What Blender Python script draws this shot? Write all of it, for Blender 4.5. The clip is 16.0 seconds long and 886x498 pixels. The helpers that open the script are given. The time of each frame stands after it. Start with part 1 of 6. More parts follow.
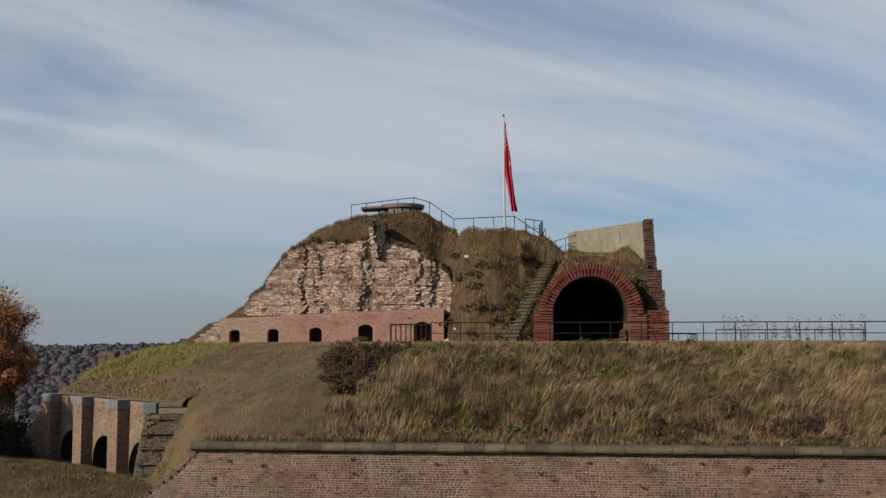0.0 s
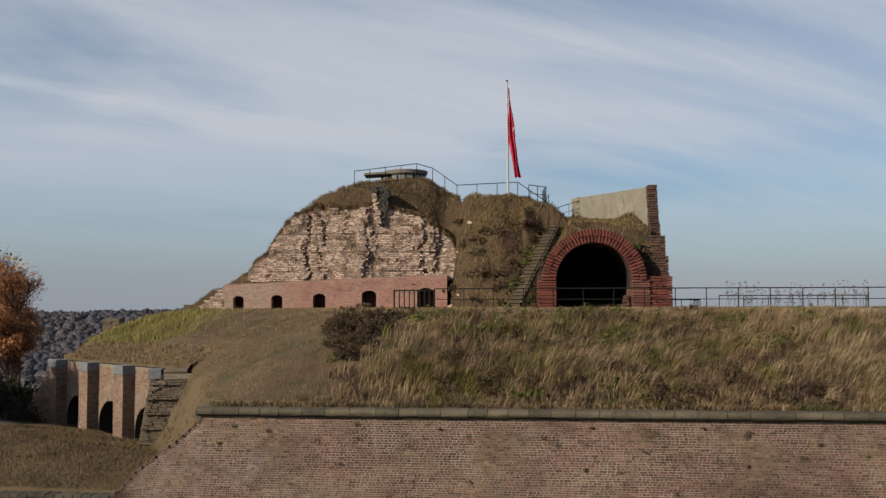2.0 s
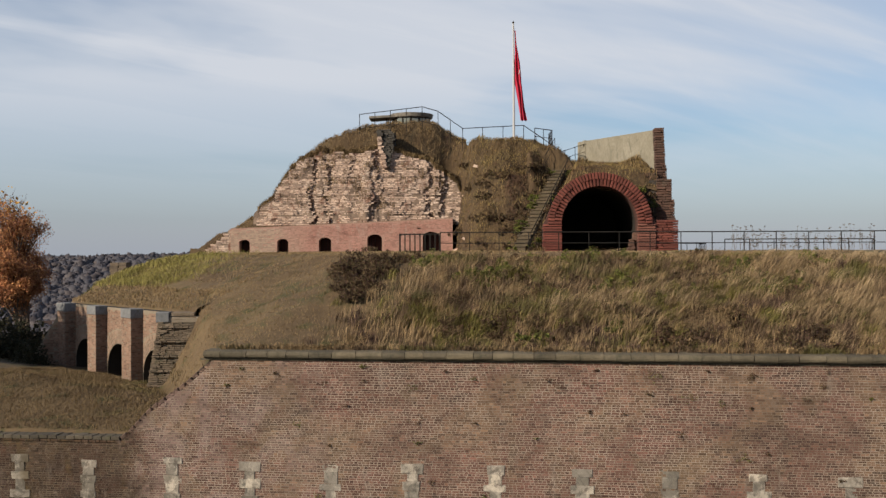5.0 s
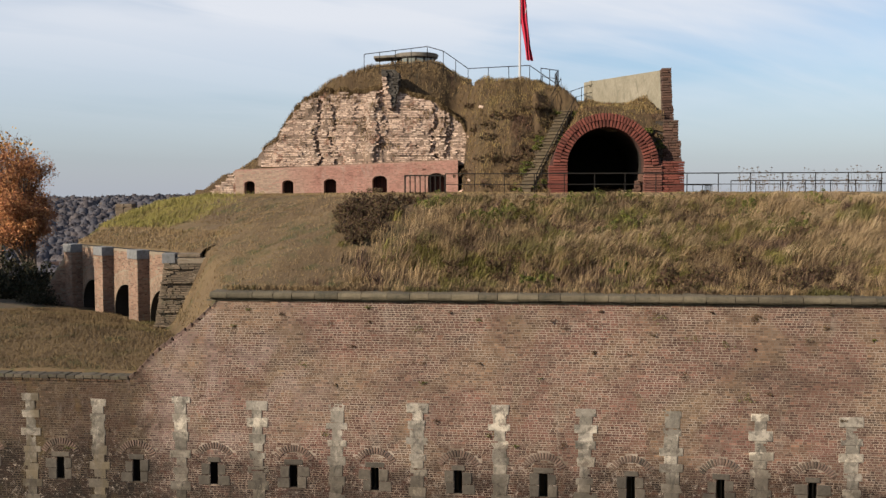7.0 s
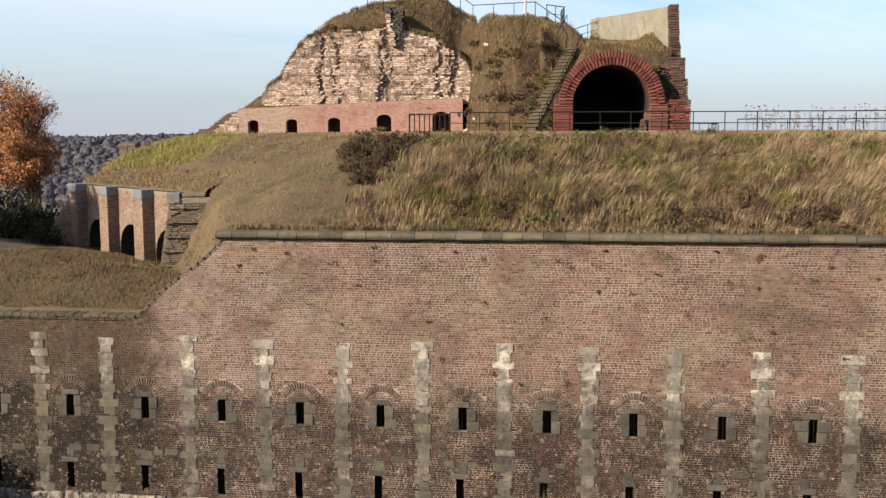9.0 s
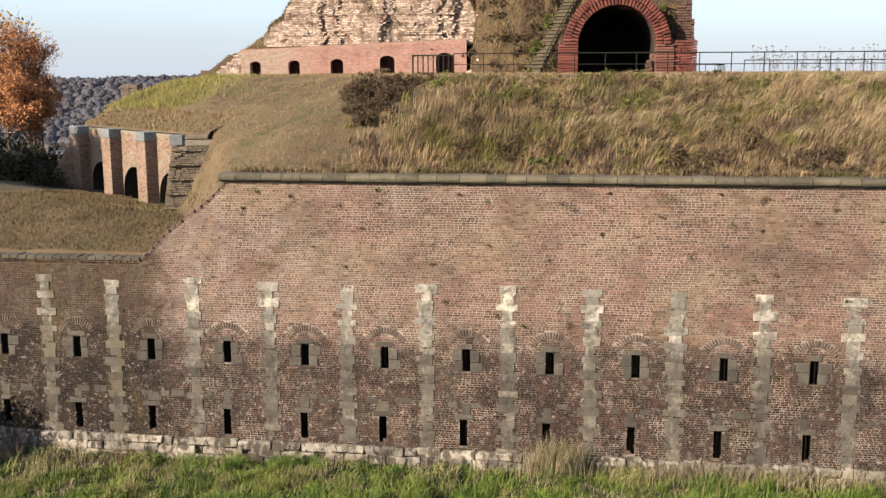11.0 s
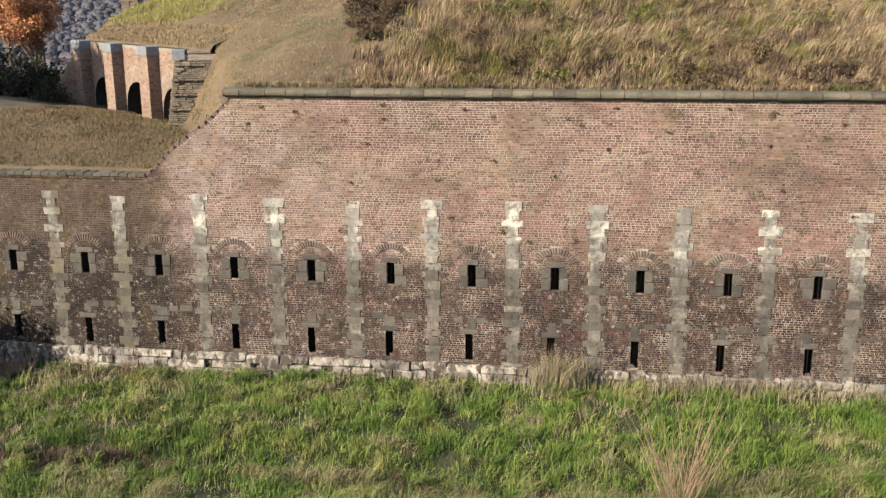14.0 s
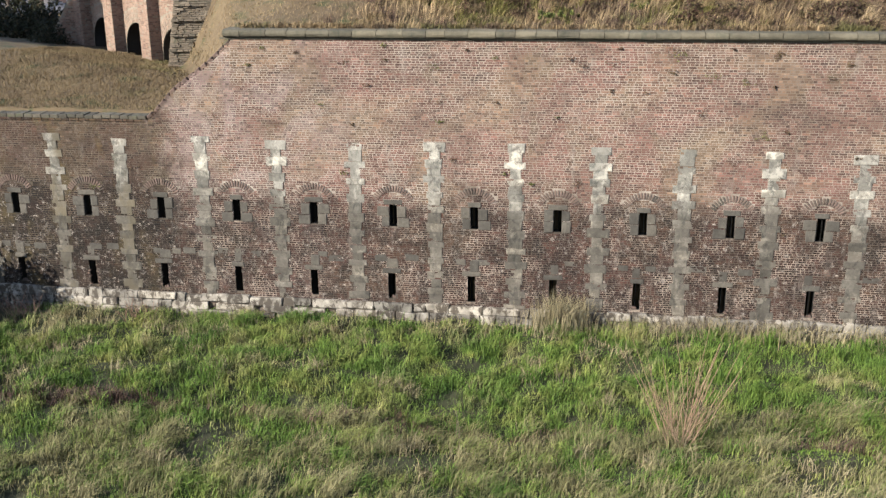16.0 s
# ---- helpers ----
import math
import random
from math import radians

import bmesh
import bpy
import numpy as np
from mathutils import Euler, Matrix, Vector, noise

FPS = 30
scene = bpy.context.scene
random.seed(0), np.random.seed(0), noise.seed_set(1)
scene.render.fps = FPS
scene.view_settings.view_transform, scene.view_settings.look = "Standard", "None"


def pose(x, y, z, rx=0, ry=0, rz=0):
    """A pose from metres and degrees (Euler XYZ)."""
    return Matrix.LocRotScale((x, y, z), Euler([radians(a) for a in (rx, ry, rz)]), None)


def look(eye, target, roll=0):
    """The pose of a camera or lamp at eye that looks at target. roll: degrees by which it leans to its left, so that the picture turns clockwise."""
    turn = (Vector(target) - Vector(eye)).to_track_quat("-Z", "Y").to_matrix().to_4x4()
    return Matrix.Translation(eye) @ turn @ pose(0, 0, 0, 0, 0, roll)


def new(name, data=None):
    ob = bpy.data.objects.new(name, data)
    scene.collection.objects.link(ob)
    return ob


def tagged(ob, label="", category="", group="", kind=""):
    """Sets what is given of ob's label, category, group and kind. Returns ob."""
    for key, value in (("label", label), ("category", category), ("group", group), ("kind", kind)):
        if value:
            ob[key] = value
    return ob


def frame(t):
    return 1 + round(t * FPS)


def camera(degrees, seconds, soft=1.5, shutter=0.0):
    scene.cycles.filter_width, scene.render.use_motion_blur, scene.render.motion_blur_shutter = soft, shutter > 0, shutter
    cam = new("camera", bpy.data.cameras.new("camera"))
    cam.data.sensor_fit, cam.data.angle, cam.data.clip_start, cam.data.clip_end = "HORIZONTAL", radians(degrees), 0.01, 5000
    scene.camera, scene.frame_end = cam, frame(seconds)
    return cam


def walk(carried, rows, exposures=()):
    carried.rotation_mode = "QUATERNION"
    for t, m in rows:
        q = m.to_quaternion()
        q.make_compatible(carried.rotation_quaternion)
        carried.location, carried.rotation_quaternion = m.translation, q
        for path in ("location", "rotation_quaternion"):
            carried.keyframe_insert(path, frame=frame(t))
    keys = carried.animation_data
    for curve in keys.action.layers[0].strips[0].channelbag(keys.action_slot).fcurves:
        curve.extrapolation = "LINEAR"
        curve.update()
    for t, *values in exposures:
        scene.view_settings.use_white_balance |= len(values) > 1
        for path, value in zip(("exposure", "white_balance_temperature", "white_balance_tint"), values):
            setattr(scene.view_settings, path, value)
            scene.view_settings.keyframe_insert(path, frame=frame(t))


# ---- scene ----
# The camera hangs still in the air and tilts down, with a little turn to the left.
EYE = 13.0
LEAN = 0.23
cam = camera(47.55, 16.0, soft=1.45)
ROWS = [
    (0.0, 5.425, -0.000, -0.000),
    (0.5, 5.023, 0.037, 0.001),
    (1.0, 4.492, 0.083, -0.031),
    (1.5, 3.987, 0.135, 0.021),
    (2.0, 3.497, 0.189, 0.040),
    (2.5, 3.093, 0.224, 0.024),
    (3.0, 2.671, 0.258, 0.044),
    (3.5, 2.236, 0.304, 0.032),
    (4.0, 1.664, 0.370, 0.034),
    (6.5, -2.162, 0.732, 0.054),
    (7.0, -3.040, 0.807, 0.030),
    (7.5, -3.837, 0.870, 0.062),
    (8.0, -4.748, 0.950, 0.060),
    (8.5, -5.611, 1.021, 0.103),
    (9.0, -6.490, 1.077, 0.101),
    (11.5, -10.529, 1.362, 0.181),
    (12.0, -11.261, 1.426, 0.236),
    (12.5, -11.944, 1.472, 0.248),
    (13.0, -12.857, 1.544, 0.256),
    (13.5, -13.655, 1.593, 0.260),
    (14.0, -14.545, 1.641, 0.279),
    (14.5, -15.321, 1.682, 0.294),
    (15.0, -16.160, 1.729, 0.320),
    (15.5, -17.014, 1.758, 0.358),
    (16.0, -17.823, 1.806, 0.357),
]
EXPOSURES = [(0.0, 0.09, 6330, 8), (3.5, 0.31, 6450, 9), (7.0, 0.71, 6600, 10), (9.0, 1.08, 6500, 9), (12.5, 1.50, 6450, 9), (16.0, 1.56, 5600, 4)]
walk(cam, [(t, pose(0, 0, EYE, 0, LEAN, 0) @ pose(0, 0, 0, 90 + p, 0, w) @ pose(0, 0, 0, 0, 0, -r)) for t, p, w, r in ROWS], EXPOSURES)

# ---- world and sun ----
SUN_TO = Vector((-0.80, -0.60, 0.0)).normalized()
ELEV = radians(27)
SUN_DIR = Vector((SUN_TO.x * math.cos(ELEV), SUN_TO.y * math.cos(ELEV), math.sin(ELEV)))
sun_data = bpy.data.lights.new("sun", "SUN")
sun_data.energy, sun_data.angle, sun_data.color = 5.0, radians(0.6), (1.0, 0.86, 0.68)
sun = new("sun", sun_data)
sun.matrix_world = look(SUN_DIR * 200, (0, 0, 0))


def build_world():
    world = bpy.data.worlds.new("sky")
    scene.world = world
    world.use_nodes = True
    nt = world.node_tree
    nt.nodes.clear()
    N, L = nt.nodes.new, nt.links.new
    out, bg = N("ShaderNodeOutputWorld"), N("ShaderNodeBackground")
    sky = N("ShaderNodeTexSky")
    sky.sky_type, sky.sun_disc = "NISHITA", False
    sky.sun_elevation, sky.sun_rotation = ELEV, math.atan2(SUN_TO.x, SUN_TO.y)
    sky.air_density, sky.dust_density, sky.ozone_density = 1.0, 0.7, 4.0
    co = N("ShaderNodeTexCoord")
    sep = N("ShaderNodeSeparateXYZ")
    L(co.outputs["Generated"], sep.inputs[0])

    def math_node(op, a, b=None):
        n = N("ShaderNodeMath")
        n.operation = op
        for k, v in enumerate((a, b)):
            if v is None:
                continue
            if isinstance(v, (int, float)):
                n.inputs[k].default_value = v
            else:
                L(v, n.inputs[k])
        return n.outputs[0]

    # high cloud lies on a plane overhead, drawn out towards the horizon
    up = math_node("MAXIMUM", math_node("ADD", sep.outputs[2], 0.10), 0.03)
    px, py = math_node("DIVIDE", sep.outputs[0], up), math_node("DIVIDE", sep.outputs[1], up)
    vec = N("ShaderNodeCombineXYZ")
    L(px, vec.inputs[0])
    L(py, vec.inputs[1])

    def cloud(rot, scale, detail, lo, hi, seed, rough=0.55):
        turn = N("ShaderNodeMapping")
        turn.inputs["Rotation"].default_value = (0, 0, radians(rot))
        L(vec.outputs[0], turn.inputs[0])
        mp = N("ShaderNodeMapping")
        mp.inputs["Scale"].default_value = scale
        mp.inputs["Location"].default_value = (seed, seed * 0.7, 0)
        L(turn.outputs[0], mp.inputs[0])
        n = N("ShaderNodeTexNoise")
        n.inputs["Scale"].default_value, n.inputs["Detail"].default_value = 1.0, detail
        n.inputs["Roughness"].default_value, n.inputs["Distortion"].default_value = rough, 0.7
        L(mp.outputs[0], n.inputs["Vector"])
        r = N("ShaderNodeMapRange")
        r.interpolation_type = "SMOOTHSTEP"
        r.inputs["From Min"].default_value, r.inputs["From Max"].default_value = lo, hi
        L(n.outputs["Fac"], r.inputs["Value"])
        return r.outputs[0]

    veil = cloud(-48, (0.22, 0.55, 1), 5, 0.24, 0.58, 3.1)
    streak = cloud(-42, (0.35, 1.9, 1), 7, 0.44, 0.70, 8.3, 0.6)
    tot = math_node("ADD", math_node("MULTIPLY", veil, 0.84), math_node("MULTIPLY", streak, 0.24))
    fade = N("ShaderNodeMapRange")
    fade.inputs["From Min"].default_value, fade.inputs["From Max"].default_value = 0.035, 0.17
    L(sep.outputs[2], fade.inputs["Value"])
    clear = N("ShaderNodeMapRange")        # thinner cloud overhead
    clear.inputs["From Min"].default_value, clear.inputs["From Max"].default_value = 0.36, 0.75
    clear.inputs["To Min"].default_value, clear.inputs["To Max"].default_value = 1.0, 0.15
    L(sep.outputs[2], clear.inputs["Value"])
    amount = math_node("MULTIPLY", math_node("MULTIPLY", math_node("MINIMUM", tot, 0.9), fade.outputs[0]), clear.outputs[0])
    mix = N("ShaderNodeMix")
    mix.data_type = "RGBA"
    L(amount, mix.inputs["Factor"])
    # pale haze low over the land
    low = N("ShaderNodeMapRange")
    low.interpolation_type = "SMOOTHSTEP"
    low.inputs["From Min"].default_value, low.inputs["From Max"].default_value = -0.02, 0.16
    low.inputs["To Min"].default_value, low.inputs["To Max"].default_value = 0.85, 0.0
    L(sep.outputs[2], low.inputs["Value"])
    haze = N("ShaderNodeMix")
    haze.data_type = "RGBA"
    L(low.outputs[0], haze.inputs["Factor"])
    L(sky.outputs[0], haze.inputs["A"])
    haze.inputs["B"].default_value = (3.5, 3.8, 4.5, 1)
    L(haze.outputs["Result"], mix.inputs["A"])
    mix.inputs["B"].default_value = (6.4, 6.65, 7.2, 1)
    bg.inputs["Strength"].default_value = 0.077
    L(mix.outputs["Result"], bg.inputs["Color"])
    L(bg.outputs[0], out.inputs[0])


build_world()

# ---- materials ----


TONE = 0.56


def ramp_node(nt, fac, stops):
    r = nt.nodes.new("ShaderNodeValToRGB")
    el = r.color_ramp.elements
    stops = sorted(stops, key=lambda q: q[0])
    while len(el) < len(stops):
        el.new(0.5)
    for e, (p, c) in zip(el, stops):
        e.position, e.color = p, (*c, 1)
    nt.links.new(fac, r.inputs[0])
    return r.outputs[0]


def noise_node(nt, vec, scale, detail=4, rough=0.55, dist=0.0):
    n = nt.nodes.new("ShaderNodeTexNoise")
    for k, v in (("Scale", scale), ("Detail", detail), ("Roughness", rough), ("Distortion", dist)):
        n.inputs[k].default_value = v
    nt.links.new(vec, n.inputs["Vector"])
    return n.outputs["Fac"]


def mixed(nt, fac, a, b, blend="MIX"):
    m = nt.nodes.new("ShaderNodeMix")
    m.data_type, m.blend_type = "RGBA", blend
    for sock, v in ((m.inputs["Factor"], fac), (m.inputs["A"], a), (m.inputs["B"], b)):
        if isinstance(v, (int, float)):
            sock.default_value = v
        elif isinstance(v, tuple):
            sock.default_value = (*v, 1)
        else:
            nt.links.new(v, sock)
    return m.outputs["Result"]


def ranged(nt, fac, a, b, lo=0.0, hi=1.0):
    r = nt.nodes.new("ShaderNodeMapRange")
    r.interpolation_type = "SMOOTHSTEP"
    for k, v in (("From Min", a), ("From Max", b), ("To Min", lo), ("To Max", hi)):
        r.inputs[k].default_value = v
    nt.links.new(fac, r.inputs["Value"])
    return r.outputs[0]


def mapped(nt, vec, scale):
    m = nt.nodes.new("ShaderNodeMapping")
    m.inputs["Scale"].default_value = scale
    nt.links.new(vec, m.inputs[0])
    return m.outputs[0]


def material(name, stops, big=0.6, fine=14.0, stain=None, stain_range=(0.5, 0.75), rough=0.9, bump=0.4,
             island=None, rand=None, metal=0.0, spec=0.3, big_stretch=(1, 1, 1), extra=None, gain=(0.83, 0.83, 0.83)):
    """stops: ramp of base colours over a large noise; stain: a second colour in patches; island / rand: dark and light
    factors that vary a piece as a whole."""
    m = bpy.data.materials.new(name)
    m.use_nodes = True
    nt = m.node_tree
    bsdf = nt.nodes["Principled BSDF"]
    pos = nt.nodes.new("ShaderNodeNewGeometry").outputs["Position"]
    col = ramp_node(nt, noise_node(nt, mapped(nt, pos, big_stretch), big, 6, 0.6, 0.3), [(p, tuple(TONE * q for q in c)) for p, c in stops])
    g = noise_node(nt, pos, fine, 5, 0.65)
    col = mixed(nt, 0.45, col, ramp_node(nt, g, [(0.25, (0.45, 0.45, 0.45)), (0.75, (1.35, 1.35, 1.35))]), "MULTIPLY")
    if stain:
        f = ranged(nt, noise_node(nt, mapped(nt, pos, (1, 1, 0.6)), big * 2.3, 7, 0.65, 0.6), *stain_range)
        col = mixed(nt, f, col, tuple(TONE * q for q in stain))
    if extra:
        col = extra(nt, pos, col)
    if island:
        r = nt.nodes.new("ShaderNodeNewGeometry").outputs["Random Per Island"]
        col = mixed(nt, 0.85, col, ramp_node(nt, r, island), "MULTIPLY")
    if rand:
        r = nt.nodes.new("ShaderNodeObjectInfo").outputs["Random"]
        col = mixed(nt, 0.85, col, ramp_node(nt, r, rand), "MULTIPLY")
    col = mixed(nt, 1.0, col, gain, "MULTIPLY")
    nt.links.new(col, bsdf.inputs["Base Color"])
    bsdf.inputs["Roughness"].default_value = rough
    bsdf.inputs["Metallic"].default_value = metal
    bsdf.inputs["Specular IOR Level"].default_value = spec
    if bump:
        b = nt.nodes.new("ShaderNodeBump")
        b.inputs["Strength"].default_value, b.inputs["Distance"].default_value = bump, 0.03
        nt.links.new(g, b.inputs["Height"])
        nt.links.new(b.outputs[0], bsdf.inputs["Normal"])
    return m


def height_mix(z0, z1, colour, wobble=1.2, strength=1.0, lay="MULTIPLY", seed=0.0):
    """An old change of weathering at a height: below z0 the full colour, above z1 none, with a wavering edge."""
    def go(nt, pos, col):
        sep = nt.nodes.new("ShaderNodeSeparateXYZ")
        nt.links.new(pos, sep.inputs[0])
        a = nt.nodes.new("ShaderNodeMath")
        a.operation = "MULTIPLY_ADD"
        nt.links.new(noise_node(nt, pos, 0.7 + seed, 6, 0.65, 0.4), a.inputs[0])
        a.inputs[1].default_value = wobble * 2
        nt.links.new(sep.outputs[2], a.inputs[2])
        f = ranged(nt, a.outputs[0], z0 + wobble, z1 + wobble, strength, 0.0)
        return mixed(nt, f, col, colour, lay)
    return go


GREY = [(0.0, (0.62, 0.62, 0.62)), (0.5, (1.0, 1.0, 1.0)), (1.0, (1.25, 1.22, 1.18))]
BRICK_VAR = [(0.0, (0.55, 0.50, 0.48)), (0.3, (0.85, 0.8, 0.78)), (0.65, (1.08, 1.02, 0.98)), (1.0, (1.32, 1.25, 1.2))]


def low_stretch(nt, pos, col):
    """The low western stretch is darker, with a ragged edge, and has olive algae in runs."""
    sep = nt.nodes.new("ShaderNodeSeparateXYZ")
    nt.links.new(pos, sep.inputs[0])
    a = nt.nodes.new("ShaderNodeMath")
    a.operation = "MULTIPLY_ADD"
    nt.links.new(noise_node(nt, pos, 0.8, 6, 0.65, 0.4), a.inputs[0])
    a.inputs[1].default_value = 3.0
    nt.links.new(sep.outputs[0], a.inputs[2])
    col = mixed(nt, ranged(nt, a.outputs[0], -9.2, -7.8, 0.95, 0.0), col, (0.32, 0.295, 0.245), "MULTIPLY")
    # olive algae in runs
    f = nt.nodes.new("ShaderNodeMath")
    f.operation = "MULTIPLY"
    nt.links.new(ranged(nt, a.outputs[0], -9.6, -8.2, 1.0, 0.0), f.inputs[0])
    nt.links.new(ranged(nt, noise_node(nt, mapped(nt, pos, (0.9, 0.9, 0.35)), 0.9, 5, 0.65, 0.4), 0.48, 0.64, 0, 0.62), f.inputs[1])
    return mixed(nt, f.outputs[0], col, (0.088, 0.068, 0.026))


def scarp_mortar_look(nt, pos, col):
    # clean pale joints, greyed in patches; the old work lower down keeps its white joints only here and there
    f = ranged(nt, noise_node(nt, mapped(nt, pos, (0.7, 0.7, 1.0)), 0.7, 6, 0.65, 0.6), 0.42, 0.66, 0, 0.75)
    col = mixed(nt, f, col, (0.135, 0.10, 0.072))
    old = mixed(nt, ranged(nt, noise_node(nt, pos, 1.1, 6, 0.7, 0.5), 0.46, 0.60, 0, 1), (0.28, 0.265, 0.25), (0.86, 0.82, 0.80))
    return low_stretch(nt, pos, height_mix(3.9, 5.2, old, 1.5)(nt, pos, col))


def lime_runs(nt, pos, col):
    """Lime washed out of the joints, in upright runs."""
    f = ranged(nt, noise_node(nt, mapped(nt, pos, (1.6, 1.6, 0.32)), 1.5, 6, 0.7, 0.3), 0.56, 0.70, 0, 0.55)
    return mixed(nt, f, col, (0.23, 0.205, 0.18))


def scarp_brick_look(nt, pos, col):
    # washed pink and lilac patches, algae, pale bloom; then the darker old work lower down with lime spots
    f = ranged(nt, noise_node(nt, mapped(nt, pos, (0.8, 0.8, 1.2)), 0.35, 4, 0.6, 0.5), 0.47, 0.62, 0, 0.85)
    col = mixed(nt, f, col, (0.20, 0.105, 0.085))
    f = ranged(nt, noise_node(nt, mapped(nt, pos, (1.3, 1.3, 1)), 0.5, 6, 0.65, 0.8), 0.51, 0.66, 0, 0.75)
    col = mixed(nt, f, col, (0.135, 0.10, 0.065))
    f = ranged(nt, noise_node(nt, mapped(nt, pos, (0.5, 0.5, 0.8)), 0.45, 6, 0.6, 1.1), 0.48, 0.62, 0, 0.6)
    col = mixed(nt, f, col, (0.225, 0.165, 0.105))
    f = ranged(nt, noise_node(nt, mapped(nt, pos, (0.6, 0.6, 1.0)), 0.8, 6, 0.7, 0.8), 0.51, 0.68, 0, 0.75)
    col = mixed(nt, f, col, (0.07, 0.05, 0.042))
    # lilac-grey lime bloom where the high wall begins
    far = nt.nodes.new("ShaderNodeSeparateXYZ")
    nt.links.new(pos, far.inputs[0])
    f = nt.nodes.new("ShaderNodeMath")
    f.operation = "MULTIPLY"
    nt.links.new(ranged(nt, far.outputs[0], -6.0, -2.5, 1.0, 0.0), f.inputs[0])
    nt.links.new(ranged(nt, noise_node(nt, mapped(nt, pos, (1, 1, 0.8)), 0.8, 6, 0.65, 0.6), 0.47, 0.62, 0, 0.6), f.inputs[1])
    col = mixed(nt, f.outputs[0], col, (0.24, 0.185, 0.178))
    old = mixed(nt, ranged(nt, noise_node(nt, mapped(nt, pos, (1, 1, 0.7)), 2.2, 6, 0.7, 0.5), 0.40, 0.60, 0, 1), (0.145, 0.132, 0.125), (0.36, 0.295, 0.27))
    col = height_mix(4.1, 5.3, old, 1.5)(nt, pos, col)
    sep = nt.nodes.new("ShaderNodeSeparateXYZ")
    nt.links.new(pos, sep.inputs[0])
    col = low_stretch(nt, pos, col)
    low = ranged(nt, sep.outputs[2], 4.2, 5.6, 0.8, 0.22)
    f = nt.nodes.new("ShaderNodeMath")
    f.operation = "MULTIPLY"
    nt.links.new(ranged(nt, noise_node(nt, pos, 7.0, 8, 0.8, 0.3), 0.53, 0.63, 0, 1), f.inputs[0])
    nt.links.new(low, f.inputs[1])
    return lime_runs(nt, pos, mixed(nt, f.outputs[0], col, (0.36, 0.335, 0.30)))


def pier_look(nt, pos, col):
    # bright limewashed patches and soot, and the same dark weathering as the wall beside it
    f = ranged(nt, noise_node(nt, mapped(nt, pos, (1, 1, 0.8)), 2.1, 5, 0.7, 0.3), 0.52, 0.66, 0, 0.85)
    col = mixed(nt, f, col, (0.50, 0.455, 0.385))
    col = height_mix(3.8, 5.4, (0.44, 0.42, 0.40), 2.2)(nt, pos, col)
    f = ranged(nt, noise_node(nt, pos, 3.4, 6, 0.75, 0.5), 0.52, 0.64, 0, 0.75)
    col = mixed(nt, f, col, (0.095, 0.078, 0.065))
    sep = nt.nodes.new("ShaderNodeSeparateXYZ")
    nt.links.new(pos, sep.inputs[0])
    f = nt.nodes.new("ShaderNodeMath")
    f.operation = "MULTIPLY"
    nt.links.new(ranged(nt, sep.outputs[0], -10.6, -9.4, 1.0, 0.0), f.inputs[0])
    nt.links.new(ranged(nt, noise_node(nt, mapped(nt, pos, (1, 1, 0.6)), 1.3, 5, 0.6), 0.44, 0.62, 0.1, 0.9), f.inputs[1])
    return mixed(nt, f.outputs[0], col, (0.10, 0.082, 0.055))


M_SCARP = material("scarp_brick", [(0.25, (0.225, 0.118, 0.09)), (0.5, (0.275, 0.16, 0.125)), (0.75, (0.31, 0.195, 0.155))],
                   big=0.5, fine=9, island=[(0.0, (0.42, 0.40, 0.40)), (0.25, (0.75, 0.73, 0.72)), (0.6, (0.98, 0.97, 0.96)), (0.88, (1.15, 1.12, 1.1)), (1.0, (1.65, 1.6, 1.52))], extra=scarp_brick_look, rough=0.92, bump=0.5, gain=(0.68, 0.635, 0.625))
M_MORTAR = material("lime_mortar", [(0.3, (0.62, 0.525, 0.43)), (0.7, (0.86, 0.75, 0.63))], big=0.7, fine=25,
                    extra=scarp_mortar_look, bump=0.5, gain=(0.63, 0.60, 0.59))
M_STONE = material("marl_stone", [(0.25, (0.27, 0.24, 0.20)), (0.5, (0.46, 0.42, 0.36)), (0.75, (0.74, 0.68, 0.585))], big=1.7, fine=12,
                   stain=(0.20, 0.19, 0.165), stain_range=(0.50, 0.66), rand=[(0.0, (0.62, 0.62, 0.6)), (0.6, (0.98, 0.98, 0.97)), (1.0, (1.3, 1.28, 1.22))], bump=0.7,
                   extra=pier_look, gain=(0.76, 0.75, 0.755))
M_JAMB = material("dark_jamb_stone", [(0.3, (0.10, 0.085, 0.07)), (0.7, (0.19, 0.165, 0.135))], big=2.2, fine=12, stain=(0.36, 0.33, 0.28), stain_range=(0.62, 0.78), rand=GREY, bump=0.7)
M_PLINTH = material("plinth_stone", [(0.3, (0.30, 0.27, 0.23)), (0.48, (0.58, 0.52, 0.44)), (0.66, (0.92, 0.84, 0.72))], big=1.9, fine=9,
                    stain=(0.17, 0.14, 0.11), stain_range=(0.46, 0.56), rand=[(0.0, (0.45, 0.45, 0.45)), (0.5, (0.95, 0.95, 0.95)), (1.0, (1.35, 1.33, 1.28))], bump=0.9, gain=(0.62, 0.60, 0.59))
M_CORDON = material("cordon_stone", [(0.3, (0.15, 0.125, 0.085)), (0.6, (0.23, 0.195, 0.135)), (0.8, (0.31, 0.265, 0.19))], big=1.2, fine=11,
                    stain=(0.09, 0.09, 0.06), rand=GREY, bump=0.8)
# near-black colour that stands in for shade inside loopholes and vaults
M_DARK = material("shade_dark_masonry", [(0.3, (0.030, 0.026, 0.022)), (0.7, (0.055, 0.047, 0.04))], bump=0.4)
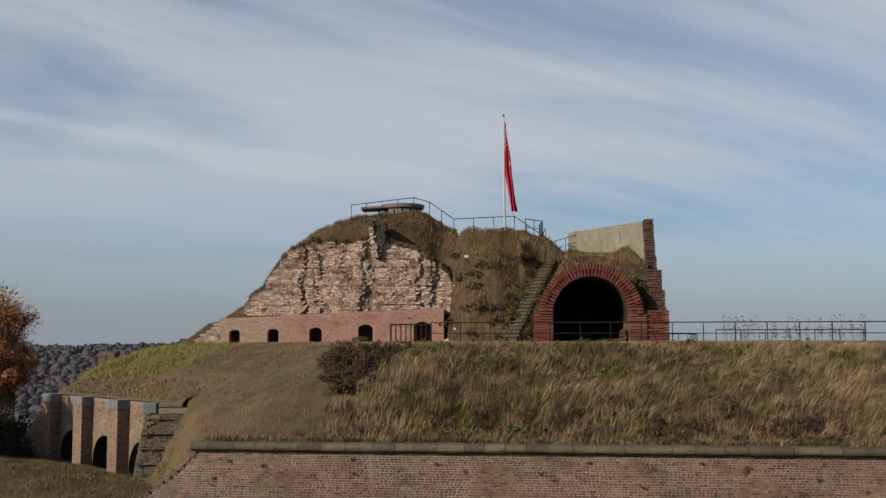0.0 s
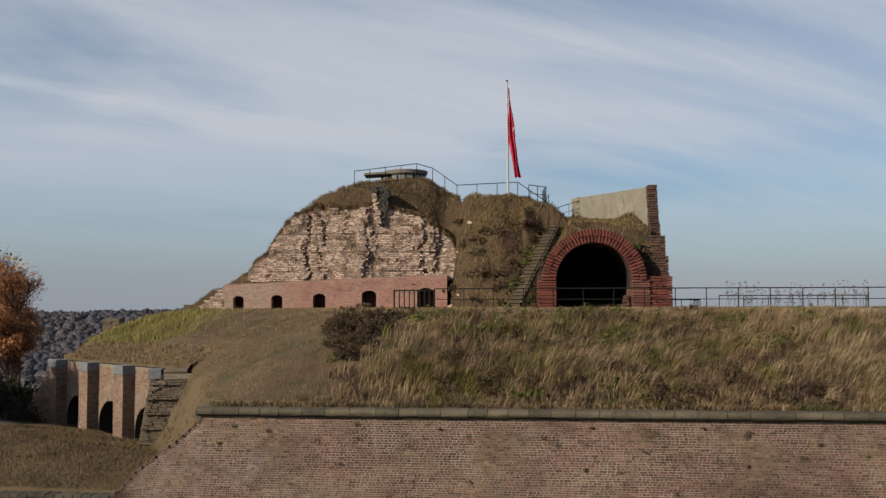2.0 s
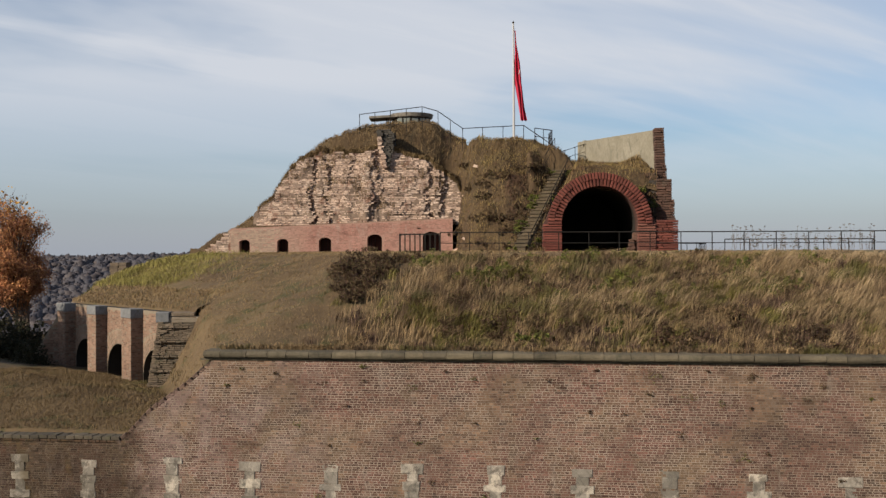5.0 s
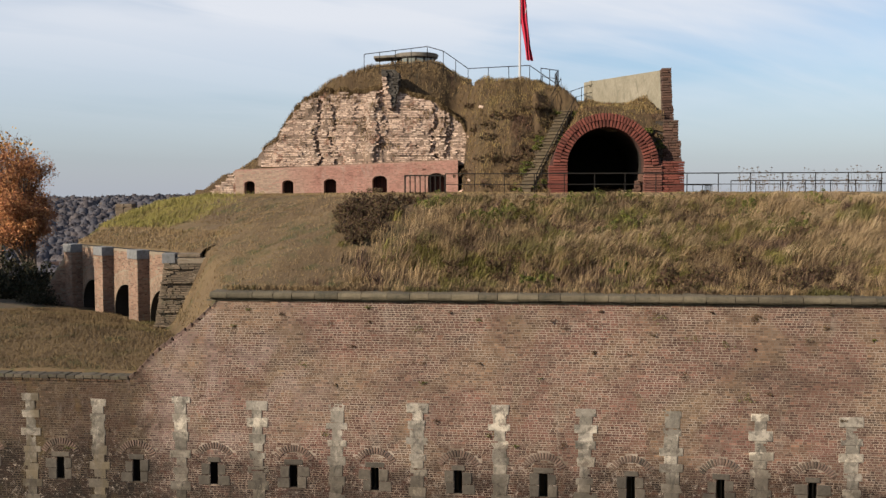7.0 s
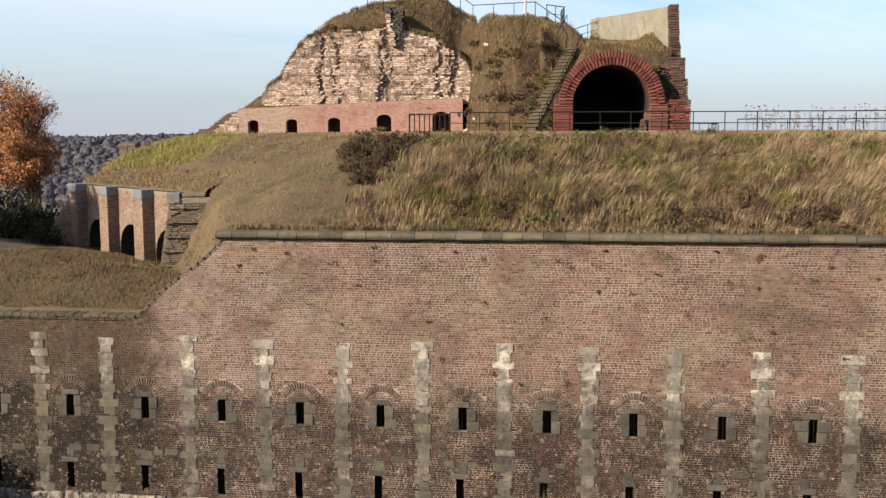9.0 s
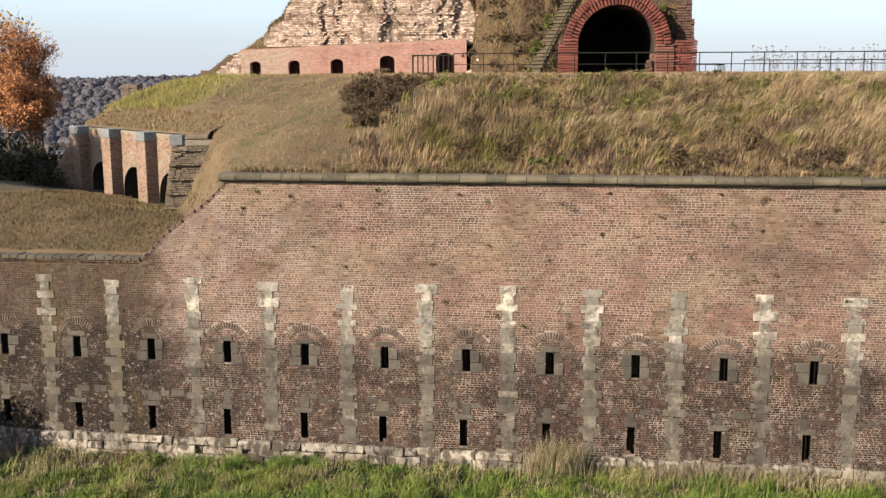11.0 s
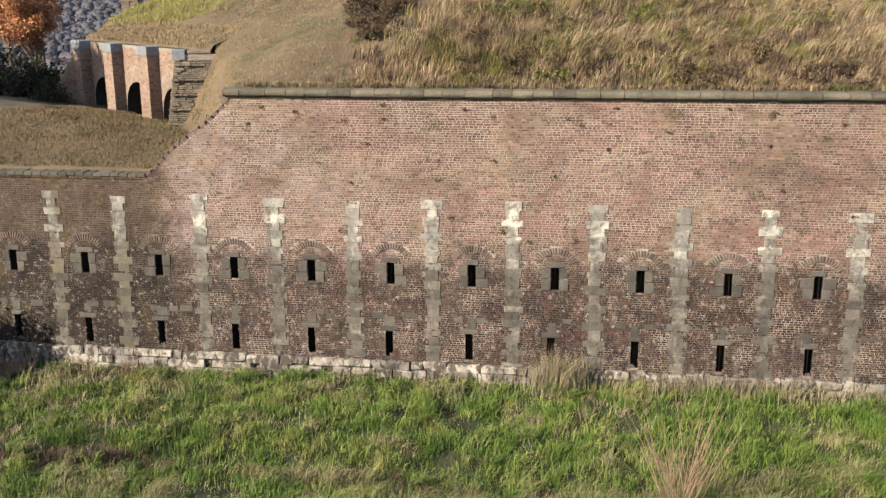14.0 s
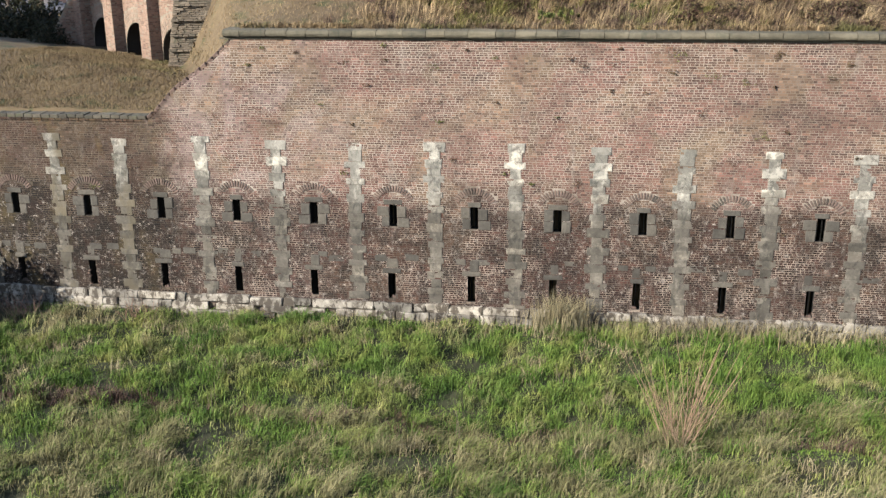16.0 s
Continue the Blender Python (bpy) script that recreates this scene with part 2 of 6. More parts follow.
M_REDBRICK = material("restored_red_brick", [(0.3, (0.27, 0.105, 0.082)), (0.6, (0.34, 0.15, 0.115)), (0.8, (0.36, 0.19, 0.15))], big=0.8, fine=20,
                      stain=(0.45, 0.30, 0.22), stain_range=(0.62, 0.8), rand=GREY, bump=0.5)
M_REDVOUS = material("arch_red_brick", [(0.3, (0.22, 0.065, 0.05)), (0.7, (0.33, 0.11, 0.082))], big=1.2, fine=18,
                     rand=[(0.0, (0.6, 0.6, 0.6)), (1.0, (1.25, 1.2, 1.2))], bump=0.6)
M_GALLERY = material("gallery_brick", [(0.3, (0.33, 0.205, 0.15)), (0.7, (0.46, 0.31, 0.235))], big=0.8, fine=18,
                     stain=(0.24, 0.155, 0.115), stain_range=(0.55, 0.75), island=BRICK_VAR, bump=0.5)
M_BLUESTONE = material("bluestone_cap", [(0.3, (0.24, 0.25, 0.26)), (0.7, (0.36, 0.37, 0.385))], big=2.5, fine=10, stain=(0.19, 0.18, 0.16), bump=0.5)
M_CRAG = material("ruined_masonry", [(0.25, (0.62, 0.49, 0.40)), (0.5, (0.86, 0.715, 0.59)), (0.75, (1.0, 0.89, 0.77))], big=0.9, fine=9,
                  stain=(0.40, 0.235, 0.175), stain_range=(0.52, 0.66), island=BRICK_VAR, bump=0.8, gain=(0.87, 0.83, 0.825))
M_CRAGRED = material("ruined_red_masonry", [(0.3, (0.12, 0.065, 0.05)), (0.7, (0.21, 0.12, 0.09))], big=1.2, fine=10,
                     stain=(0.16, 0.12, 0.09), rand=GREY, bump=0.8)
M_CONCRETE = material("pale_render", [(0.3, (0.36, 0.33, 0.25)), (0.7, (0.50, 0.46, 0.36))], big=1.0, fine=8,
                      stain=(0.28, 0.26, 0.2), stain_range=(0.5, 0.7), bump=0.4)
M_IRON = material("painted_iron", [(0.3, (0.022, 0.02, 0.019)), (0.7, (0.045, 0.04, 0.036))], fine=40, rough=0.85, bump=0.1, spec=0.15)
M_WHITE = material("white_lacquer", [(0.3, (0.78, 0.79, 0.80)), (0.7, (0.84, 0.84, 0.84))], rough=0.4, bump=0.0, spec=0.5)
M_FLAG = material("red_cloth", [(0.3, (0.80, 0.03, 0.085)), (0.7, (0.95, 0.055, 0.12))], fine=60, rough=0.8, bump=0.1)


M_TURF_DRY = material("dry_turf", [(0.25, (0.12, 0.078, 0.042)), (0.5, (0.20, 0.137, 0.072)), (0.75, (0.26, 0.185, 0.095))], big=0.35, fine=7,
                      stain=(0.075, 0.085, 0.025), stain_range=(0.5, 0.68), bump=1.0)
# ground colour kept dark, so gaps between tufts read as shade
M_TURF_GREEN = material("moat_turf", [(0.25, (0.04, 0.04, 0.02)), (0.5, (0.065, 0.068, 0.028)), (0.75, (0.10, 0.085, 0.05))], big=0.5, fine=6,
                        stain=(0.10, 0.085, 0.05), stain_range=(0.58, 0.75), bump=1.0)
# lilac cast puts the haze of distance into the ground colour
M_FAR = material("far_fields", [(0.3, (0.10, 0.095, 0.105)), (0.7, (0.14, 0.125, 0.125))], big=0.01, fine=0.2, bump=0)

# ---- helpers for meshes ----


def mesh_object(name, verts, faces, mat, parent=None, label="", smooth=False):
    me = bpy.data.meshes.new(name)
    me.from_pydata([tuple(v) for v in verts], [], [tuple(f) for f in faces])
    me.materials.append(mat)
    if smooth:
        me.polygons.foreach_set("use_smooth", [True] * len(me.polygons))
    me.update()
    ob = new(name, me)
    if parent:
        ob.parent = parent
    if label:
        tagged(ob, label=label)
    return ob


def part(name, bm, mat, parent=None, label="", smooth=False):
    me = bpy.data.meshes.new(name)
    bm.to_mesh(me)
    bm.free()
    me.materials.append(mat)
    if smooth:
        me.polygons.foreach_set("use_smooth", [True] * len(me.polygons))
    ob = new(name, me)
    if parent:
        ob.parent = parent
    if label:
        tagged(ob, label=label)
    return ob


def empty(name, m=None, **tags):
    ob = new(name)
    ob.empty_display_size = 0.2
    if m is not None:
        ob.matrix_world = m
    return tagged(ob, **tags)


def bm_box(bm, size, m=None, bevel=0.0, jitter=0.0, rng=random):
    r = bmesh.ops.create_cube(bm, size=1.0, matrix=(m or Matrix()) @ Matrix.Diagonal((*size, 1)))
    vs = r["verts"]
    if jitter:
        for v in vs:
            v.co += Vector([rng.uniform(-jitter, jitter) for _ in range(3)])
    if bevel:
        es = list({e for v in vs for e in v.link_edges})
        bmesh.ops.bevel(bm, geom=es, offset=bevel, segments=1, affect="EDGES")
    return vs


def bm_tube(bm, a, b, r, sides=8, r2=None):
    a, b = Vector(a), Vector(b)
    d = b - a
    m = Matrix.Translation((a + b) / 2) @ d.to_track_quat("Z", "Y").to_matrix().to_4x4()
    bmesh.ops.create_cone(bm, cap_ends=True, segments=sides, radius1=r, radius2=r if r2 is None else r2, depth=d.length, matrix=m)


def fractal(x, y, seed=0, octaves=4):
    """Smooth noise in [-1, 1] for whole arrays."""
    def lattice(i, j, s):
        h = np.sin(i * 127.1 + j * 311.7 + s * 74.7) * 43758.5453
        return (h - np.floor(h)) * 2 - 1
    tot, amp, norm = 0.0, 1.0, 0.0
    for o in range(octaves):
        xi, yi = np.floor(x), np.floor(y)
        fx, fy = x - xi, y - yi
        fx, fy = fx * fx * (3 - 2 * fx), fy * fy * (3 - 2 * fy)
        s = seed + o * 17
        a, b = lattice(xi, yi, s), lattice(xi + 1, yi, s)
        c, d = lattice(xi, yi + 1, s), lattice(xi + 1, yi + 1, s)
        tot = tot + amp * (a + (b - a) * fx + (c - a) * fy + (a - b - c + d) * fx * fy)
        norm += amp
        amp *= 0.5
        x, y = x * 2.03 + 5.1, y * 2.03 + 1.7
    return tot / norm


def smooth_step(x, a, b):
    k = np.clip((x - a) / (b - a), 0, 1)
    return k * k * (3 - 2 * k)


# ---- plan ----
K = 0.13
NORM = math.hypot(1, K)
WALL = pose(0, 31, 0, 0, 0, -math.degrees(math.atan(K)))     # x along the scarp, y into the bank
G0, GD, GN = np.array((-10.94, 40.08)), np.array((-0.665, 0.745)), np.array((0.745, 0.665))   # gallery front: start, run, inward
TERRACE = 13.1
CORDON_Z = 9.73
LOW_Z = 7.15


def wall_st(x, y):
    return (x - K * (y - 31)) / NORM, (K * x + y - 31) / NORM


def rake_dist(x, y):
    return (x + 7.3) * 0.929 + (y - 32.0) * 0.371


def ground_z(x, y):
    """Height of the open ground: moat, low bank, great bank, terrace, valley and far ridge."""
    s, t = wall_st(x, y)
    n1, n2 = fractal(x * 0.35, y * 0.35, 3), fractal(x * 1.3, y * 1.3, 9)
    moat = 0.42 + 0.20 * n1 + 0.20 * n2 + 0.012 * s + 0.5 * smooth_step(-t, 22, 34) + 0.42 * smooth_step(-t + 0.9 * n1, 7.0, 8.3) - 0.16 * smooth_step(-t, 5.5, 7.0) + 0.06 * smooth_step(t, -2.5, -0.2)
    low = np.minimum(LOW_Z + 0.03 + 0.16 * (t - 0.6) - 0.035 * (s + 11) * np.minimum(1, (t - 0.5) / 3), 7.78 - 0.10 * np.maximum(t - 5, 0) - 0.095 * (s + 11))
    low = np.maximum(low, 7.1 * (t > 8)) + 0.10 * n1 + 0.04 * n2
    front = 9.92 + 0.345 * (t - 0.8)
    v = (x - G0[0]) * GD[0] + (y - G0[1]) * GD[1]
    d = (x - G0[0]) * GN[0] + (y - G0[1]) * GN[1]
    west = TERRACE + 0.60 * (x + 15.8)
    left = 10.72 + 0.36 * np.maximum(d - 0.2, -9)
    up = -np.logaddexp(-np.minimum(np.minimum(front, left), west) * 3.0, -TERRACE * 3.0) / 3.0
    up = up + (0.16 * n1 + 0.10 * n2) * smooth_step(TERRACE - up, 0.02, 0.6) * smooth_step(t, 0.8, 2.0)
    up = np.where((d < 2.0) & (v > 0.15), low, up)
    up = np.minimum(up, 9.8 + 2.0 * (rake_dist(x, y) + 8 * np.maximum(0, v - 0.35)) + 0.3 * n2)
    z = np.where(t < 0.5, moat, np.maximum(low, up))
    # the plateau falls to the valley, and a wooded ridge closes the view
    r = np.maximum(y, 0)
    valley = -28 + 28 * smooth_step(r + 90 * fractal(x * 0.004, y * 0.004, 5, 2), 760, 1250) + 4 * fractal(x * 0.003, y * 0.003, 12, 3) - 45 * smooth_step(r, 1380, 2200)
    drop = smooth_step(y + 0.35 * x, 62, 150)
    drop = np.maximum(drop, smooth_step(y, 90, 190))
    z = z * (1 - drop) + valley * drop
    return z


def axis(lo, hi, step, far_lo, far_hi, grow=1.22):
    a = list(np.arange(lo, hi + 1e-6, step))
    k = step
    while a[-1] < far_hi:
        k *= grow
        a.append(a[-1] + k)
    k = step
    while a[0] > far_lo:
        k *= grow
        a.insert(0, a[0] - k)
    return np.array(a)


def grid_faces(nu, nv):
    i, j = np.meshgrid(np.arange(nu - 1), np.arange(nv - 1), indexing="ij")
    a = (i * nv + j).ravel()
    return np.stack([a, a + nv, a + nv + 1, a + 1], 1)


def build_ground():
    ss = axis(-34, 24, 0.33, -2600, 2600)
    tt = np.concatenate([axis(-14, 0.0, 0.33, -300, 0)[:-1], [0.05, 0.45, 0.55], axis(0.9, 48, 0.33, 0.9, 4200)])
    S, T = np.meshgrid(ss, tt, indexing="ij")
    X = (S + K * T) / NORM
    Y = 31 + (T - K * S) / NORM
    Z = ground_z(X, Y)
    faces = grid_faces(len(ss), len(tt))
    V = np.stack([X.ravel(), Y.ravel(), Z.ravel()], 1)
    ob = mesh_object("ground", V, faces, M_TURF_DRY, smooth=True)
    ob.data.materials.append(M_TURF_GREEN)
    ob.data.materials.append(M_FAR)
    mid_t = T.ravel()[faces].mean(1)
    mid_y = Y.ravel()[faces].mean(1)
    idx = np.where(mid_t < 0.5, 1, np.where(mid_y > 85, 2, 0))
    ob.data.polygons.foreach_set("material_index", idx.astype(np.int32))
    return tagged(ob, label="grass-covered banks, moat floor and terrace of an old fort", category="ground", kind="structure")


ground = build_ground()

# ---- the scarp wall ----
PITCH = 2.655
SLIT_S = [-15.93 - 2 * PITCH, -15.93 - PITCH] + [-15.93 + PITCH * k for k in range(13)]
PIER_S = [-14.35 - 2 * PITCH, -14.35 - PITCH, -14.3, -11.92] + [-9.08 + 2.60 * k for k in range(11)]
UP_SLIT, LO_SLIT = (3.70, 4.42), (1.20, 2.08)
SLIT_W = 0.25
RAKE = [(-7.76, CORDON_Z), (-8.63, 8.98), (-9.76, 8.19), (-10.56, 7.39), (-10.90, LOW_Z)]
S_LO, S_HI = -60.0, 70.0


def wall_top(s):
    return float(np.interp(s, [p[0] for p in RAKE][::-1], [p[1] for p in RAKE][::-1]))


def build_scarp():
    holes = []
    for k, s in enumerate(SLIT_S):
        holes.append((s - SLIT_W / 2, s + SLIT_W / 2, *UP_SLIT))
        holes.append((s - 0.10 - SLIT_W / 2, s - 0.10 + SLIT_W / 2, *LO_SLIT))
    xs = sorted({S_LO, S_HI, *np.arange(-12, -7, 0.25).tolist(), *[h[0] for h in holes], *[h[1] for h in holes], *[p[0] for p in RAKE]})
    zs0 = [-1.0, LO_SLIT[0], LO_SLIT[1], UP_SLIT[0], UP_SLIT[1]]
    verts, faces, shade_faces = [], [], []

    def quad(*ps):
        verts.extend(ps)
        faces.append(range(len(verts) - 4, len(verts)))

    F, B = 0.0015, 1.25
    for a, b in zip(xs[:-1], xs[1:]):
        ta, tb = (wall_top(q) - (0.07 if q > -7.8 else 0.2) for q in (a, b))
        mid = (a + b) / 2
        for k in range(5):
            z0, z1a, z1b = zs0[k], *((zs0[k + 1],) * 2 if k < 4 else (ta, tb))
            hit = any(h[0] - 1e-6 < mid < h[1] + 1e-6 and abs(h[2] - z0) < 1e-6 for h in holes)
            if not hit:
                quad((a, F, z0), (b, F, z0), (b, F, z1b), (a, F, z1a))
            else:       # a blind embrasure, its faces painted dark for the shade inside
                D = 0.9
                shade_faces += range(len(faces), len(faces) + 5)
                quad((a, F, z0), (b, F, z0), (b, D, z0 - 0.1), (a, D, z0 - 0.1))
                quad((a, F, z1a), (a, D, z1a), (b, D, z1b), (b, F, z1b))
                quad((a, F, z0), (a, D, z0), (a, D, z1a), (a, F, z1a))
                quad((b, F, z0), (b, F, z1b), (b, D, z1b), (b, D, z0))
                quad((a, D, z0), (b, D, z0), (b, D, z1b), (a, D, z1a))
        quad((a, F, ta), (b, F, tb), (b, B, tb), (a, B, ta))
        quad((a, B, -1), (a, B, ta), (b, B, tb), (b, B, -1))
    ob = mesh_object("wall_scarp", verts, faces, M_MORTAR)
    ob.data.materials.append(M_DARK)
    for k in shade_faces:
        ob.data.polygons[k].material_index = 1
    ob.matrix_world = WALL
    return tagged(ob, label="long weathered brick scarp wall with two rows of loopholes", category="wall", kind="structure"), holes


scarp, HOLES = build_scarp()


def box_field(boxes):
    """One mesh's data from boxes (x0, x1, y0, y1, z0, z1), open at the back (y1)."""
    b = np.array(boxes, float)
    n = len(b)
    V = np.empty((n, 8, 3))
    for k, (i, j, l) in enumerate([(0, 0, 0), (1, 0, 0), (1, 0, 1), (0, 0, 1), (0, 1, 0), (1, 1, 0), (1, 1, 1), (0, 1, 1)]):
        V[:, k] = np.stack([b[:, 0 + i], b[:, 2 + j], b[:, 4 + l]], 1)
    f = np.array([(0, 1, 2, 3), (0, 4, 5, 1), (1, 5, 6, 2), (2, 6, 7, 3), (3, 7, 4, 0)])
    F = (np.arange(n)[:, None, None] * 8 + f[None]).reshape(-1, 4)
    return V.reshape(-1, 3), F


def build_bricks():
    rng = np.random.default_rng(4)
    course, L, joint = 0.0735, 0.222, 0.022
    boxes = []
    blocked = [(a - 0.0, b + 0.0, c, d) for a, b, c, d in HOLES]
    z, row = 1.05, 0
    while z < CORDON_Z - 0.02:
        course = 0.0735 * rng.uniform(0.86, 1.14)
        s = -20.0 + (row % 2) * 0.06 + rng.uniform(-0.01, 0.01)
        header = row % 2
        lo_free = [h for h in blocked if h[2] < z + course and h[3] > z]
        rows_z = z + course - joint
        while s < 16:
            w = (0.105 if (header or rng.random() < 0.25) else L) * rng.uniform(0.94, 1.04)
            e = s + w
            top = min(wall_top(s), wall_top(e))
            if z + course < top - 0.02:
                cut = False
                if any(0.50 < math.hypot((s + w / 2 - q) / 1.05, z + 0.03 - 4.35) < 0.75 and z > 4.62 for q in SLIT_S):
                    s = e + joint
                    continue
                for h in lo_free:
                    if s < h[1] and e > h[0]:
                        cut = True
                        if s < h[0] - 0.05:
                            boxes.append((s, h[0], -rng.uniform(0.0, 0.008), 0.03, z, rows_z))
                        if e > h[1] + 0.05:
                            boxes.append((h[1], e, -rng.uniform(0.0, 0.008), 0.03, z, rows_z))
                        break
                if not cut:
                    out = abs(rng.normal(0.0, 0.004))
                    boxes.append((s, e, -out, 0.03, z + rng.uniform(-0.007, 0.004), rows_z + rng.uniform(-0.004, 0.007)))
            s = e + joint * rng.uniform(0.7, 1.2)
        z += course
        row += 1
    V, F = box_field(boxes)
    ob = mesh_object("bricks", V, F, M_SCARP)
    ob.parent = scarp
    return tagged(ob, label="weathered pinkish brown bricks in lime mortar", kind="stuff")


build_bricks()


def stone_mesh(name, size, seed, bevel=0.02, jitter=0.012):
    rng = random.Random(seed)
    bm = bmesh.new()
    bm_box(bm, size, None, bevel, jitter, rng)
    me = bpy.data.meshes.new(name)
    bm.to_mesh(me)
    bm.free()
    return me


def place(name, me, mat, parent, m, label=""):
    if not me.materials:
        me.materials.append(mat)
    ob = new(name, me)
    ob.parent = parent
    ob.matrix_basis = m
    if label:
        tagged(ob, label=label)
    return ob


def build_piers():
    """Toothed strips of marl blocks let into the brickwork between the loopholes."""
    rng = random.Random(11)
    shapes = {}
    for k, s in enumerate(PIER_S):
        z, wide = 6.47 + rng.uniform(-0.08, 0.08), True
        while z > 1.15:
            h = rng.choice((0.20, 0.24, 0.28)) if wide else rng.choice((0.26, 0.32, 0.36))
            h = min(h, z - 1.0)
            if h < 0.12:
                break
            w = rng.choice((0.54, 0.62, 0.70)) if wide else rng.choice((0.36, 0.40, 0.45))
            key = (round(w, 2), round(h, 2))
            if key not in shapes:
                shapes[key] = stone_mesh("quoin_stone", (w, 0.16, h + 0.012), len(shapes), 0.014, 0.017)
            out = rng.uniform(-0.012, -0.004) if z > 4.6 else rng.uniform(-0.018, -0.006)
            place("quoin_stone", shapes[key], M_STONE, scarp,
                  Matrix.Translation((s + rng.uniform(-0.03, 0.03), 0.055 - out, z - h / 2)) @ pose(0, 0, 0, 0, rng.uniform(-0.8, 0.8), 0))
            z -= h
            wide = not wide


build_piers()


def build_stone_band():
    rng = random.Random(14)
    pool = [stone_mesh("band_stone", (w, 0.13, h), 140 + k, 0.02, 0.014) for k, (w, h) in enumerate(((0.45, 0.22), (0.6, 0.26), (0.35, 0.2), (0.5, 0.3)))]
    s = -20.0
    while s < 16:
        if rng.random() < 0.62 and min(abs(s - p) for p in PIER_S) > 0.5:
            place("band_stone", rng.choice(pool), M_JAMB, scarp, Matrix.Translation((s, 0.058, 2.58 + rng.uniform(-0.06, 0.08))))
        s += rng.uniform(0.4, 0.75)


build_stone_band()


def build_loophole_stones():
    rng = random.Random(5)
    jamb = [stone_mesh("jamb_stone", (w, 0.15, h), 40 + k, 0.014, 0.012) for k, (w, h) in enumerate(((0.26, 0.34), (0.40, 0.30), (0.30, 0.36)))]
    lintel = [stone_mesh("lintel_stone", (w, 0.15, 0.16), 50 + k, 0.014, 0.012) for k, w in enumerate((0.50, 0.62, 0.44))]
    vous = stone_mesh("arch_brick", (0.058, 0.08, 0.21), 60, 0.008, 0.003)
    for s in SLIT_S:
        if s < -20 or s > 15:
            continue
        for side in (-1, 1):
            z = UP_SLIT[0] - 0.02
            for q in range(2):
                j = rng.choice(jamb)
                w = j.vertices
                half = max(v.co.x for v in w)
                hh = max(v.co.z for v in w)
                place("jamb_stone", j, M_JAMB, scarp, Matrix.Translation((s + side * (SLIT_W / 2 + half), 0.058 - rng.uniform(0, 0.01), z + hh)))
                z += 2 * hh + 0.012
        place("lintel_stone", rng.choice(lintel), M_JAMB, scarp, Matrix.Translation((s, 0.055, UP_SLIT[1] + 0.09)))
        place("lintel_stone", rng.choice(lintel), M_JAMB, scarp, Matrix.Translation((s - 0.1, 0.055, LO_SLIT[1] + 0.09)))
        place("jamb_stone", rng.choice(jamb), M_JAMB, scarp, Matrix.Translation((s - 0.1 + rng.uniform(-0.1, 0.1), 0.06, LO_SLIT[1] + 0.36)))
        # relieving arch of bricks on end
        for q in range(17):
            a = radians(180 - 28 - q * (124 / 16))
            r = 0.62
            place("arch_brick", vous, M_SCARP_PIECE, scarp,
                  Matrix.Translation((s + r * math.cos(a) * 1.05, 0.02 - rng.uniform(0, 0.012), 4.35 + r * math.sin(a))) @ pose(0, 0, 0, 0, 90 - math.degrees(a), 0))


def build_broken_jambs():
    """Broken brick ends that stick into the lower loopholes and make their edges ragged."""
    rng = random.Random(66)
    pool = [stone_mesh("brick", (0.10, 0.12, 0.062), 150 + k, 0.012, 0.012) for k in range(4)]
    for s in SLIT_S:
        if s < -20 or s > 15:
            continue
        for side in (-1, 1):
            z = LO_SLIT[0] + 0.02
            while z < LO_SLIT[1] - 0.05:
                if rng.random() < 0.62:
                    inset = rng.uniform(-0.03, 0.035)
                    place("brick", rng.choice(pool), M_SCARP_PIECE, scarp, Matrix.Translation((s - 0.10 + side * (SLIT_W / 2 - inset + 0.05), 0.052, z)) @ pose(0, 0, 0, 0, rng.uniform(-7, 7), 0))
                z += rng.uniform(0.07, 0.11)
        if rng.random() < 0.6:
            place("brick", rng.choice(pool), M_SCARP_PIECE, scarp, Matrix.Translation((s - 0.10 + rng.uniform(-0.06, 0.06), 0.08, LO_SLIT[0] + 0.03)) @ pose(0, 0, 0, 0, rng.uniform(-25, 25), 0) @ Matrix.Diagonal((1.5, 1, 1.7, 1)))


M_SCARP_PIECE = material("relieving_brick", [(0.3, (0.19, 0.125, 0.10)), (0.7, (0.30, 0.205, 0.165))], fine=20, stain=(0.11, 0.095, 0.075), stain_range=(0.5, 0.66), rand=GREY, bump=0.5)
build_loophole_stones()
build_broken_jambs()


def build_plinth():
    rng = random.Random(8)
    for row, (z, h) in enumerate(((0.78, 0.29), (0.50, 0.28), (0.16, 0.34))):
        s = -20 + row * 0.3
        while s < 16:
            w = rng.choice((0.34, 0.5, 0.7, 0.95, 1.25)) * rng.uniform(0.85, 1.15)
            if rng.random() < 0.05:
                s += w * 0.6
                continue
            me = stone_mesh("plinth_stone", (w - 0.012, 0.34, h * rng.uniform(0.86, 1.05)), rng.random(), 0.022, 0.04)
            place("plinth_stone", me, M_PLINTH, scarp, Matrix.Translation((s + w / 2, 0.06 - rng.uniform(0, 0.05) - 0.03 * row, z + h / 2 + rng.uniform(-0.015, 0.02))))
            s += w


build_plinth()


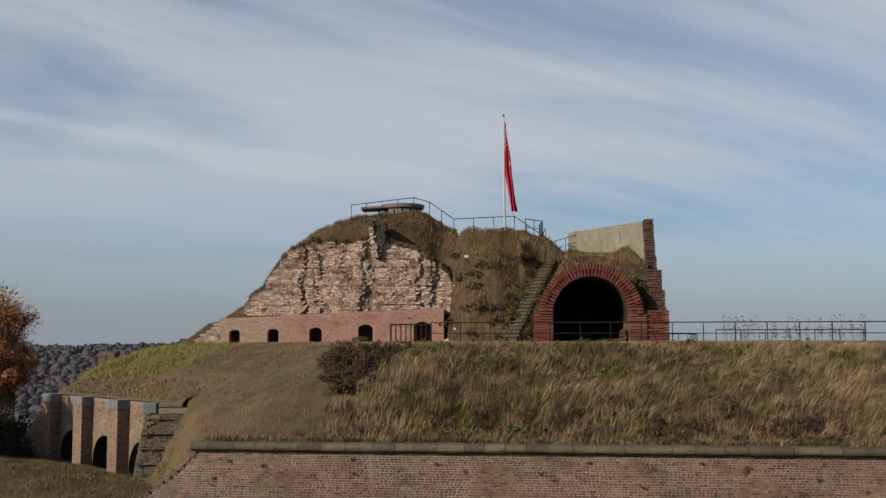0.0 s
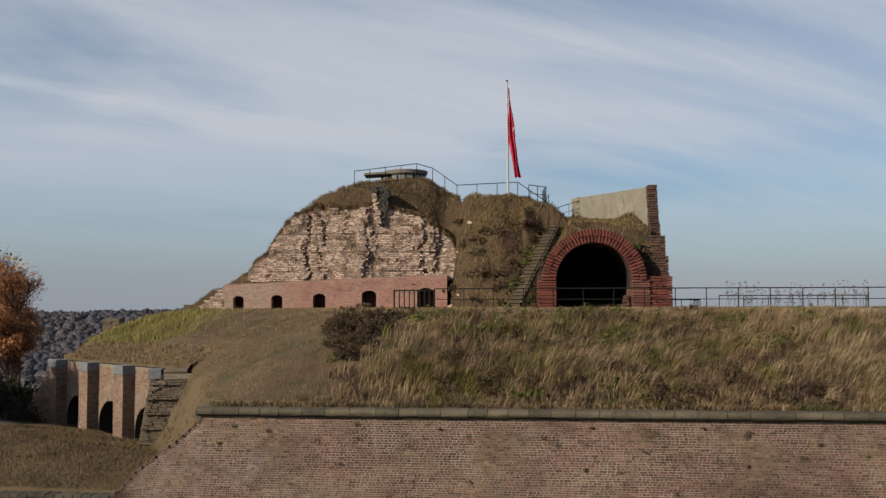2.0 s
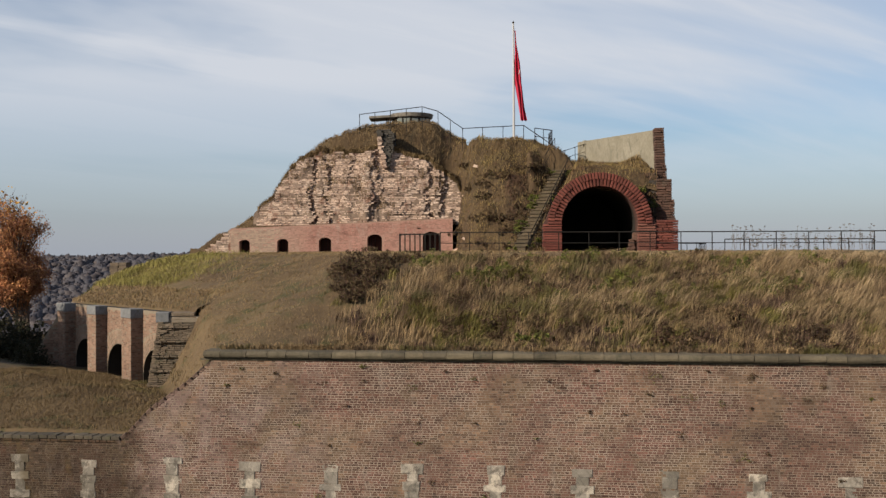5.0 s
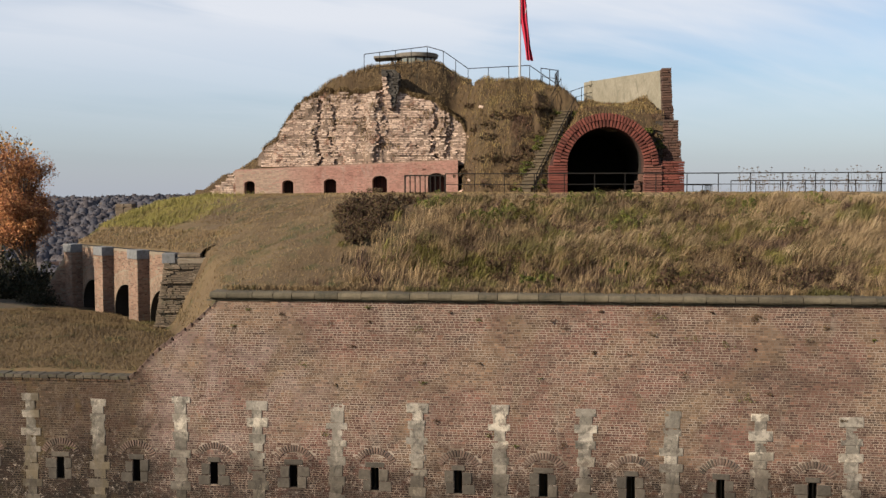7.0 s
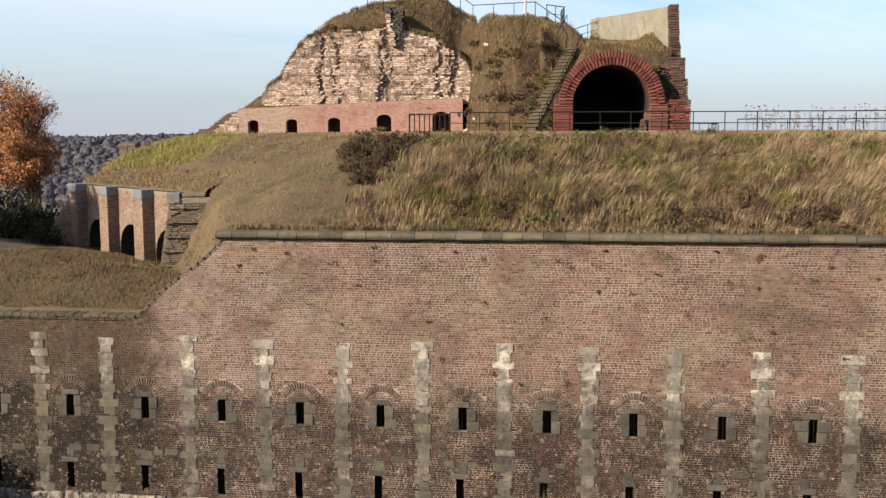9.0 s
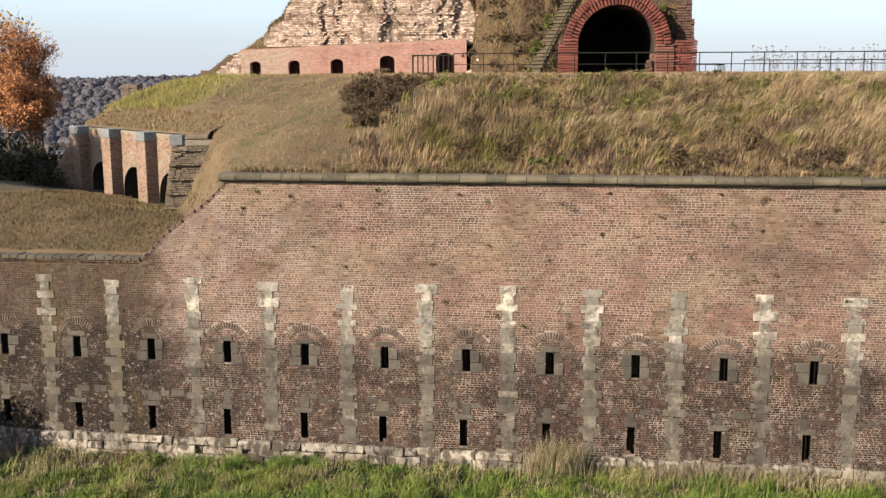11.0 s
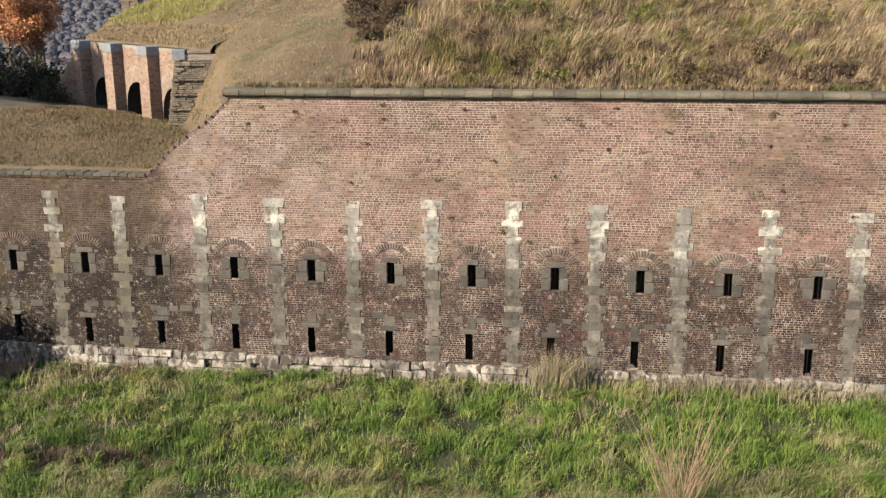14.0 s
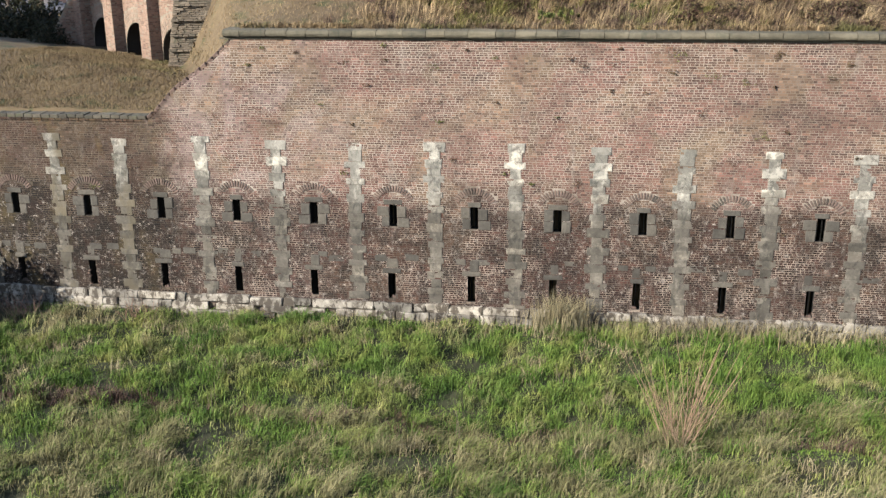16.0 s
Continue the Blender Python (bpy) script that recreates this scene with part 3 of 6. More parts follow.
def build_cordon():
    """Rounded coping stones along the high wall's top, and flat ones on the low wall and the rake."""
    rng = random.Random(21)
    s = -7.95
    while s < 24:
        w = rng.uniform(0.5, 0.85)
        bm = bmesh.new()
        prof = []
        for q in range(7):
            a = radians(-90 + q * 30)
            prof.append((-0.09 - 0.115 * math.cos(a), 0.125 + 0.115 * math.sin(a)))
        prof += [(0.5, 0.27), (0.5, 0.0)]
        ends = []
        for x in (-w / 2 + 0.008, w / 2 - 0.008):
            ends.append([bm.verts.new((x + rng.uniform(-0.006, 0.006), y + rng.uniform(-0.008, 0.008), z + rng.uniform(-0.008, 0.008))) for y, z in prof])
        n = len(prof)
        for q in range(n):
            bm.faces.new((ends[0][q], ends[1][q], ends[1][(q + 1) % n], ends[0][(q + 1) % n]))
        bm.faces.new(ends[0])
        bm.faces.new(ends[1][::-1])
        bmesh.ops.recalc_face_normals(bm, faces=bm.faces)
        ob = part("coping_stone", bm, M_CORDON, scarp)
        ob.matrix_basis = Matrix.Translation((s + w / 2, rng.uniform(-0.008, 0.008), CORDON_Z)) @ pose(0, 0, 0, rng.uniform(-1, 1), rng.uniform(-0.4, 0.4), 0)
        s += w
    # dark shadowed bed under the coping, a thin string of tiles
    bm = bmesh.new()
    bm_box(bm, (34, 0.12, 0.05), Matrix.Translation((8.9, 0.02, CORDON_Z - 0.03)))
    part("bed_course", bm, M_CORDON, scarp)
    # brick-on-edge capping of the rake and the low wall
    cap = stone_mesh("capping_brick", (0.24, 0.46, 0.10), 77, 0.02, 0.03)
    for (sa, za), (sb, zb) in zip(RAKE[:-1], RAKE[1:]):
        n = int(math.hypot(sb - sa, zb - za) / 0.25)
        ang = math.degrees(math.atan2(za - zb, sa - sb))
        for q in range(n):
            k = (q + 0.5) / n
            place("capping_brick", cap, M_SCARP_PIECE, scarp, Matrix.Translation((sa + (sb - sa) * k, 0.232 + rng.uniform(0, 0.02), za + (zb - za) * k - 0.10)) @ pose(0, 0, 0, 0, -ang + rng.uniform(-4, 4), rng.uniform(-2, 2)))
    low = stone_mesh("capping_brick", (0.305, 0.5, 0.13), 78, 0.01, 0.014)
    s = -20
    while s < -11.0:
        place("capping_brick", low, M_CAP, scarp, Matrix.Translation((s, 0.252, LOW_Z - 0.05 + rng.uniform(-0.012, 0.012))) @ pose(0, 0, 0, rng.uniform(-2, 2), rng.uniform(-2, 2), 0))
        s += 0.31


M_CAP = material("mossy_capping", [(0.3, (0.115, 0.095, 0.07)), (0.7, (0.175, 0.15, 0.115))], big=1.5, stain=(0.15, 0.16, 0.08), rand=GREY, bump=0.7)
build_cordon()

# ---- arch helper: a wall with arched openings, in its own plane (x along, y depth, z up) ----


def arched_wall(x0, x1, z0, top, depth, openings, recess=None, seg=10):
    """verts, faces of a wall from x0 to x1; openings (cx, half width, spring z, rise) start at z0. top: a function of x.
    recess: how deep the openings go before a back (None: through)."""
    verts, faces = [], []

    def quad(*ps):
        verts.extend(ps)
        faces.append(range(len(verts) - 4, len(verts)))

    cuts = {x0, x1}
    for cx, hw, sp, rise in openings:
        for k in range(seg + 1):
            cuts.add(cx - hw * math.cos(math.pi * k / seg))
    for x in np.arange(x0, x1, 0.5):
        cuts.add(float(x))
    cuts = sorted(cuts)
    D = depth if recess is None else recess

    def under(x):
        for cx, hw, sp, rise in openings:
            if abs(x - cx) <= hw + 1e-9:
                return sp + rise * math.sqrt(max(0, 1 - ((x - cx) / hw) ** 2))
        return None

    for a, b in zip(cuts[:-1], cuts[1:]):
        if b - a < 1e-6:
            continue
        op = under((a + b) / 2)
        ta, tb = top(a), top(b)
        if op is None:
            quad((a, 0, z0), (b, 0, z0), (b, 0, tb), (a, 0, ta))
            if recess is None:
                quad((a, depth, z0), (a, depth, ta), (b, depth, tb), (b, depth, z0))
        else:
            ua, ub = under(a) or z0, under(b) or z0
            quad((a, 0, ua), (b, 0, ub), (b, 0, tb), (a, 0, ta))
            quad((a, 0, ua), (a, D, ua), (b, D, ub), (b, 0, ub))
            if recess is None:
                quad((a, depth, ua), (a, depth, ta), (b, depth, tb), (b, depth, ub))
            else:
                quad((a, D, z0), (b, D, z0), (b, D, ub), (a, D, ua))
        quad((a, 0, ta), (b, 0, tb), (b, depth, tb), (a, depth, ta))
    for cx, hw, sp, rise in openings:
        for x in (cx - hw, cx + hw):
            quad((x, 0, z0), (x, D, z0), (x, D, sp), (x, 0, sp))
    for x in (x0, x1):
        quad((x, 0, z0), (x, depth, z0), (x, depth, top(x)), (x, 0, top(x)))
    if recess is not None:
        quad((x0, depth, z0), (x1, depth, z0), (x1, depth, top(x1)), (x0, depth, top(x0)))
    return verts, faces


def courses_on(x0, x1, z0, z1, openings, top, seed, course=0.0735, L=0.222, joint=0.013, skip=None, arch_clear=0.0):
    """Boxes for bricks over such a wall, clear of the openings."""
    rng = np.random.default_rng(seed)
    boxes, z, row = [], z0, 0
    while z < z1:
        s = x0 + (row % 2) * 0.06
        while s < x1 - 0.05:
            w = (0.105 if row % 2 else L) * rng.uniform(0.94, 1.04)
            e = min(s + w, x1)
            ok = z + course < min(top(s), top(e))
            for cx, hw, sp, rise in openings:
                hw2, rise2 = hw + arch_clear, rise + arch_clear
                for x in (s, e):
                    if abs(x - cx) < hw and z < sp:
                        ok = False
                    if abs(x - cx) < hw2 and sp - 0.02 <= z + course and z < sp + rise2 * math.sqrt(max(0, 1 - ((x - cx) / hw2) ** 2)):
                        ok = False
            if ok and not (skip and skip(s, e, z)):
                boxes.append((s, e, -rng.normal(0.006, 0.004), 0.02, z, z + course - joint))
            s = e + joint
        z += course
        row += 1
    return boxes


# ---- the gallery with buttresses beside the bank ----
def build_gallery():
    gal = empty("gallery", pose(G0[0], G0[1], 0, 0, 0, math.degrees(math.atan2(-GD[1], -GD[0]))),
                label="low brick gallery with arches and capped buttresses in the bank", category="building")
    # local x runs towards the scarp, y into the bank
    bay, top = 3.70, 10.70
    ops = [(-0.15 - bay * k - bay / 2, 1.22, 8.0, 1.12) for k in range(3)]
    V, F = arched_wall(-12.2, -0.2, 6.6, lambda x: top, 3.6, ops, recess=3.3, seg=14)
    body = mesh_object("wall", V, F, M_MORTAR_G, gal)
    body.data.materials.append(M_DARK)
    for p in body.data.polygons:        # inside of the vaults painted dark, as shade
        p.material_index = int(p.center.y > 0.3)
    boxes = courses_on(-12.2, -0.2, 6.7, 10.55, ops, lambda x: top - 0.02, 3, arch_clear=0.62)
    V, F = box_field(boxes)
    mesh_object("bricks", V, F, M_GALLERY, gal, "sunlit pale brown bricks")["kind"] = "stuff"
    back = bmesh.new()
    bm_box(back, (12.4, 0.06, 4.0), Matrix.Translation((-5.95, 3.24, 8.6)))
    part("back_wall", back, M_DARK, gal, "back of the gallery, painted dark for its shade")
    # three rings of bricks over each arch
    ring = stone_mesh("arch_brick", (0.065, 0.09, 0.18), 90, 0.008, 0.003)
    for cx, hw, sp, rise in ops:
        for r in range(3):
            n = 30 + r * 4
            for q in range(n):
                a = math.pi * (q + 0.5) / n
                rx, rz = hw + 0.11 + r * 0.2, rise + 0.11 + r * 0.2
                nx, nz = math.cos(a) / rx, math.sin(a) / rz
                place("arch_brick", ring, M_RINGBRICK, gal, Matrix.Translation((cx + rx * math.cos(a), 0.03, sp + rz * math.sin(a)))
                      @ pose(0, 0, 0, 0, math.degrees(math.atan2(nx, nz)), 0))
    # turf laid over the gallery roof
    xs, ys = np.arange(-12.4, 0.6, 0.3), np.arange(0.35, 3.3, 0.25)
    A, B = np.meshgrid(xs, ys, indexing="ij")
    Zt = 10.76 + 0.36 * np.maximum(B - 0.2, 0) + 0.05 * fractal(A * 1.5, B * 1.5, 66)
    Zt[:, 0] = 10.6
    mesh_object("turf_cover", np.stack([A.ravel(), B.ravel(), Zt.ravel()], 1), grid_faces(len(xs), len(ys)), M_TURF_DRY, gal, "dry turf over the gallery", smooth=True)
    for k in range(1, 4):
        x = -0.05 - bay * k
        but = empty("buttress", None)
        but.parent = gal
        but.matrix_basis = Matrix.Translation((x, -0.26, 0))
        core = bmesh.new()
        bm_box(core, (0.94, 0.52, 3.75), Matrix.Translation((0, 0, 8.6)))
        part("core", core, M_MORTAR_G, but)
        bx = courses_on(-0.47, 0.47, 6.7, 10.40, [], lambda q: 99, 50 + k)
        V, F = box_field(bx)
        V = np.array(V)
        V[:, 1] -= 0.26
        mesh_object("bricks", V, F, M_GALLERY, but)["kind"] = "stuff"
        for side in (-1, 1):
            bx = courses_on(-0.26, 0.26, 6.7, 10.40, [], lambda q: 99, 70 + k + side)
            V, F = box_field(bx)
            V = np.array(V)
            W = np.stack([side * (0.47 - V[:, 1]), side * V[:, 0], V[:, 2]], 1)
            mesh_object("side_bricks", W, F, M_GALLERY, but)["kind"] = "stuff"
        cap = bmesh.new()
        bm_box(cap, (1.0, 0.60, 0.40), Matrix.Translation((0, 0.0, 10.56)), 0.02)
        part("cap_stone", cap, M_BLUESTONE, but, "smooth blue-grey cap stone")
    # wing wall running down beyond the last buttress
    px, py = G0[0] + GD[0] * 11.5 - GN[0] * 0.45, G0[1] + GD[1] * 11.5 - GN[1] * 0.45
    wing = gal.matrix_basis.inverted() @ pose(px, py, 0, 0, 0, 12)
    slope = lambda x: 10.3 + x * 1.7
    V, F = arched_wall(-1.9, 0.1, 6.6, slope, 0.6, [])
    mesh_object("wing_wall", V, F, M_MORTAR_G, gal).matrix_basis = wing
    V, F = box_field(courses_on(-1.9, 0.1, 6.7, 10.5, [], lambda x: slope(x) - 0.02, 88))
    ob = mesh_object("wing_bricks", V, F, M_GALLERY, gal)
    ob["kind"] = "stuff"
    ob.matrix_basis = wing
    return gal


M_MORTAR_G = material("gallery_mortar", [(0.3, (0.34, 0.28, 0.21)), (0.7, (0.45, 0.38, 0.29))], big=0.8, fine=20, bump=0.5)
M_RINGBRICK = material("ring_brick", [(0.3, (0.38, 0.235, 0.17)), (0.7, (0.54, 0.365, 0.275))], big=0.8, fine=20, rand=GREY, bump=0.5)
build_gallery()


def build_end_wall():
    """The broken, stepped end of the gallery, running down to the rake."""
    end = empty("ruined_end_wall", pose(-11.35, 39.75, 0, 0, 0, 6), label="crumbling stepped brick end wall beside the gallery", category="ruin")
    rng = random.Random(31)
    z, k = 7.3, 0
    bm = bmesh.new()
    bm_box(bm, (1.55, 3.8, 3.3), Matrix.Translation((0.60, 1.885, 8.92)), 0.03)
    part("core", bm, M_MORTAR_G, end)
    while z < 10.4:
        h = 0.082
        batter = (10.4 - z) * 0.16
        x0, x1 = -0.3 - batter, 1.05 + 0.1 * math.sin(z * 5)
        ledge = 0.10 if k % 7 == 0 else 0.0
        s = x0
        while s < x1:
            w = rng.uniform(0.16, 0.34)
            me = stone_mesh("brick", (w - 0.006, 0.26, h - 0.008), rng.random(), 0.012, 0.014)
            place("brick", me, M_ENDBRICK, end, Matrix.Translation((s + w / 2, 0.08 - ledge + rng.uniform(-0.03, 0.03) - batter * 0.2, z)))
            s += w
        z += h
        k += 1
    cap = bmesh.new()
    bm_box(cap, (0.52, 0.6, 0.40), Matrix.Translation((-0.12, 0.22, 10.56)), 0.02)
    part("cap_stone", cap, M_BLUESTONE, end, "square blue-grey cap stone")
    for q in range(2):
        bm = bmesh.new()
        bm_box(bm, (1.0 - 0.1 * q, 0.55, 0.14), Matrix.Translation((0.68, 0.25, 10.50 + 0.17 * q)), 0.02, 0.02, rng)
        part("coping_slab", bm, M_ENDBRICK, end)
    # fallen rubble core down the flank
    bm = bmesh.new()
    for q in range(130):
        k = rng.random()
        bm_box(bm, [rng.uniform(0.12, 0.34) for _ in range(3)],
               Matrix.Translation((0.95 + (0.25 + 0.45 * (1 - k)) * rng.random(), -0.12 + 0.35 * rng.random(), 7.3 + 2.7 * k)) @ pose(0, 0, 0, *[rng.uniform(-30, 30) for _ in range(3)]), 0.03)
    part("rubble", bm, M_ENDBRICK, end, "rough exposed rubble core")


M_ENDBRICK = material("end_brick", [(0.3, (0.21, 0.16, 0.115)), (0.7, (0.36, 0.285, 0.21))], big=1.5, fine=15, stain=(0.11, 0.11, 0.07), rand=GREY, bump=0.6)
build_end_wall()

# ---- the mound of the fort ----
STAIR_A, STAIR_B = np.array((3.35, 50.2, 13.15)), np.array((6.05, 56.2, 17.6))
CREST = [(-15.2, 13.3), (-14.2, 13.8), (-11.9, 15.0), (-10.3, 16.7), (-9.8, 18.0), (-8.5, 19.05), (-7.6, 19.8), (-5.3, 20.5), (-2.8, 20.95), (-1.1, 20.9),
         (0.4, 19.95), (1.2, 19.65), (4.9, 19.45), (6.0, 18.7), (6.8, 18.0), (7.6, 17.8), (10.6, 17.9), (12.0, 17.6)]


def mound_z(x, y):
    n1, n2 = fractal(x * 0.8, y * 0.8, 31), fractal(x * 2.5, y * 2.5, 44)
    crest = np.interp(x, [c[0] for c in CREST], [c[1] for c in CREST])
    # crag: near upright behind the ruined face
    face = 14.2 + 3.2 * (y - (58.9 + 0.10 * np.abs(x + 4)))
    cap = np.minimum(crest + 0.15, np.minimum(face, 18.6 + 1.1 * (y - 59.4)))
    tower = np.where(x < 0.9, cap, 0)
    # the grassy flank beside it comes further forward
    foot = 52.3 + 0.25 * np.abs(x - 3.2) ** 1.4 + np.where(x < 1.2, (1.2 - x) * 2.2, 0)
    flank = 13.0 + 1.25 * (y - foot)
    flank = np.minimum(flank, crest - 0.05)
    flank = np.where((x > -1.6) & (x < 7.2), flank, 0)
    # gully between crag and flank
    flank = flank - 1.3 * np.exp(-((x - 0.15) / 0.7) ** 2) * smooth_step(y, 55, 57)
    # over the vault
    over = np.where(x > 4.3, np.minimum(15.9 + 0.0 * x + 1.15 * smooth_step(y, 49.4, 50.0) + 0.26 * np.maximum(y - 50, 0), crest), 0)
    over = np.where(x > 10.2, np.minimum(over, 16.2 + (y - 49.5) * 0.22), over)
    over = np.where((x < 5.2) & (y < 55), 0, over)
    over = np.where((x > 10.95), 0, over)
    z = np.maximum(np.maximum(tower, flank), over)
    z = z + (0.27 * n1 + 0.12 * n2) * (z > 13.2)
    # hollow at the brow, between the crag and the flank
    z = z - 2.3 * np.exp(-((x + 0.15) / 0.62) ** 2) * smooth_step(y, 56.5, 58.5) * smooth_step(-y, -62.0, -60.6)
    # cut for the stair
    run = STAIR_B - STAIR_A
    L = np.hypot(run[0], run[1])
    u = ((x - STAIR_A[0]) * run[0] + (y - STAIR_A[1]) * run[1]) / L ** 2
    off = np.abs((x - STAIR_A[0]) * run[1] - (y - STAIR_A[1]) * run[0]) / L
    sz = STAIR_A[2] + run[2] * np.clip(u, 0, 1) - 0.25 + 1.7 * np.maximum(off - 0.55, 0)
    z = np.where((off < 2.5) & (u > -0.1) & (u < 1.03), np.minimum(z, sz), z)
    return z


def build_mound():
    xs, ys = np.arange(-15.6, 12.2, 0.16), np.arange(49.6, 78, 0.16)
    X, Y = np.meshgrid(xs, ys, indexing="ij")
    Z = np.maximum(mound_z(X, Y), 12.7)
    Z = np.where(Y > 74, np.maximum(12.7, Z - (Y - 74) * 2), Z)
    F = grid_faces(len(xs), len(ys))
    z = Z.ravel()
    keep = (z[F] > 12.75).any(1)
    F = F[keep]
    V = np.stack([X.ravel(), Y.ravel(), z], 1)
    used = np.unique(F)
    remap = np.full(len(V), -1)
    remap[used] = np.arange(len(used))
    ob = mesh_object("mound", V[used], remap[F], M_MOUND, smooth=True)
    return tagged(ob, label="steep grass-grown earth mound over the fort's ruined core", category="mound", kind="structure")


M_MOUND = material("mound_turf", [(0.25, (0.08, 0.048, 0.028)), (0.5, (0.15, 0.098, 0.05)), (0.75, (0.21, 0.145, 0.072))], big=0.6, fine=6,
                   stain=(0.06, 0.045, 0.025), stain_range=(0.5, 0.7), bump=1.0)
mound = build_mound()


def crag_y(x, z):
    """Front of the ruined face: it leans back and has upright ribs and clefts."""
    y = 58.0 + 0.23 * (z - 15.0) + 0.02 * (x + 4) ** 2 * 0.6
    y = y + 0.34 * fractal(x * 0.9, z * 0.3, 61) + 0.06 * fractal(x * 3, z * 3, 62)
    for cx, w, d in ((-8.05, 0.13, 0.34), (-7.2, 0.11, 0.26), (-4.5, 0.16, 0.2), (-1.3, 0.14, 0.3), (-0.4, 0.2, 0.2)):
        y = y + d * np.exp(-((x - cx - 0.12 * np.sin(z * 2.3 + cx) - 0.08 * np.sin(z * 6.1 + 2 * cx)) / w) ** 2)
    # the pale pilaster below the stump
    y = y - 0.34 * np.exp(-((x + 4.75 - 0.08 * np.sin(z * 2.7)) / 0.46) ** 4)
    return y


def crag_top(x):
    return (np.interp(x, [-12, -10.6, -9.9, -8.6, -7.4, -5.2, -4.2, -2.5, -1.2, -0.2, 0.8], [14.9, 16.1, 17.5, 18.7, 19.0, 19.2, 19.6, 18.9, 18.3, 17.4, 16.0])
            + 0.45 * fractal(x * 0.9, x * 0, 71) + 0.22 * fractal(x * 3.7, x * 0 + 3, 72))


def build_crag():
    crag = empty("ruined_tower_face", None, label="crumbling pale masonry face of the ruined tower, eroded in courses", category="ruin")
    xs = np.arange(-11.6, 0.8, 0.10)
    vs = np.linspace(0, 1, 52)
    X, Q = np.meshgrid(xs, vs, indexing="ij")
    Z = 14.8 + (crag_top(X) - 14.8) * Q
    Y = crag_y(X, Z) + 0.0
    # lip running back under the turf
    Y[:, -1] += 1.7
    F = grid_faces(len(xs), len(vs))
    mesh_object("core", np.stack([X.ravel(), Y.ravel(), Z.ravel()], 1), F[:, ::-1], M_CORE, crag)
    # broken courses of blocks standing proud of the core
    rng = np.random.default_rng(15)
    verts, faces, singles = [], [], []
    z = 14.72
    while z < 19.4:
        h = rng.choice((0.095, 0.10, 0.105))
        row_out = rng.uniform(-0.025, 0.025) + (0.05 if rng.random() < 0.15 else 0.0)
        x = -11.4 + rng.uniform(0, 0.2)
        while x < 0.7:
            w = rng.uniform(0.15, 0.36)
            top = float(crag_top(np.array([x + w / 2]))[0])
            gap = float(fractal(np.array([x * 0.7]), np.array([z * 0.9]), 77)[0])
            if z + h < top - 0.05 and rng.random() < 0.985 - 0.4 * max(0, gap):
                xc, zc = x + w / 2, z + h / 2
                y = float(crag_y(np.array([xc]), np.array([zc]))[0]) + row_out + rng.uniform(-0.03, 0.025) + 0.10 * max(0.0, gap)
                singles.append((xc, y, zc, w - 0.006, 0.34, h * rng.uniform(0.66, 0.92), rng.normal(0, 1.0), rng.normal(0, 0.4)))
            x += w
        z += h
    me_pool = [stone_mesh("block", (1, 1, 1), 200 + k, 0.06, 0.06) for k in range(10)]
    rnd = random.Random(3)
    near = [q for q in singles if -5.2 < q[0] < -3.2][:290]
    for (x, y, zc, w, d, h, rz, ry) in near:
        place("block", rnd.choice(me_pool), M_BLOCK, crag, Matrix.Translation((x, y + 0.12, zc)) @ pose(0, 0, 0, 0, ry, rz) @ Matrix.Diagonal((w, d, h, 1)))
    rest = [q for q in singles if q not in near]
    cube = np.array([(i, j, l) for i in (-.5, .5) for j in (-.5, .5) for l in (-.5, .5)])
    cf = [(0, 1, 3, 2), (4, 6, 7, 5), (0, 4, 5, 1), (2, 3, 7, 6), (0, 2, 6, 4), (1, 5, 7, 3)]
    for (x, y, zc, w, d, h, rz, ry) in rest:
        b = len(verts)
        pts = (cube + rng.uniform(-0.07, 0.07, (8, 3))) * (w, d, h)
        c, s = math.cos(radians(rz)), math.sin(radians(rz))
        for p in pts:
            verts.append((x + c * p[0] - s * p[1], y + 0.12 + s * p[0] + c * p[1], zc + p[2] + p[0] * math.tan(radians(ry)) * 0.5))
        faces += [tuple(b + i for i in f) for f in cf]
    mesh_object("block_masonry", verts, faces, M_CRAG, crag, "eroded courses of pale stone and brick")["kind"] = "stuff"
    # fallen rubble at the foot, towards the grassy flank
    rb = random.Random(44)
    for k in range(9):
        x, y = rb.uniform(-0.5, 1.4), rb.uniform(54.6, 57.9)
        zz = float(mound_z(np.array([x]), np.array([y]))[0])
        if zz > 13.0:
            q = rb.uniform(0.16, 0.42)
            place("block", rnd.choice(me_pool), M_BLOCK, crag, Matrix.Translation((x, y - 0.05, zz - 0.03)) @ pose(0, 0, 0, *[rb.uniform(-35, 35) for _ in range(3)]) @ Matrix.Diagonal((q, q * 0.8, q * 0.6, 1)))
    # the dark upright stump at the brow
    rr = random.Random(9)
    z = 18.1
    while z < 20.35:
        k = min(1.0, (z - 18.1) / 1.5)
        x, end = -4.0 - 0.36 * k, -3.62 + 0.32 * k - 0.9 * max(0.0, z - 20.05)
        first = True
        while x < end - 0.08:
            wide = min(rr.uniform(0.2, 0.4), end - x)
            me = stone_mesh("stump_stone", (wide - 0.01, 1.5, 0.105), rr.random(), 0.02, 0.025)
            # leftmost stones are pale: the stump's lit side is put into colour
            place("stump_stone", me, M_BLOCK if first and z < 19.9 else M_STUMP, crag, Matrix.Translation((x + wide / 2, 59.2 + 0.17 * (z - 18) + rr.uniform(-0.05, 0.05) + (0 if first else 0.12), z)) @ pose(0, 0, 0, 0, rr.uniform(-1, 1), rr.uniform(-3, 3)))
            x += wide
            first = False
        z += 0.11
    return crag


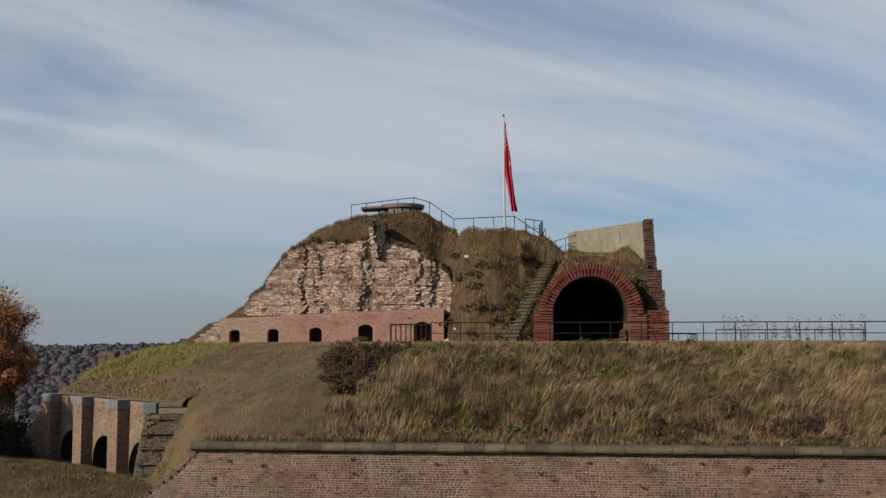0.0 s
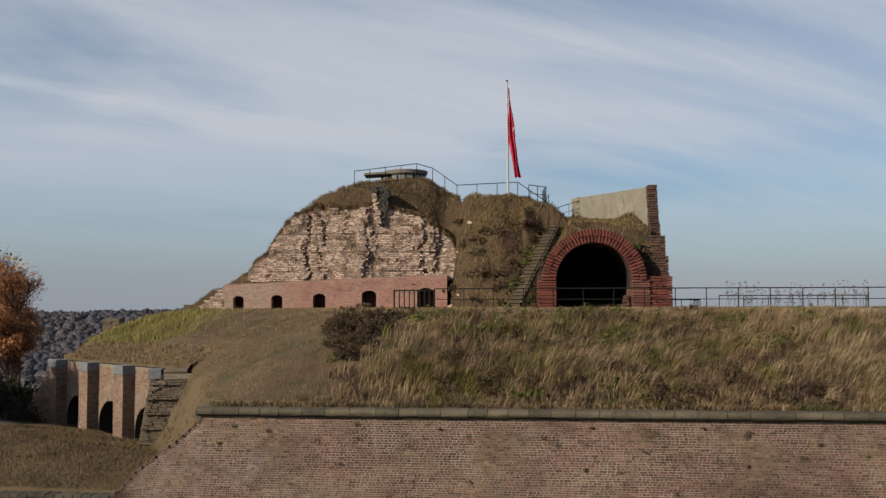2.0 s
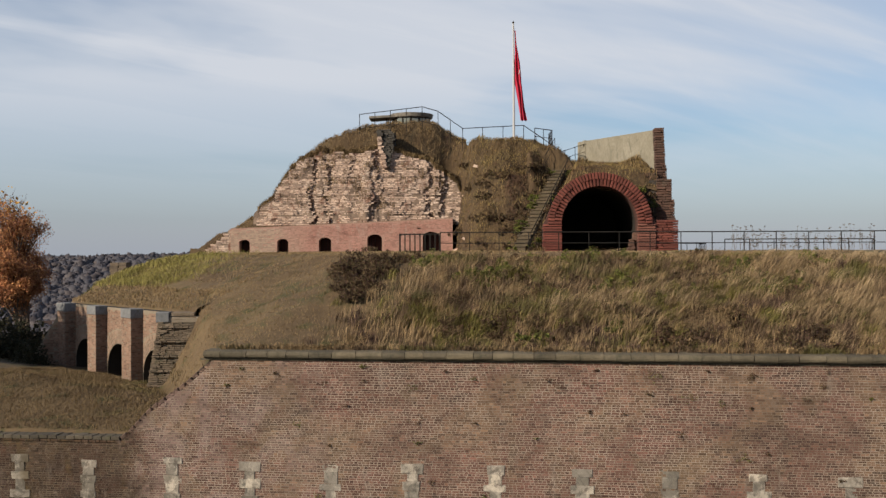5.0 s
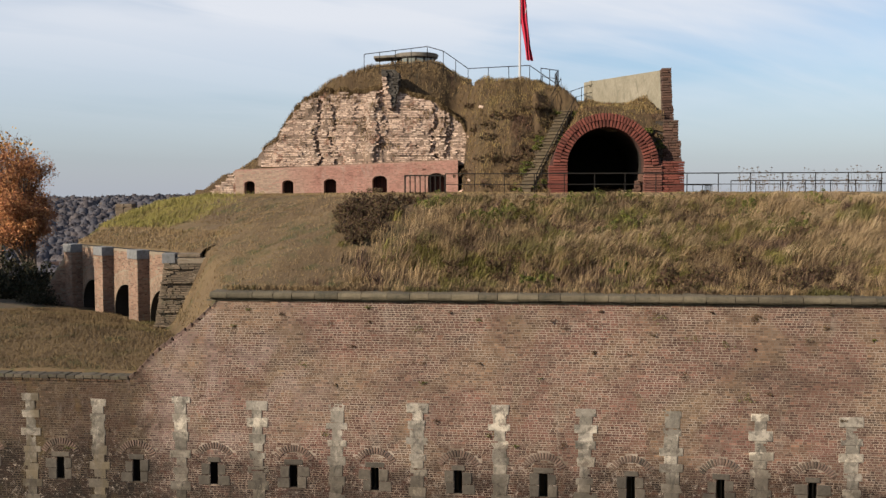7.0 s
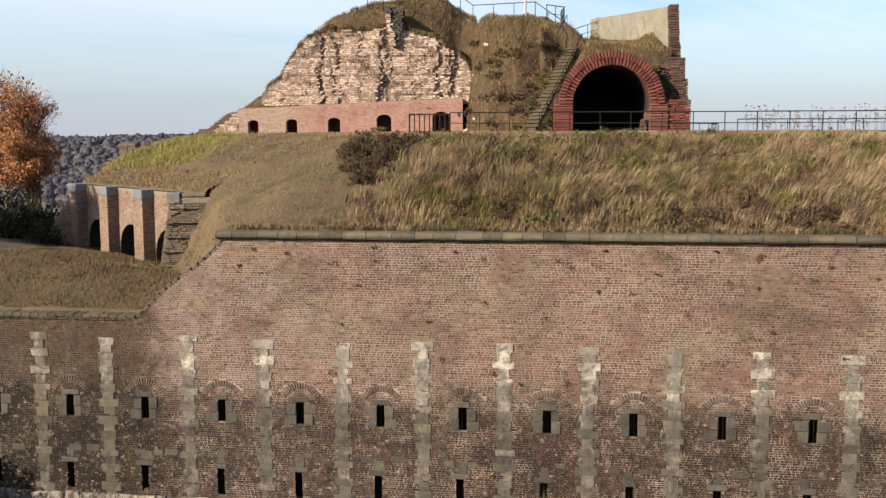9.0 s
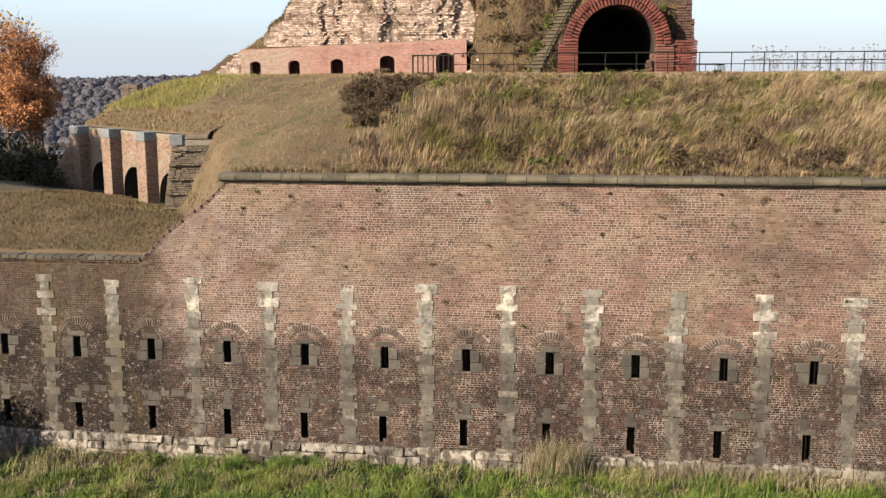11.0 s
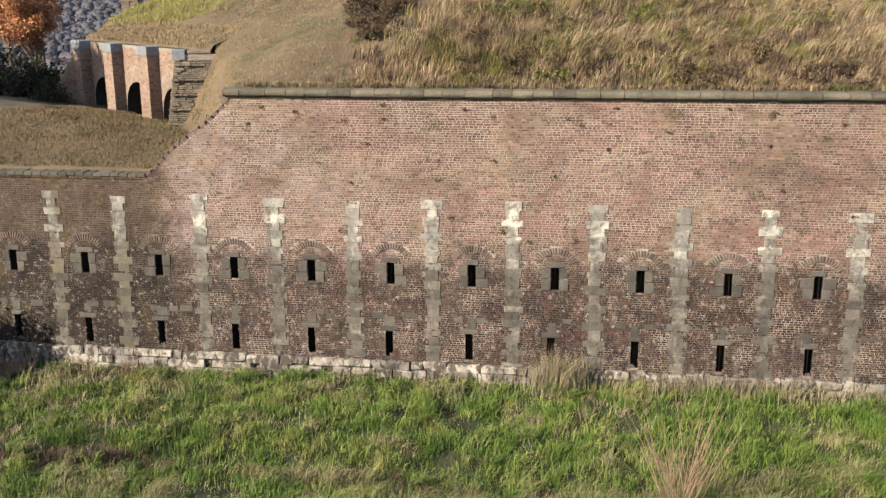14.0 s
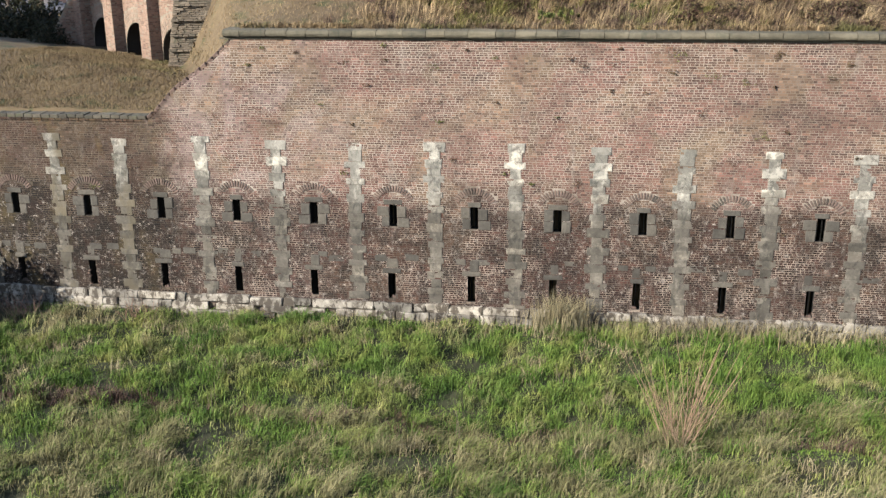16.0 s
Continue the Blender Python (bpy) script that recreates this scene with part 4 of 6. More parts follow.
M_STUMP = material("dark_stump", [(0.3, (0.09, 0.08, 0.07)), (0.7, (0.16, 0.145, 0.125))], big=1.5, bump=0.8)
M_CORE = material("rubble_core", [(0.3, (0.23, 0.165, 0.125)), (0.7, (0.40, 0.295, 0.225))], big=1.2, fine=8, bump=1.0)
M_BLOCK = material("ruined_block", [(0.25, (0.62, 0.49, 0.40)), (0.5, (0.86, 0.715, 0.59)), (0.75, (1.0, 0.89, 0.77))], big=0.9, fine=9,
                   stain=(0.40, 0.235, 0.175), stain_range=(0.52, 0.66), rand=BRICK_VAR, bump=0.8, gain=(0.87, 0.83, 0.825))
build_crag()


M_SHUTTER = material("dark_red_paint", [(0.3, (0.075, 0.028, 0.022)), (0.7, (0.11, 0.04, 0.032))], big=2.0, bump=0.2)


def build_red_wall():
    """The restored red wall at the foot of the tower, with five arched windows."""
    wall = empty("red_wall", pose(-5.7, 57.55, 0, 0, 0, 0), label="low restored red brick wall with arched windows under the ruin", category="wall")
    ops = []
    for px, w, sp in ((416, 0.30, 13.75), (484, 0.32, 13.78), (559, 0.36, 13.82), (647, 0.42, 13.95), (747, 0.48, 14.05)):
        x = (px - 784) / 1779 * 57.5 + 5.7
        ops.append((x, w, sp - 0.05, w * 0.62))
    top = lambda x: 14.55 + (x + 6) * 0.042
    V, F = arched_wall(-7.0, 5.75, 12.9, top, 1.2, ops, recess=0.75, seg=10)
    mesh_object("masonry", V, F, M_REDMORTAR, wall)
    bx = courses_on(-7.0, 5.75, 12.95, 15.2, ops, lambda x: top(x) - 0.02, 9, course=0.075)
    V, F = box_field(bx)
    mesh_object("bricks", V, F, M_REDBRICKS, wall, "even new red bricks")["kind"] = "stuff"
    for cx, w, sp, rise in ops:
        win = empty("window", None)
        win.parent = wall
        win.matrix_basis = Matrix.Translation((cx, 0.62, 0))
        bm = bmesh.new()
        bm_box(bm, (2 * w, 0.05, sp + rise - 12.9), Matrix.Translation((0, 0.1, (sp + rise + 12.9) / 2)))
        part("shutter", bm, M_SHUTTER, win, "dark red closed shutter")
        bm = bmesh.new()
        for k in (-1, 0, 1):
            bm_box(bm, (0.03, 0.03, sp - 12.9 + rise * 0.7), Matrix.Translation((k * w * 0.5, -0.1, (sp + 12.9) / 2 + rise * 0.35)))
        part("grille", bm, M_IRON, win)
    # its western end is a stepped ruin of pale rubble
    bm = bmesh.new()
    rng = random.Random(52)
    z = 12.95
    while z < 14.5:
        x = -8.7 + 1.1 * (z - 12.95) + rng.uniform(-0.15, 0.15)
        while x < -6.95:
            w = min(rng.uniform(0.18, 0.42), -6.9 - x)
            bm_box(bm, (w - 0.012, 0.5, 0.088), Matrix.Translation((x + w / 2, 0.28 + rng.uniform(-0.04, 0.04), z + 0.05)) @ pose(0, 0, 0, 0, rng.uniform(-1.5, 1.5), rng.uniform(-2, 2)), 0.012)
            x += max(w, 0.05)
        z += 0.1
    part("ruined_end", bm, M_CRAG, wall, "crumbled pale rubble end of the wall")
    bm = bmesh.new()
    for k in range(32):
        x = -7 + 12.75 * (k + 0.5) / 32
        bm_box(bm, (0.39, 0.42, 0.045), Matrix.Translation((x, 0.205, top(x) + 0.015)) @ pose(0, 0, 0, 0, -2.4, 0), 0.01)
    part("coping", bm, M_REDCOPE, wall)


M_REDMORTAR = material("red_wall_mortar", [(0.3, (0.60, 0.36, 0.28)), (0.7, (0.74, 0.46, 0.37))], big=0.8, bump=0.3)


def pale_end(nt, pos, col):
    sep = nt.nodes.new("ShaderNodeSeparateXYZ")
    nt.links.new(pos, sep.inputs[0])
    a = nt.nodes.new("ShaderNodeMath")
    a.operation = "MULTIPLY_ADD"
    nt.links.new(noise_node(nt, pos, 0.9, 5, 0.6), a.inputs[0])
    a.inputs[1].default_value = 3.0
    nt.links.new(sep.outputs[0], a.inputs[2])
    return mixed(nt, ranged(nt, a.outputs[0], -8.9, -6.4, 0.85, 0.0), col, (0.36, 0.285, 0.22))


M_REDBRICKS = material("red_brick_courses", [(0.3, (0.56, 0.275, 0.22)), (0.7, (0.74, 0.42, 0.345))], big=0.9, fine=12, stain=(0.66, 0.50, 0.42), stain_range=(0.52, 0.74), island=[(0.0, (0.7, 0.7, 0.7)), (0.5, (1, 1, 1)), (1.0, (1.2, 1.18, 1.16))], bump=0.5, extra=pale_end)
M_REDCOPE = material("red_coping", [(0.3, (0.38, 0.24, 0.18)), (0.7, (0.55, 0.37, 0.28))], big=2.5, stain=(0.2, 0.17, 0.09), bump=0.6)
build_red_wall()


# ---- the vaulted gateway ----
def build_gate():
    gate = empty("gateway", pose(7.2, 49.0, 0, 0, 0, -3), label="great red brick arch of a vaulted gateway, dark inside", category="gateway")
    r, spring = 1.83, 14.42
    V, F = arched_wall(-2.75, 2.75, 12.9, lambda x: spring + math.sqrt(max(0.0, 2.50 ** 2 - x * x)) if abs(x) < 2.5 else spring - 0.05, 0.9, [(0, r, spring, r)], seg=28)
    mesh_object("front_wall", V, F, M_GATEMORTAR, gate)
    # vault running back into the mound
    n, verts, faces = 24, [], []
    for y in (0.9, 9.0):
        verts += [(-r, y, 12.9)] + [(-r * math.cos(math.pi * k / n), y, spring + r * math.sin(math.pi * k / n)) for k in range(n + 1)] + [(r, y, 12.9)]
    m = n + 3
    faces = [(k, k + 1, m + k + 1, m + k) for k in range(m - 1)] + [tuple(range(m, 2 * m))] + [(0, m, 2 * m - 1, m - 1)]
    mesh_object("vault", verts, faces, M_DARK, gate, "vault painted dark for its shade")
    rng = random.Random(17)
    inner = stone_mesh("voussoir", (0.118, 0.34, 0.34), 301, 0.016, 0.010)
    outer = stone_mesh("voussoir", (0.128, 0.34, 0.34), 302, 0.016, 0.010)
    for ring, (rad, me, cnt) in enumerate(((r + 0.18, inner, 38), (r + 0.53, outer, 47))):
        for k in range(cnt):
            a = math.pi * (k + 0.5) / cnt
            place("voussoir", me, M_REDVOUS, gate,
                  Matrix.Translation((rad * math.cos(a), 0.03 - rng.uniform(0, 0.07) - 0.03 * ring, spring + rad * math.sin(a))) @ pose(0, 0, 0, rng.uniform(-3, 3), 90 - math.degrees(a) + rng.uniform(-2, 2), rng.uniform(-3, 3)))
    # piers in thick bands
    for side in (-1, 1):
        z, k = 12.95, 0
        while z < spring - 0.08:
            h = 0.124
            w = 0.92 + rng.uniform(-0.04, 0.04) if side < 0 else 0.86
            me = stone_mesh("band", (w, 0.42, h - 0.024), 310 + k, 0.014, 0.012)
            place("band", me, M_REDVOUS if side < 0 else M_REDBRICK, gate, Matrix.Translation((side * (r + w / 2), 0.12 - (0.03 if side < 0 else 0.06) * (k % 2), z + h / 2)))
            z += h
            k += 1
    # broken side pier, stepping up and back
    z, k = 12.95, 0
    while z < 19.35:
        h = 0.128
        x1 = 3.78 if z < 14.7 else 3.74 if z < 15.6 else 3.60 if z < 16.6 else 3.50 if z < 17.4 else 3.46
        x0 = 2.72 if z < 14.6 else 2.85 if z < 16.6 else 2.98
        back = 0.0 if z < 14.6 else 0.75 if z < 16.6 else 1.5 + 0.25 * (z - 16.6)
        x = x0
        while x < x1 - 0.04:
            w = min(rng.uniform(0.26, 0.55), x1 - x)
            if x1 - x - w < 0.15:
                w = x1 - x
            me = stone_mesh("band", (w - 0.012, 0.7, h - 0.018), rng.random(), 0.014, 0.016)
            place("band", me, M_REDVOUS if z < 14.6 else M_CRAGRED, gate, Matrix.Translation((x + w / 2, 0.35 + back + rng.uniform(-0.04, 0.04), z + h / 2)))
            x += w
        z += h
        k += 1
    core = bmesh.new()
    bm_box(core, (1.0, 1.4, 3.7), Matrix.Translation((3.0, 1.55, 14.75)))
    part("side_core", core, M_SIDE, gate, "side wall beside the arch, shade put into its colour")
    fill = bmesh.new()
    bm_box(fill, (0.6, 0.8, 1.5), Matrix.Translation((2.2, 1.2, 15.5)))
    part("haunch", fill, M_SIDE, gate)
    # broken stump of wall inside the opening
    bm = bmesh.new()
    for k in range(26):
        u = rng.random()
        bm_box(bm, [rng.uniform(0.14, 0.3) for _ in range(3)], Matrix.Translation((1.8 - 0.55 * rng.random() * (1 - u), 0.35 + 0.3 * rng.random(), 12.95 + 0.95 * u)) @ pose(0, 0, 0, *[rng.uniform(-25, 25) for _ in range(3)]), 0.02)
    part("broken_edge", bm, M_CRAGRED, gate, "broken masonry at the jamb")


M_GATEMORTAR = material("gate_mortar", [(0.3, (0.11, 0.05, 0.042)), (0.7, (0.17, 0.08, 0.065))], big=1.0, bump=0.6)
# dark colour puts the arch ring's cast shade into the wall beside it
M_SIDE = material("shade_dark_wall", [(0.3, (0.05, 0.045, 0.04)), (0.7, (0.12, 0.10, 0.085))], big=1.2, fine=8, stain=(0.22, 0.21, 0.19), stain_range=(0.6, 0.75), bump=0.8)
build_gate()


def build_pale_wall():
    a, b = Vector((7.55, 60.2, 0)), Vector((10.45, 51.6, 0))
    d = b - a
    L = d.length
    w = empty("rendered_wall", Matrix.Translation(a) @ pose(0, 0, 0, 0, 0, math.degrees(math.atan2(d.y, d.x))), label="pale rendered parapet wall on the mound", category="wall")
    bm = bmesh.new()
    prof = [(0, 17.2), (L, 17.0), (L, 19.32), (0, 19.66)]
    for y in (0.0, 0.42):
        vs = [bm.verts.new((x, y, z)) for x, z in prof]
        bm.faces.new(vs)
    bm.verts.ensure_lookup_table()
    for k in range(4):
        q = (k + 1) % 4
        bm.faces.new([bm.verts[k], bm.verts[q], bm.verts[4 + q], bm.verts[4 + k]])
    bmesh.ops.recalc_face_normals(bm, faces=bm.faces)
    part("wall_panel", bm, M_CONCRETE, w)
    bm = bmesh.new()
    bm_box(bm, (0.25, 0.5, 0.32), Matrix.Translation((0.9, 0.2, 19.5)), 0.02)
    part("block", bm, M_CONCRETE, w)


build_pale_wall()

# ---- stair, railings, flag and lookout ----
def build_stair():
    st = empty("stair", None, label="steep stone stair climbing the grassy mound", category="stairs")
    run = STAIR_B - STAIR_A
    n = 23
    ang = math.degrees(math.atan2(run[1], run[0])) - 90
    rng = random.Random(6)
    for k in range(n):
        u = (k + 0.5) / n
        me = stone_mesh("step", (0.68, 0.30, 0.26), rng.random(), 0.02, 0.012)
        tread = stone_mesh("tread", (0.74, 0.34, 0.05), rng.random(), 0.012, 0.008)
        place("tread", tread, M_TREAD, st, Matrix.Translation(tuple(STAIR_A + run * u + np.array((0, -0.05, 0.12)))) @ pose(0, 0, 0, 0, rng.uniform(-1, 1), ang))
        place("step", me, M_STEP, st, Matrix.Translation(tuple(STAIR_A + run * u + np.array((0, 0, 0.0)))) @ pose(0, 0, 0, 0, rng.uniform(-1, 1), ang))


M_TREAD = material("tread_stone", [(0.3, (0.13, 0.10, 0.066)), (0.7, (0.23, 0.18, 0.12))], big=2.5, stain=(0.12, 0.105, 0.04), rand=GREY, bump=0.8)
M_STEP = material("worn_step", [(0.3, (0.13, 0.10, 0.066)), (0.7, (0.20, 0.155, 0.10))], big=1.5, stain=(0.1, 0.1, 0.05), rand=GREY, bump=0.7)
build_stair()


def railing(name, pts, height, spacing, label, mids=(0.5,), r=0.022, sags=True):
    """A tube rail on posts: pts are points along the top."""
    top = empty(name, Matrix.Translation(Vector(pts[0]) - Vector((0, 0, height))), label=label, category="railing")
    base = Vector(pts[0]) - Vector((0, 0, height))
    bm = bmesh.new()
    for a, b in zip(pts[:-1], pts[1:]):
        bm_tube(bm, Vector(a) - base, Vector(b) - base, r)
    part("top_rail", bm, M_IRON, top)
    for m in mids:
        bm = bmesh.new()
        for a, b in zip(pts[:-1], pts[1:]):
            off = Vector((0, 0, height * (1 - m)))
            bm_tube(bm, Vector(a) - base - off, Vector(b) - base - off, r * 0.7)
        part("mid_rail", bm, M_IRON, top)
    for i, (a, b) in enumerate(zip(pts[:-1], pts[1:])):
        a, b = Vector(a), Vector(b)
        n = max(1, round((b - a).length / spacing))
        for k in range(n + (1 if i == len(pts) - 2 else 0)):
            p = a.lerp(b, k / n) - base
            bm = bmesh.new()
            bm_tube(bm, p - Vector((0, 0, height + 0.35)), p, r * 0.9, 6)
            part("post", bm, M_IRON, top)
    return top


railing("terrace_railing", [(-0.51, 44.0, 13.95), (11.0, 42.6, 13.90), (24.0, 41.0, 13.86)], 0.85, 1.35, "dark iron tube railing along the terrace edge", mids=(0.45,), r=0.023)
railing("back_railing", [(12.4, 45.8, 13.62), (18.9, 45.2, 13.60), (19.4, 46.6, 13.55)], 0.55, 1.05, "low iron railing further back on the terrace", mids=(), r=0.022)
railing("back_railing", [(19.9, 45.2, 13.55), (26.0, 44.6, 13.55)], 0.55, 1.05, "low iron railing further back on the terrace", mids=(), r=0.022)
railing("small_railing", [(11.2, 50.0, 13.48), (12.6, 50.0, 13.47), (12.75, 52.0, 13.45)], 0.5, 0.42, "short iron railing beside the gateway", mids=(), r=0.018)
railing("tower_railing", [(-5.57, 61.0, 21.52), (-1.72, 59.5, 21.74), (-0.78, 59.5, 21.47), (0.67, 59.5, 20.44), (4.17, 58.0, 20.41), (6.2, 56.6, 18.75)],
        0.98, 1.15, "iron railing round the lookout on the summit", mids=(0.12,), r=0.024)
railing("tower_railing", [(4.78, 57.6, 20.2), (5.76, 57.5, 20.05), (5.76, 59.5, 20.05)], 0.95, 0.5, "iron railing at the stair head", mids=(0.5,), r=0.024)
railing("tower_railing", [(6.2, 60.5, 19.0), (7.9, 59.2, 19.45), (9.1, 56.5, 18.75)], 0.9, 0.7, "iron railing on the mound before the pale wall", mids=(0.5,), r=0.02)
railing("stair_railing", [(3.95, 50.3, 14.05), (6.62, 56.3, 18.45)], 0.9, 0.95, "iron handrail beside the stair", mids=(0.5,), r=0.024)
railing("stair_railing", [(5.2, 55.9, 18.45), (5.9, 57.4, 19.6)], 0.9, 0.4, "iron handrail at the upper stair", mids=(0.5,), r=0.02)


def build_bar_fence():
    f = empty("bar_fence", Matrix.Translation((-2.27, 44.0, 12.95)), label="short dark iron fence of upright bars on the terrace", category="fence")
    pts = [(0, 0, 0.93), (1.75, -0.1, 0.90)]
    for z in (0.93, 0.08):
        bm = bmesh.new()
        bm_box(bm, (1.8, 0.06, 0.06), Matrix.Translation((0.875, -0.05, z)))
        part("rail", bm, M_IRON, f)
    bm = bmesh.new()
    bm_box(bm, (0.05, 1.6, 0.045), Matrix.Translation((0, 0.8, 0.93)))
    part("rail", bm, M_IRON, f)
    for k in range(9):
        bm = bmesh.new()
        bm_box(bm, (0.075 if k in (0, 8) else 0.05, 0.05, 1.15), Matrix.Translation((1.75 * k / 8, -0.05, 0.37)))
        part("bar", bm, M_IRON, f)


build_bar_fence()


def build_flagpole():
    p = empty("flagpole", Matrix.Translation((3.62, 58.2, 19.2)), label="white flagpole with a red flag hanging limp", category="flagpole")
    bm = bmesh.new()
    bm_tube(bm, (0, 0, -0.4), (0, 0, 7.15), 0.075, 12, 0.045)
    part("pole", bm, M_WHITE, p)
    bm = bmesh.new()
    bmesh.ops.create_uvsphere(bm, u_segments=10, v_segments=6, radius=0.07, matrix=Matrix.Translation((0, 0, 7.2)))
    part("finial", bm, M_IRON, p)
    # cloth hanging in folds, widening and drifting off the pole towards its foot
    nu, nv = 15, 40
    V = []
    for i in range(nu):
        u = i / (nu - 1)
        for j in range(nv):
            v = j / (nv - 1)
            z = 6.85 - 5.35 * v
            w = 0.10 + 0.30 * math.sin(min(1.0, v * 1.15) * math.pi * 0.62) - 0.12 * max(0, v - 0.8) * 4 * (1 - u)
            x = 0.06 + w * u + 0.32 * max(0, v - 0.55) / 0.45 + 0.03 * math.sin(v * 9 + u * 4)
            y = 0.16 * math.sin(u * 13 + v * 3.0) * (0.4 + 0.6 * v) + 0.05 * math.sin(v * 17)
            z -= 0.45 * u * (1 - v)
            V.append((x, y, z))
    mesh_object("flag", V, grid_faces(nu, nv), M_FLAG, p, "limp red flag with a small pale mark", smooth=True)
    bm = bmesh.new()
    bm_box(bm, (0.05, 0.02, 0.28), Matrix.Translation((0.33, -0.19, 4.3)) @ pose(0, 0, 0, 0, 15, 0))
    part("mark", bm, M_WHITE, p, "small pale star-like mark")


build_flagpole()


def build_lookout():
    c = empty("lookout", Matrix.Translation((-2.49, 63.0, 20.33)), label="round concrete lookout with a flat roof and dark windows", category="lookout")
    bm = bmesh.new()
    bmesh.ops.create_cone(bm, cap_ends=True, segments=40, radius1=1.30, radius2=1.38, depth=0.26, matrix=Matrix.Translation((0, 0, 1.28)))
    bmesh.ops.bevel(bm, geom=[e for e in bm.edges if e.calc_face_angle(0) > 1], offset=0.04, segments=2, affect="EDGES")
    part("roof", bm, M_LOOK, c)
    bm = bmesh.new()
    bmesh.ops.create_cone(bm, cap_ends=True, segments=32, radius1=1.14, radius2=1.14, depth=0.75, matrix=Matrix.Translation((0, 0, 0.30)))
    part("drum", bm, M_LOOK, c)
    for k in range(14):
        a = 2 * math.pi * k / 14
        bm = bmesh.new()
        bm_box(bm, (0.40, 0.03, 0.42), Matrix.Translation((1.13 * math.cos(a), 1.13 * math.sin(a), 0.88)) @ pose(0, 0, 0, 0, 0, math.degrees(a) + 90))
        part("pane", bm, M_GLASS, c)
        b = a + math.pi / 14
        bm = bmesh.new()
        bm_box(bm, (0.09, 0.12, 0.5), Matrix.Translation((1.12 * math.cos(b), 1.12 * math.sin(b), 0.88)) @ pose(0, 0, 0, 0, 0, math.degrees(b) + 90))
        part("mullion", bm, M_IRON, c)
    bm = bmesh.new()
    bm_box(bm, (1.7, 1.6, 0.15), Matrix.Translation((-1.75, -0.1, 1.20)) @ pose(0, 0, 0, 0, -3, 0), 0.02)
    part("canopy", bm, M_LOOK, c, "flat concrete canopy slab")
    for y in (-0.7, 0.5):
        bm = bmesh.new()
        bm_tube(bm, (-1.5, y, 0.0), (-1.5, y, 1.15), 0.035)
        part("canopy_post", bm, M_IRON, c)


M_LOOK = material("lookout_concrete", [(0.3, (0.30, 0.27, 0.23)), (0.7, (0.48, 0.44, 0.38))], big=1.2, stain=(0.12, 0.11, 0.09), bump=0.4)
# pale base colour stands in for the reflection in the panes
M_GLASS = material("window_glass", [(0.3, (0.24, 0.27, 0.24)), (0.7, (0.34, 0.37, 0.34))], rough=0.08, bump=0, spec=0.6)
build_lookout()


def build_chimney():
    c = empty("masonry_stub", Matrix.Translation((-19.85, 60.0, 10.8)), label="square stub of old stone wall behind the bank", category="ruin")
    rng = random.Random(12)
    for k in range(9):
        for q in range(2):
            me = stone_mesh("block", (0.5, 0.7, 0.2), rng.random(), 0.02, 0.03)
            place("block", me, M_ENDBRICK, c, Matrix.Translation((-0.25 + 0.5 * q, 0, 0.1 + 0.2 * k)))


build_chimney()

# ---- plants ----


def fast_mesh(name, V, loops, starts, mat):
    me = bpy.data.meshes.new(name)
    me.vertices.add(len(V))
    me.vertices.foreach_set("co", np.asarray(V, np.float32).ravel())
    me.loops.add(len(loops))
    me.loops.foreach_set("vertex_index", np.asarray(loops, np.int32))
    me.polygons.add(len(starts))
    me.polygons.foreach_set("loop_start", np.asarray(starts, np.int32))
    me.update(calc_edges=True)
    me.materials.append(mat)
    return new(name, me)


def blades(name, X, Y, Z, height, width, lean, mat, seed, wind=(0.35, 0.1)):
    """Bent grass blades: a quad and a pointed tip each."""
    rng = np.random.default_rng(seed)
    n = len(X)
    a = rng.uniform(0, 2 * np.pi, n)
    la = rng.uniform(0, 2 * np.pi, n)
    ll = height * lean * rng.uniform(0.3, 1.2, n)
    dx, dy = np.cos(la) * ll + wind[0] * height, np.sin(la) * ll + wind[1] * height
    wx, wy = np.cos(a) * width / 2, np.sin(a) * width / 2
    V = np.empty((n, 5, 3), np.float32)
    z0 = Z - 0.03
    V[:, 0] = np.stack([X - wx, Y - wy, z0], 1)
    V[:, 1] = np.stack([X + wx, Y + wy, z0], 1)
    mx, my, mz = X + dx * 0.32, Y + dy * 0.32, Z + height * 0.62
    V[:, 2] = np.stack([mx + wx * 0.8, my + wy * 0.8, mz], 1)
    V[:, 3] = np.stack([mx - wx * 0.8, my - wy * 0.8, mz], 1)
    V[:, 4] = np.stack([X + dx, Y + dy, Z + height * (1 - 0.25 * np.minimum(1, np.hypot(dx, dy) / np.maximum(height, 1e-3)))], 1)
    base = np.arange(n)[:, None] * 5
    loops = (base + np.array([0, 1, 2, 3, 3, 2, 4])).ravel()
    starts = (np.arange(n)[:, None] * 7 + np.array([0, 4])).ravel()
    return fast_mesh(name, V.reshape(-1, 3), loops, starts, mat)


GTONE = 0.61


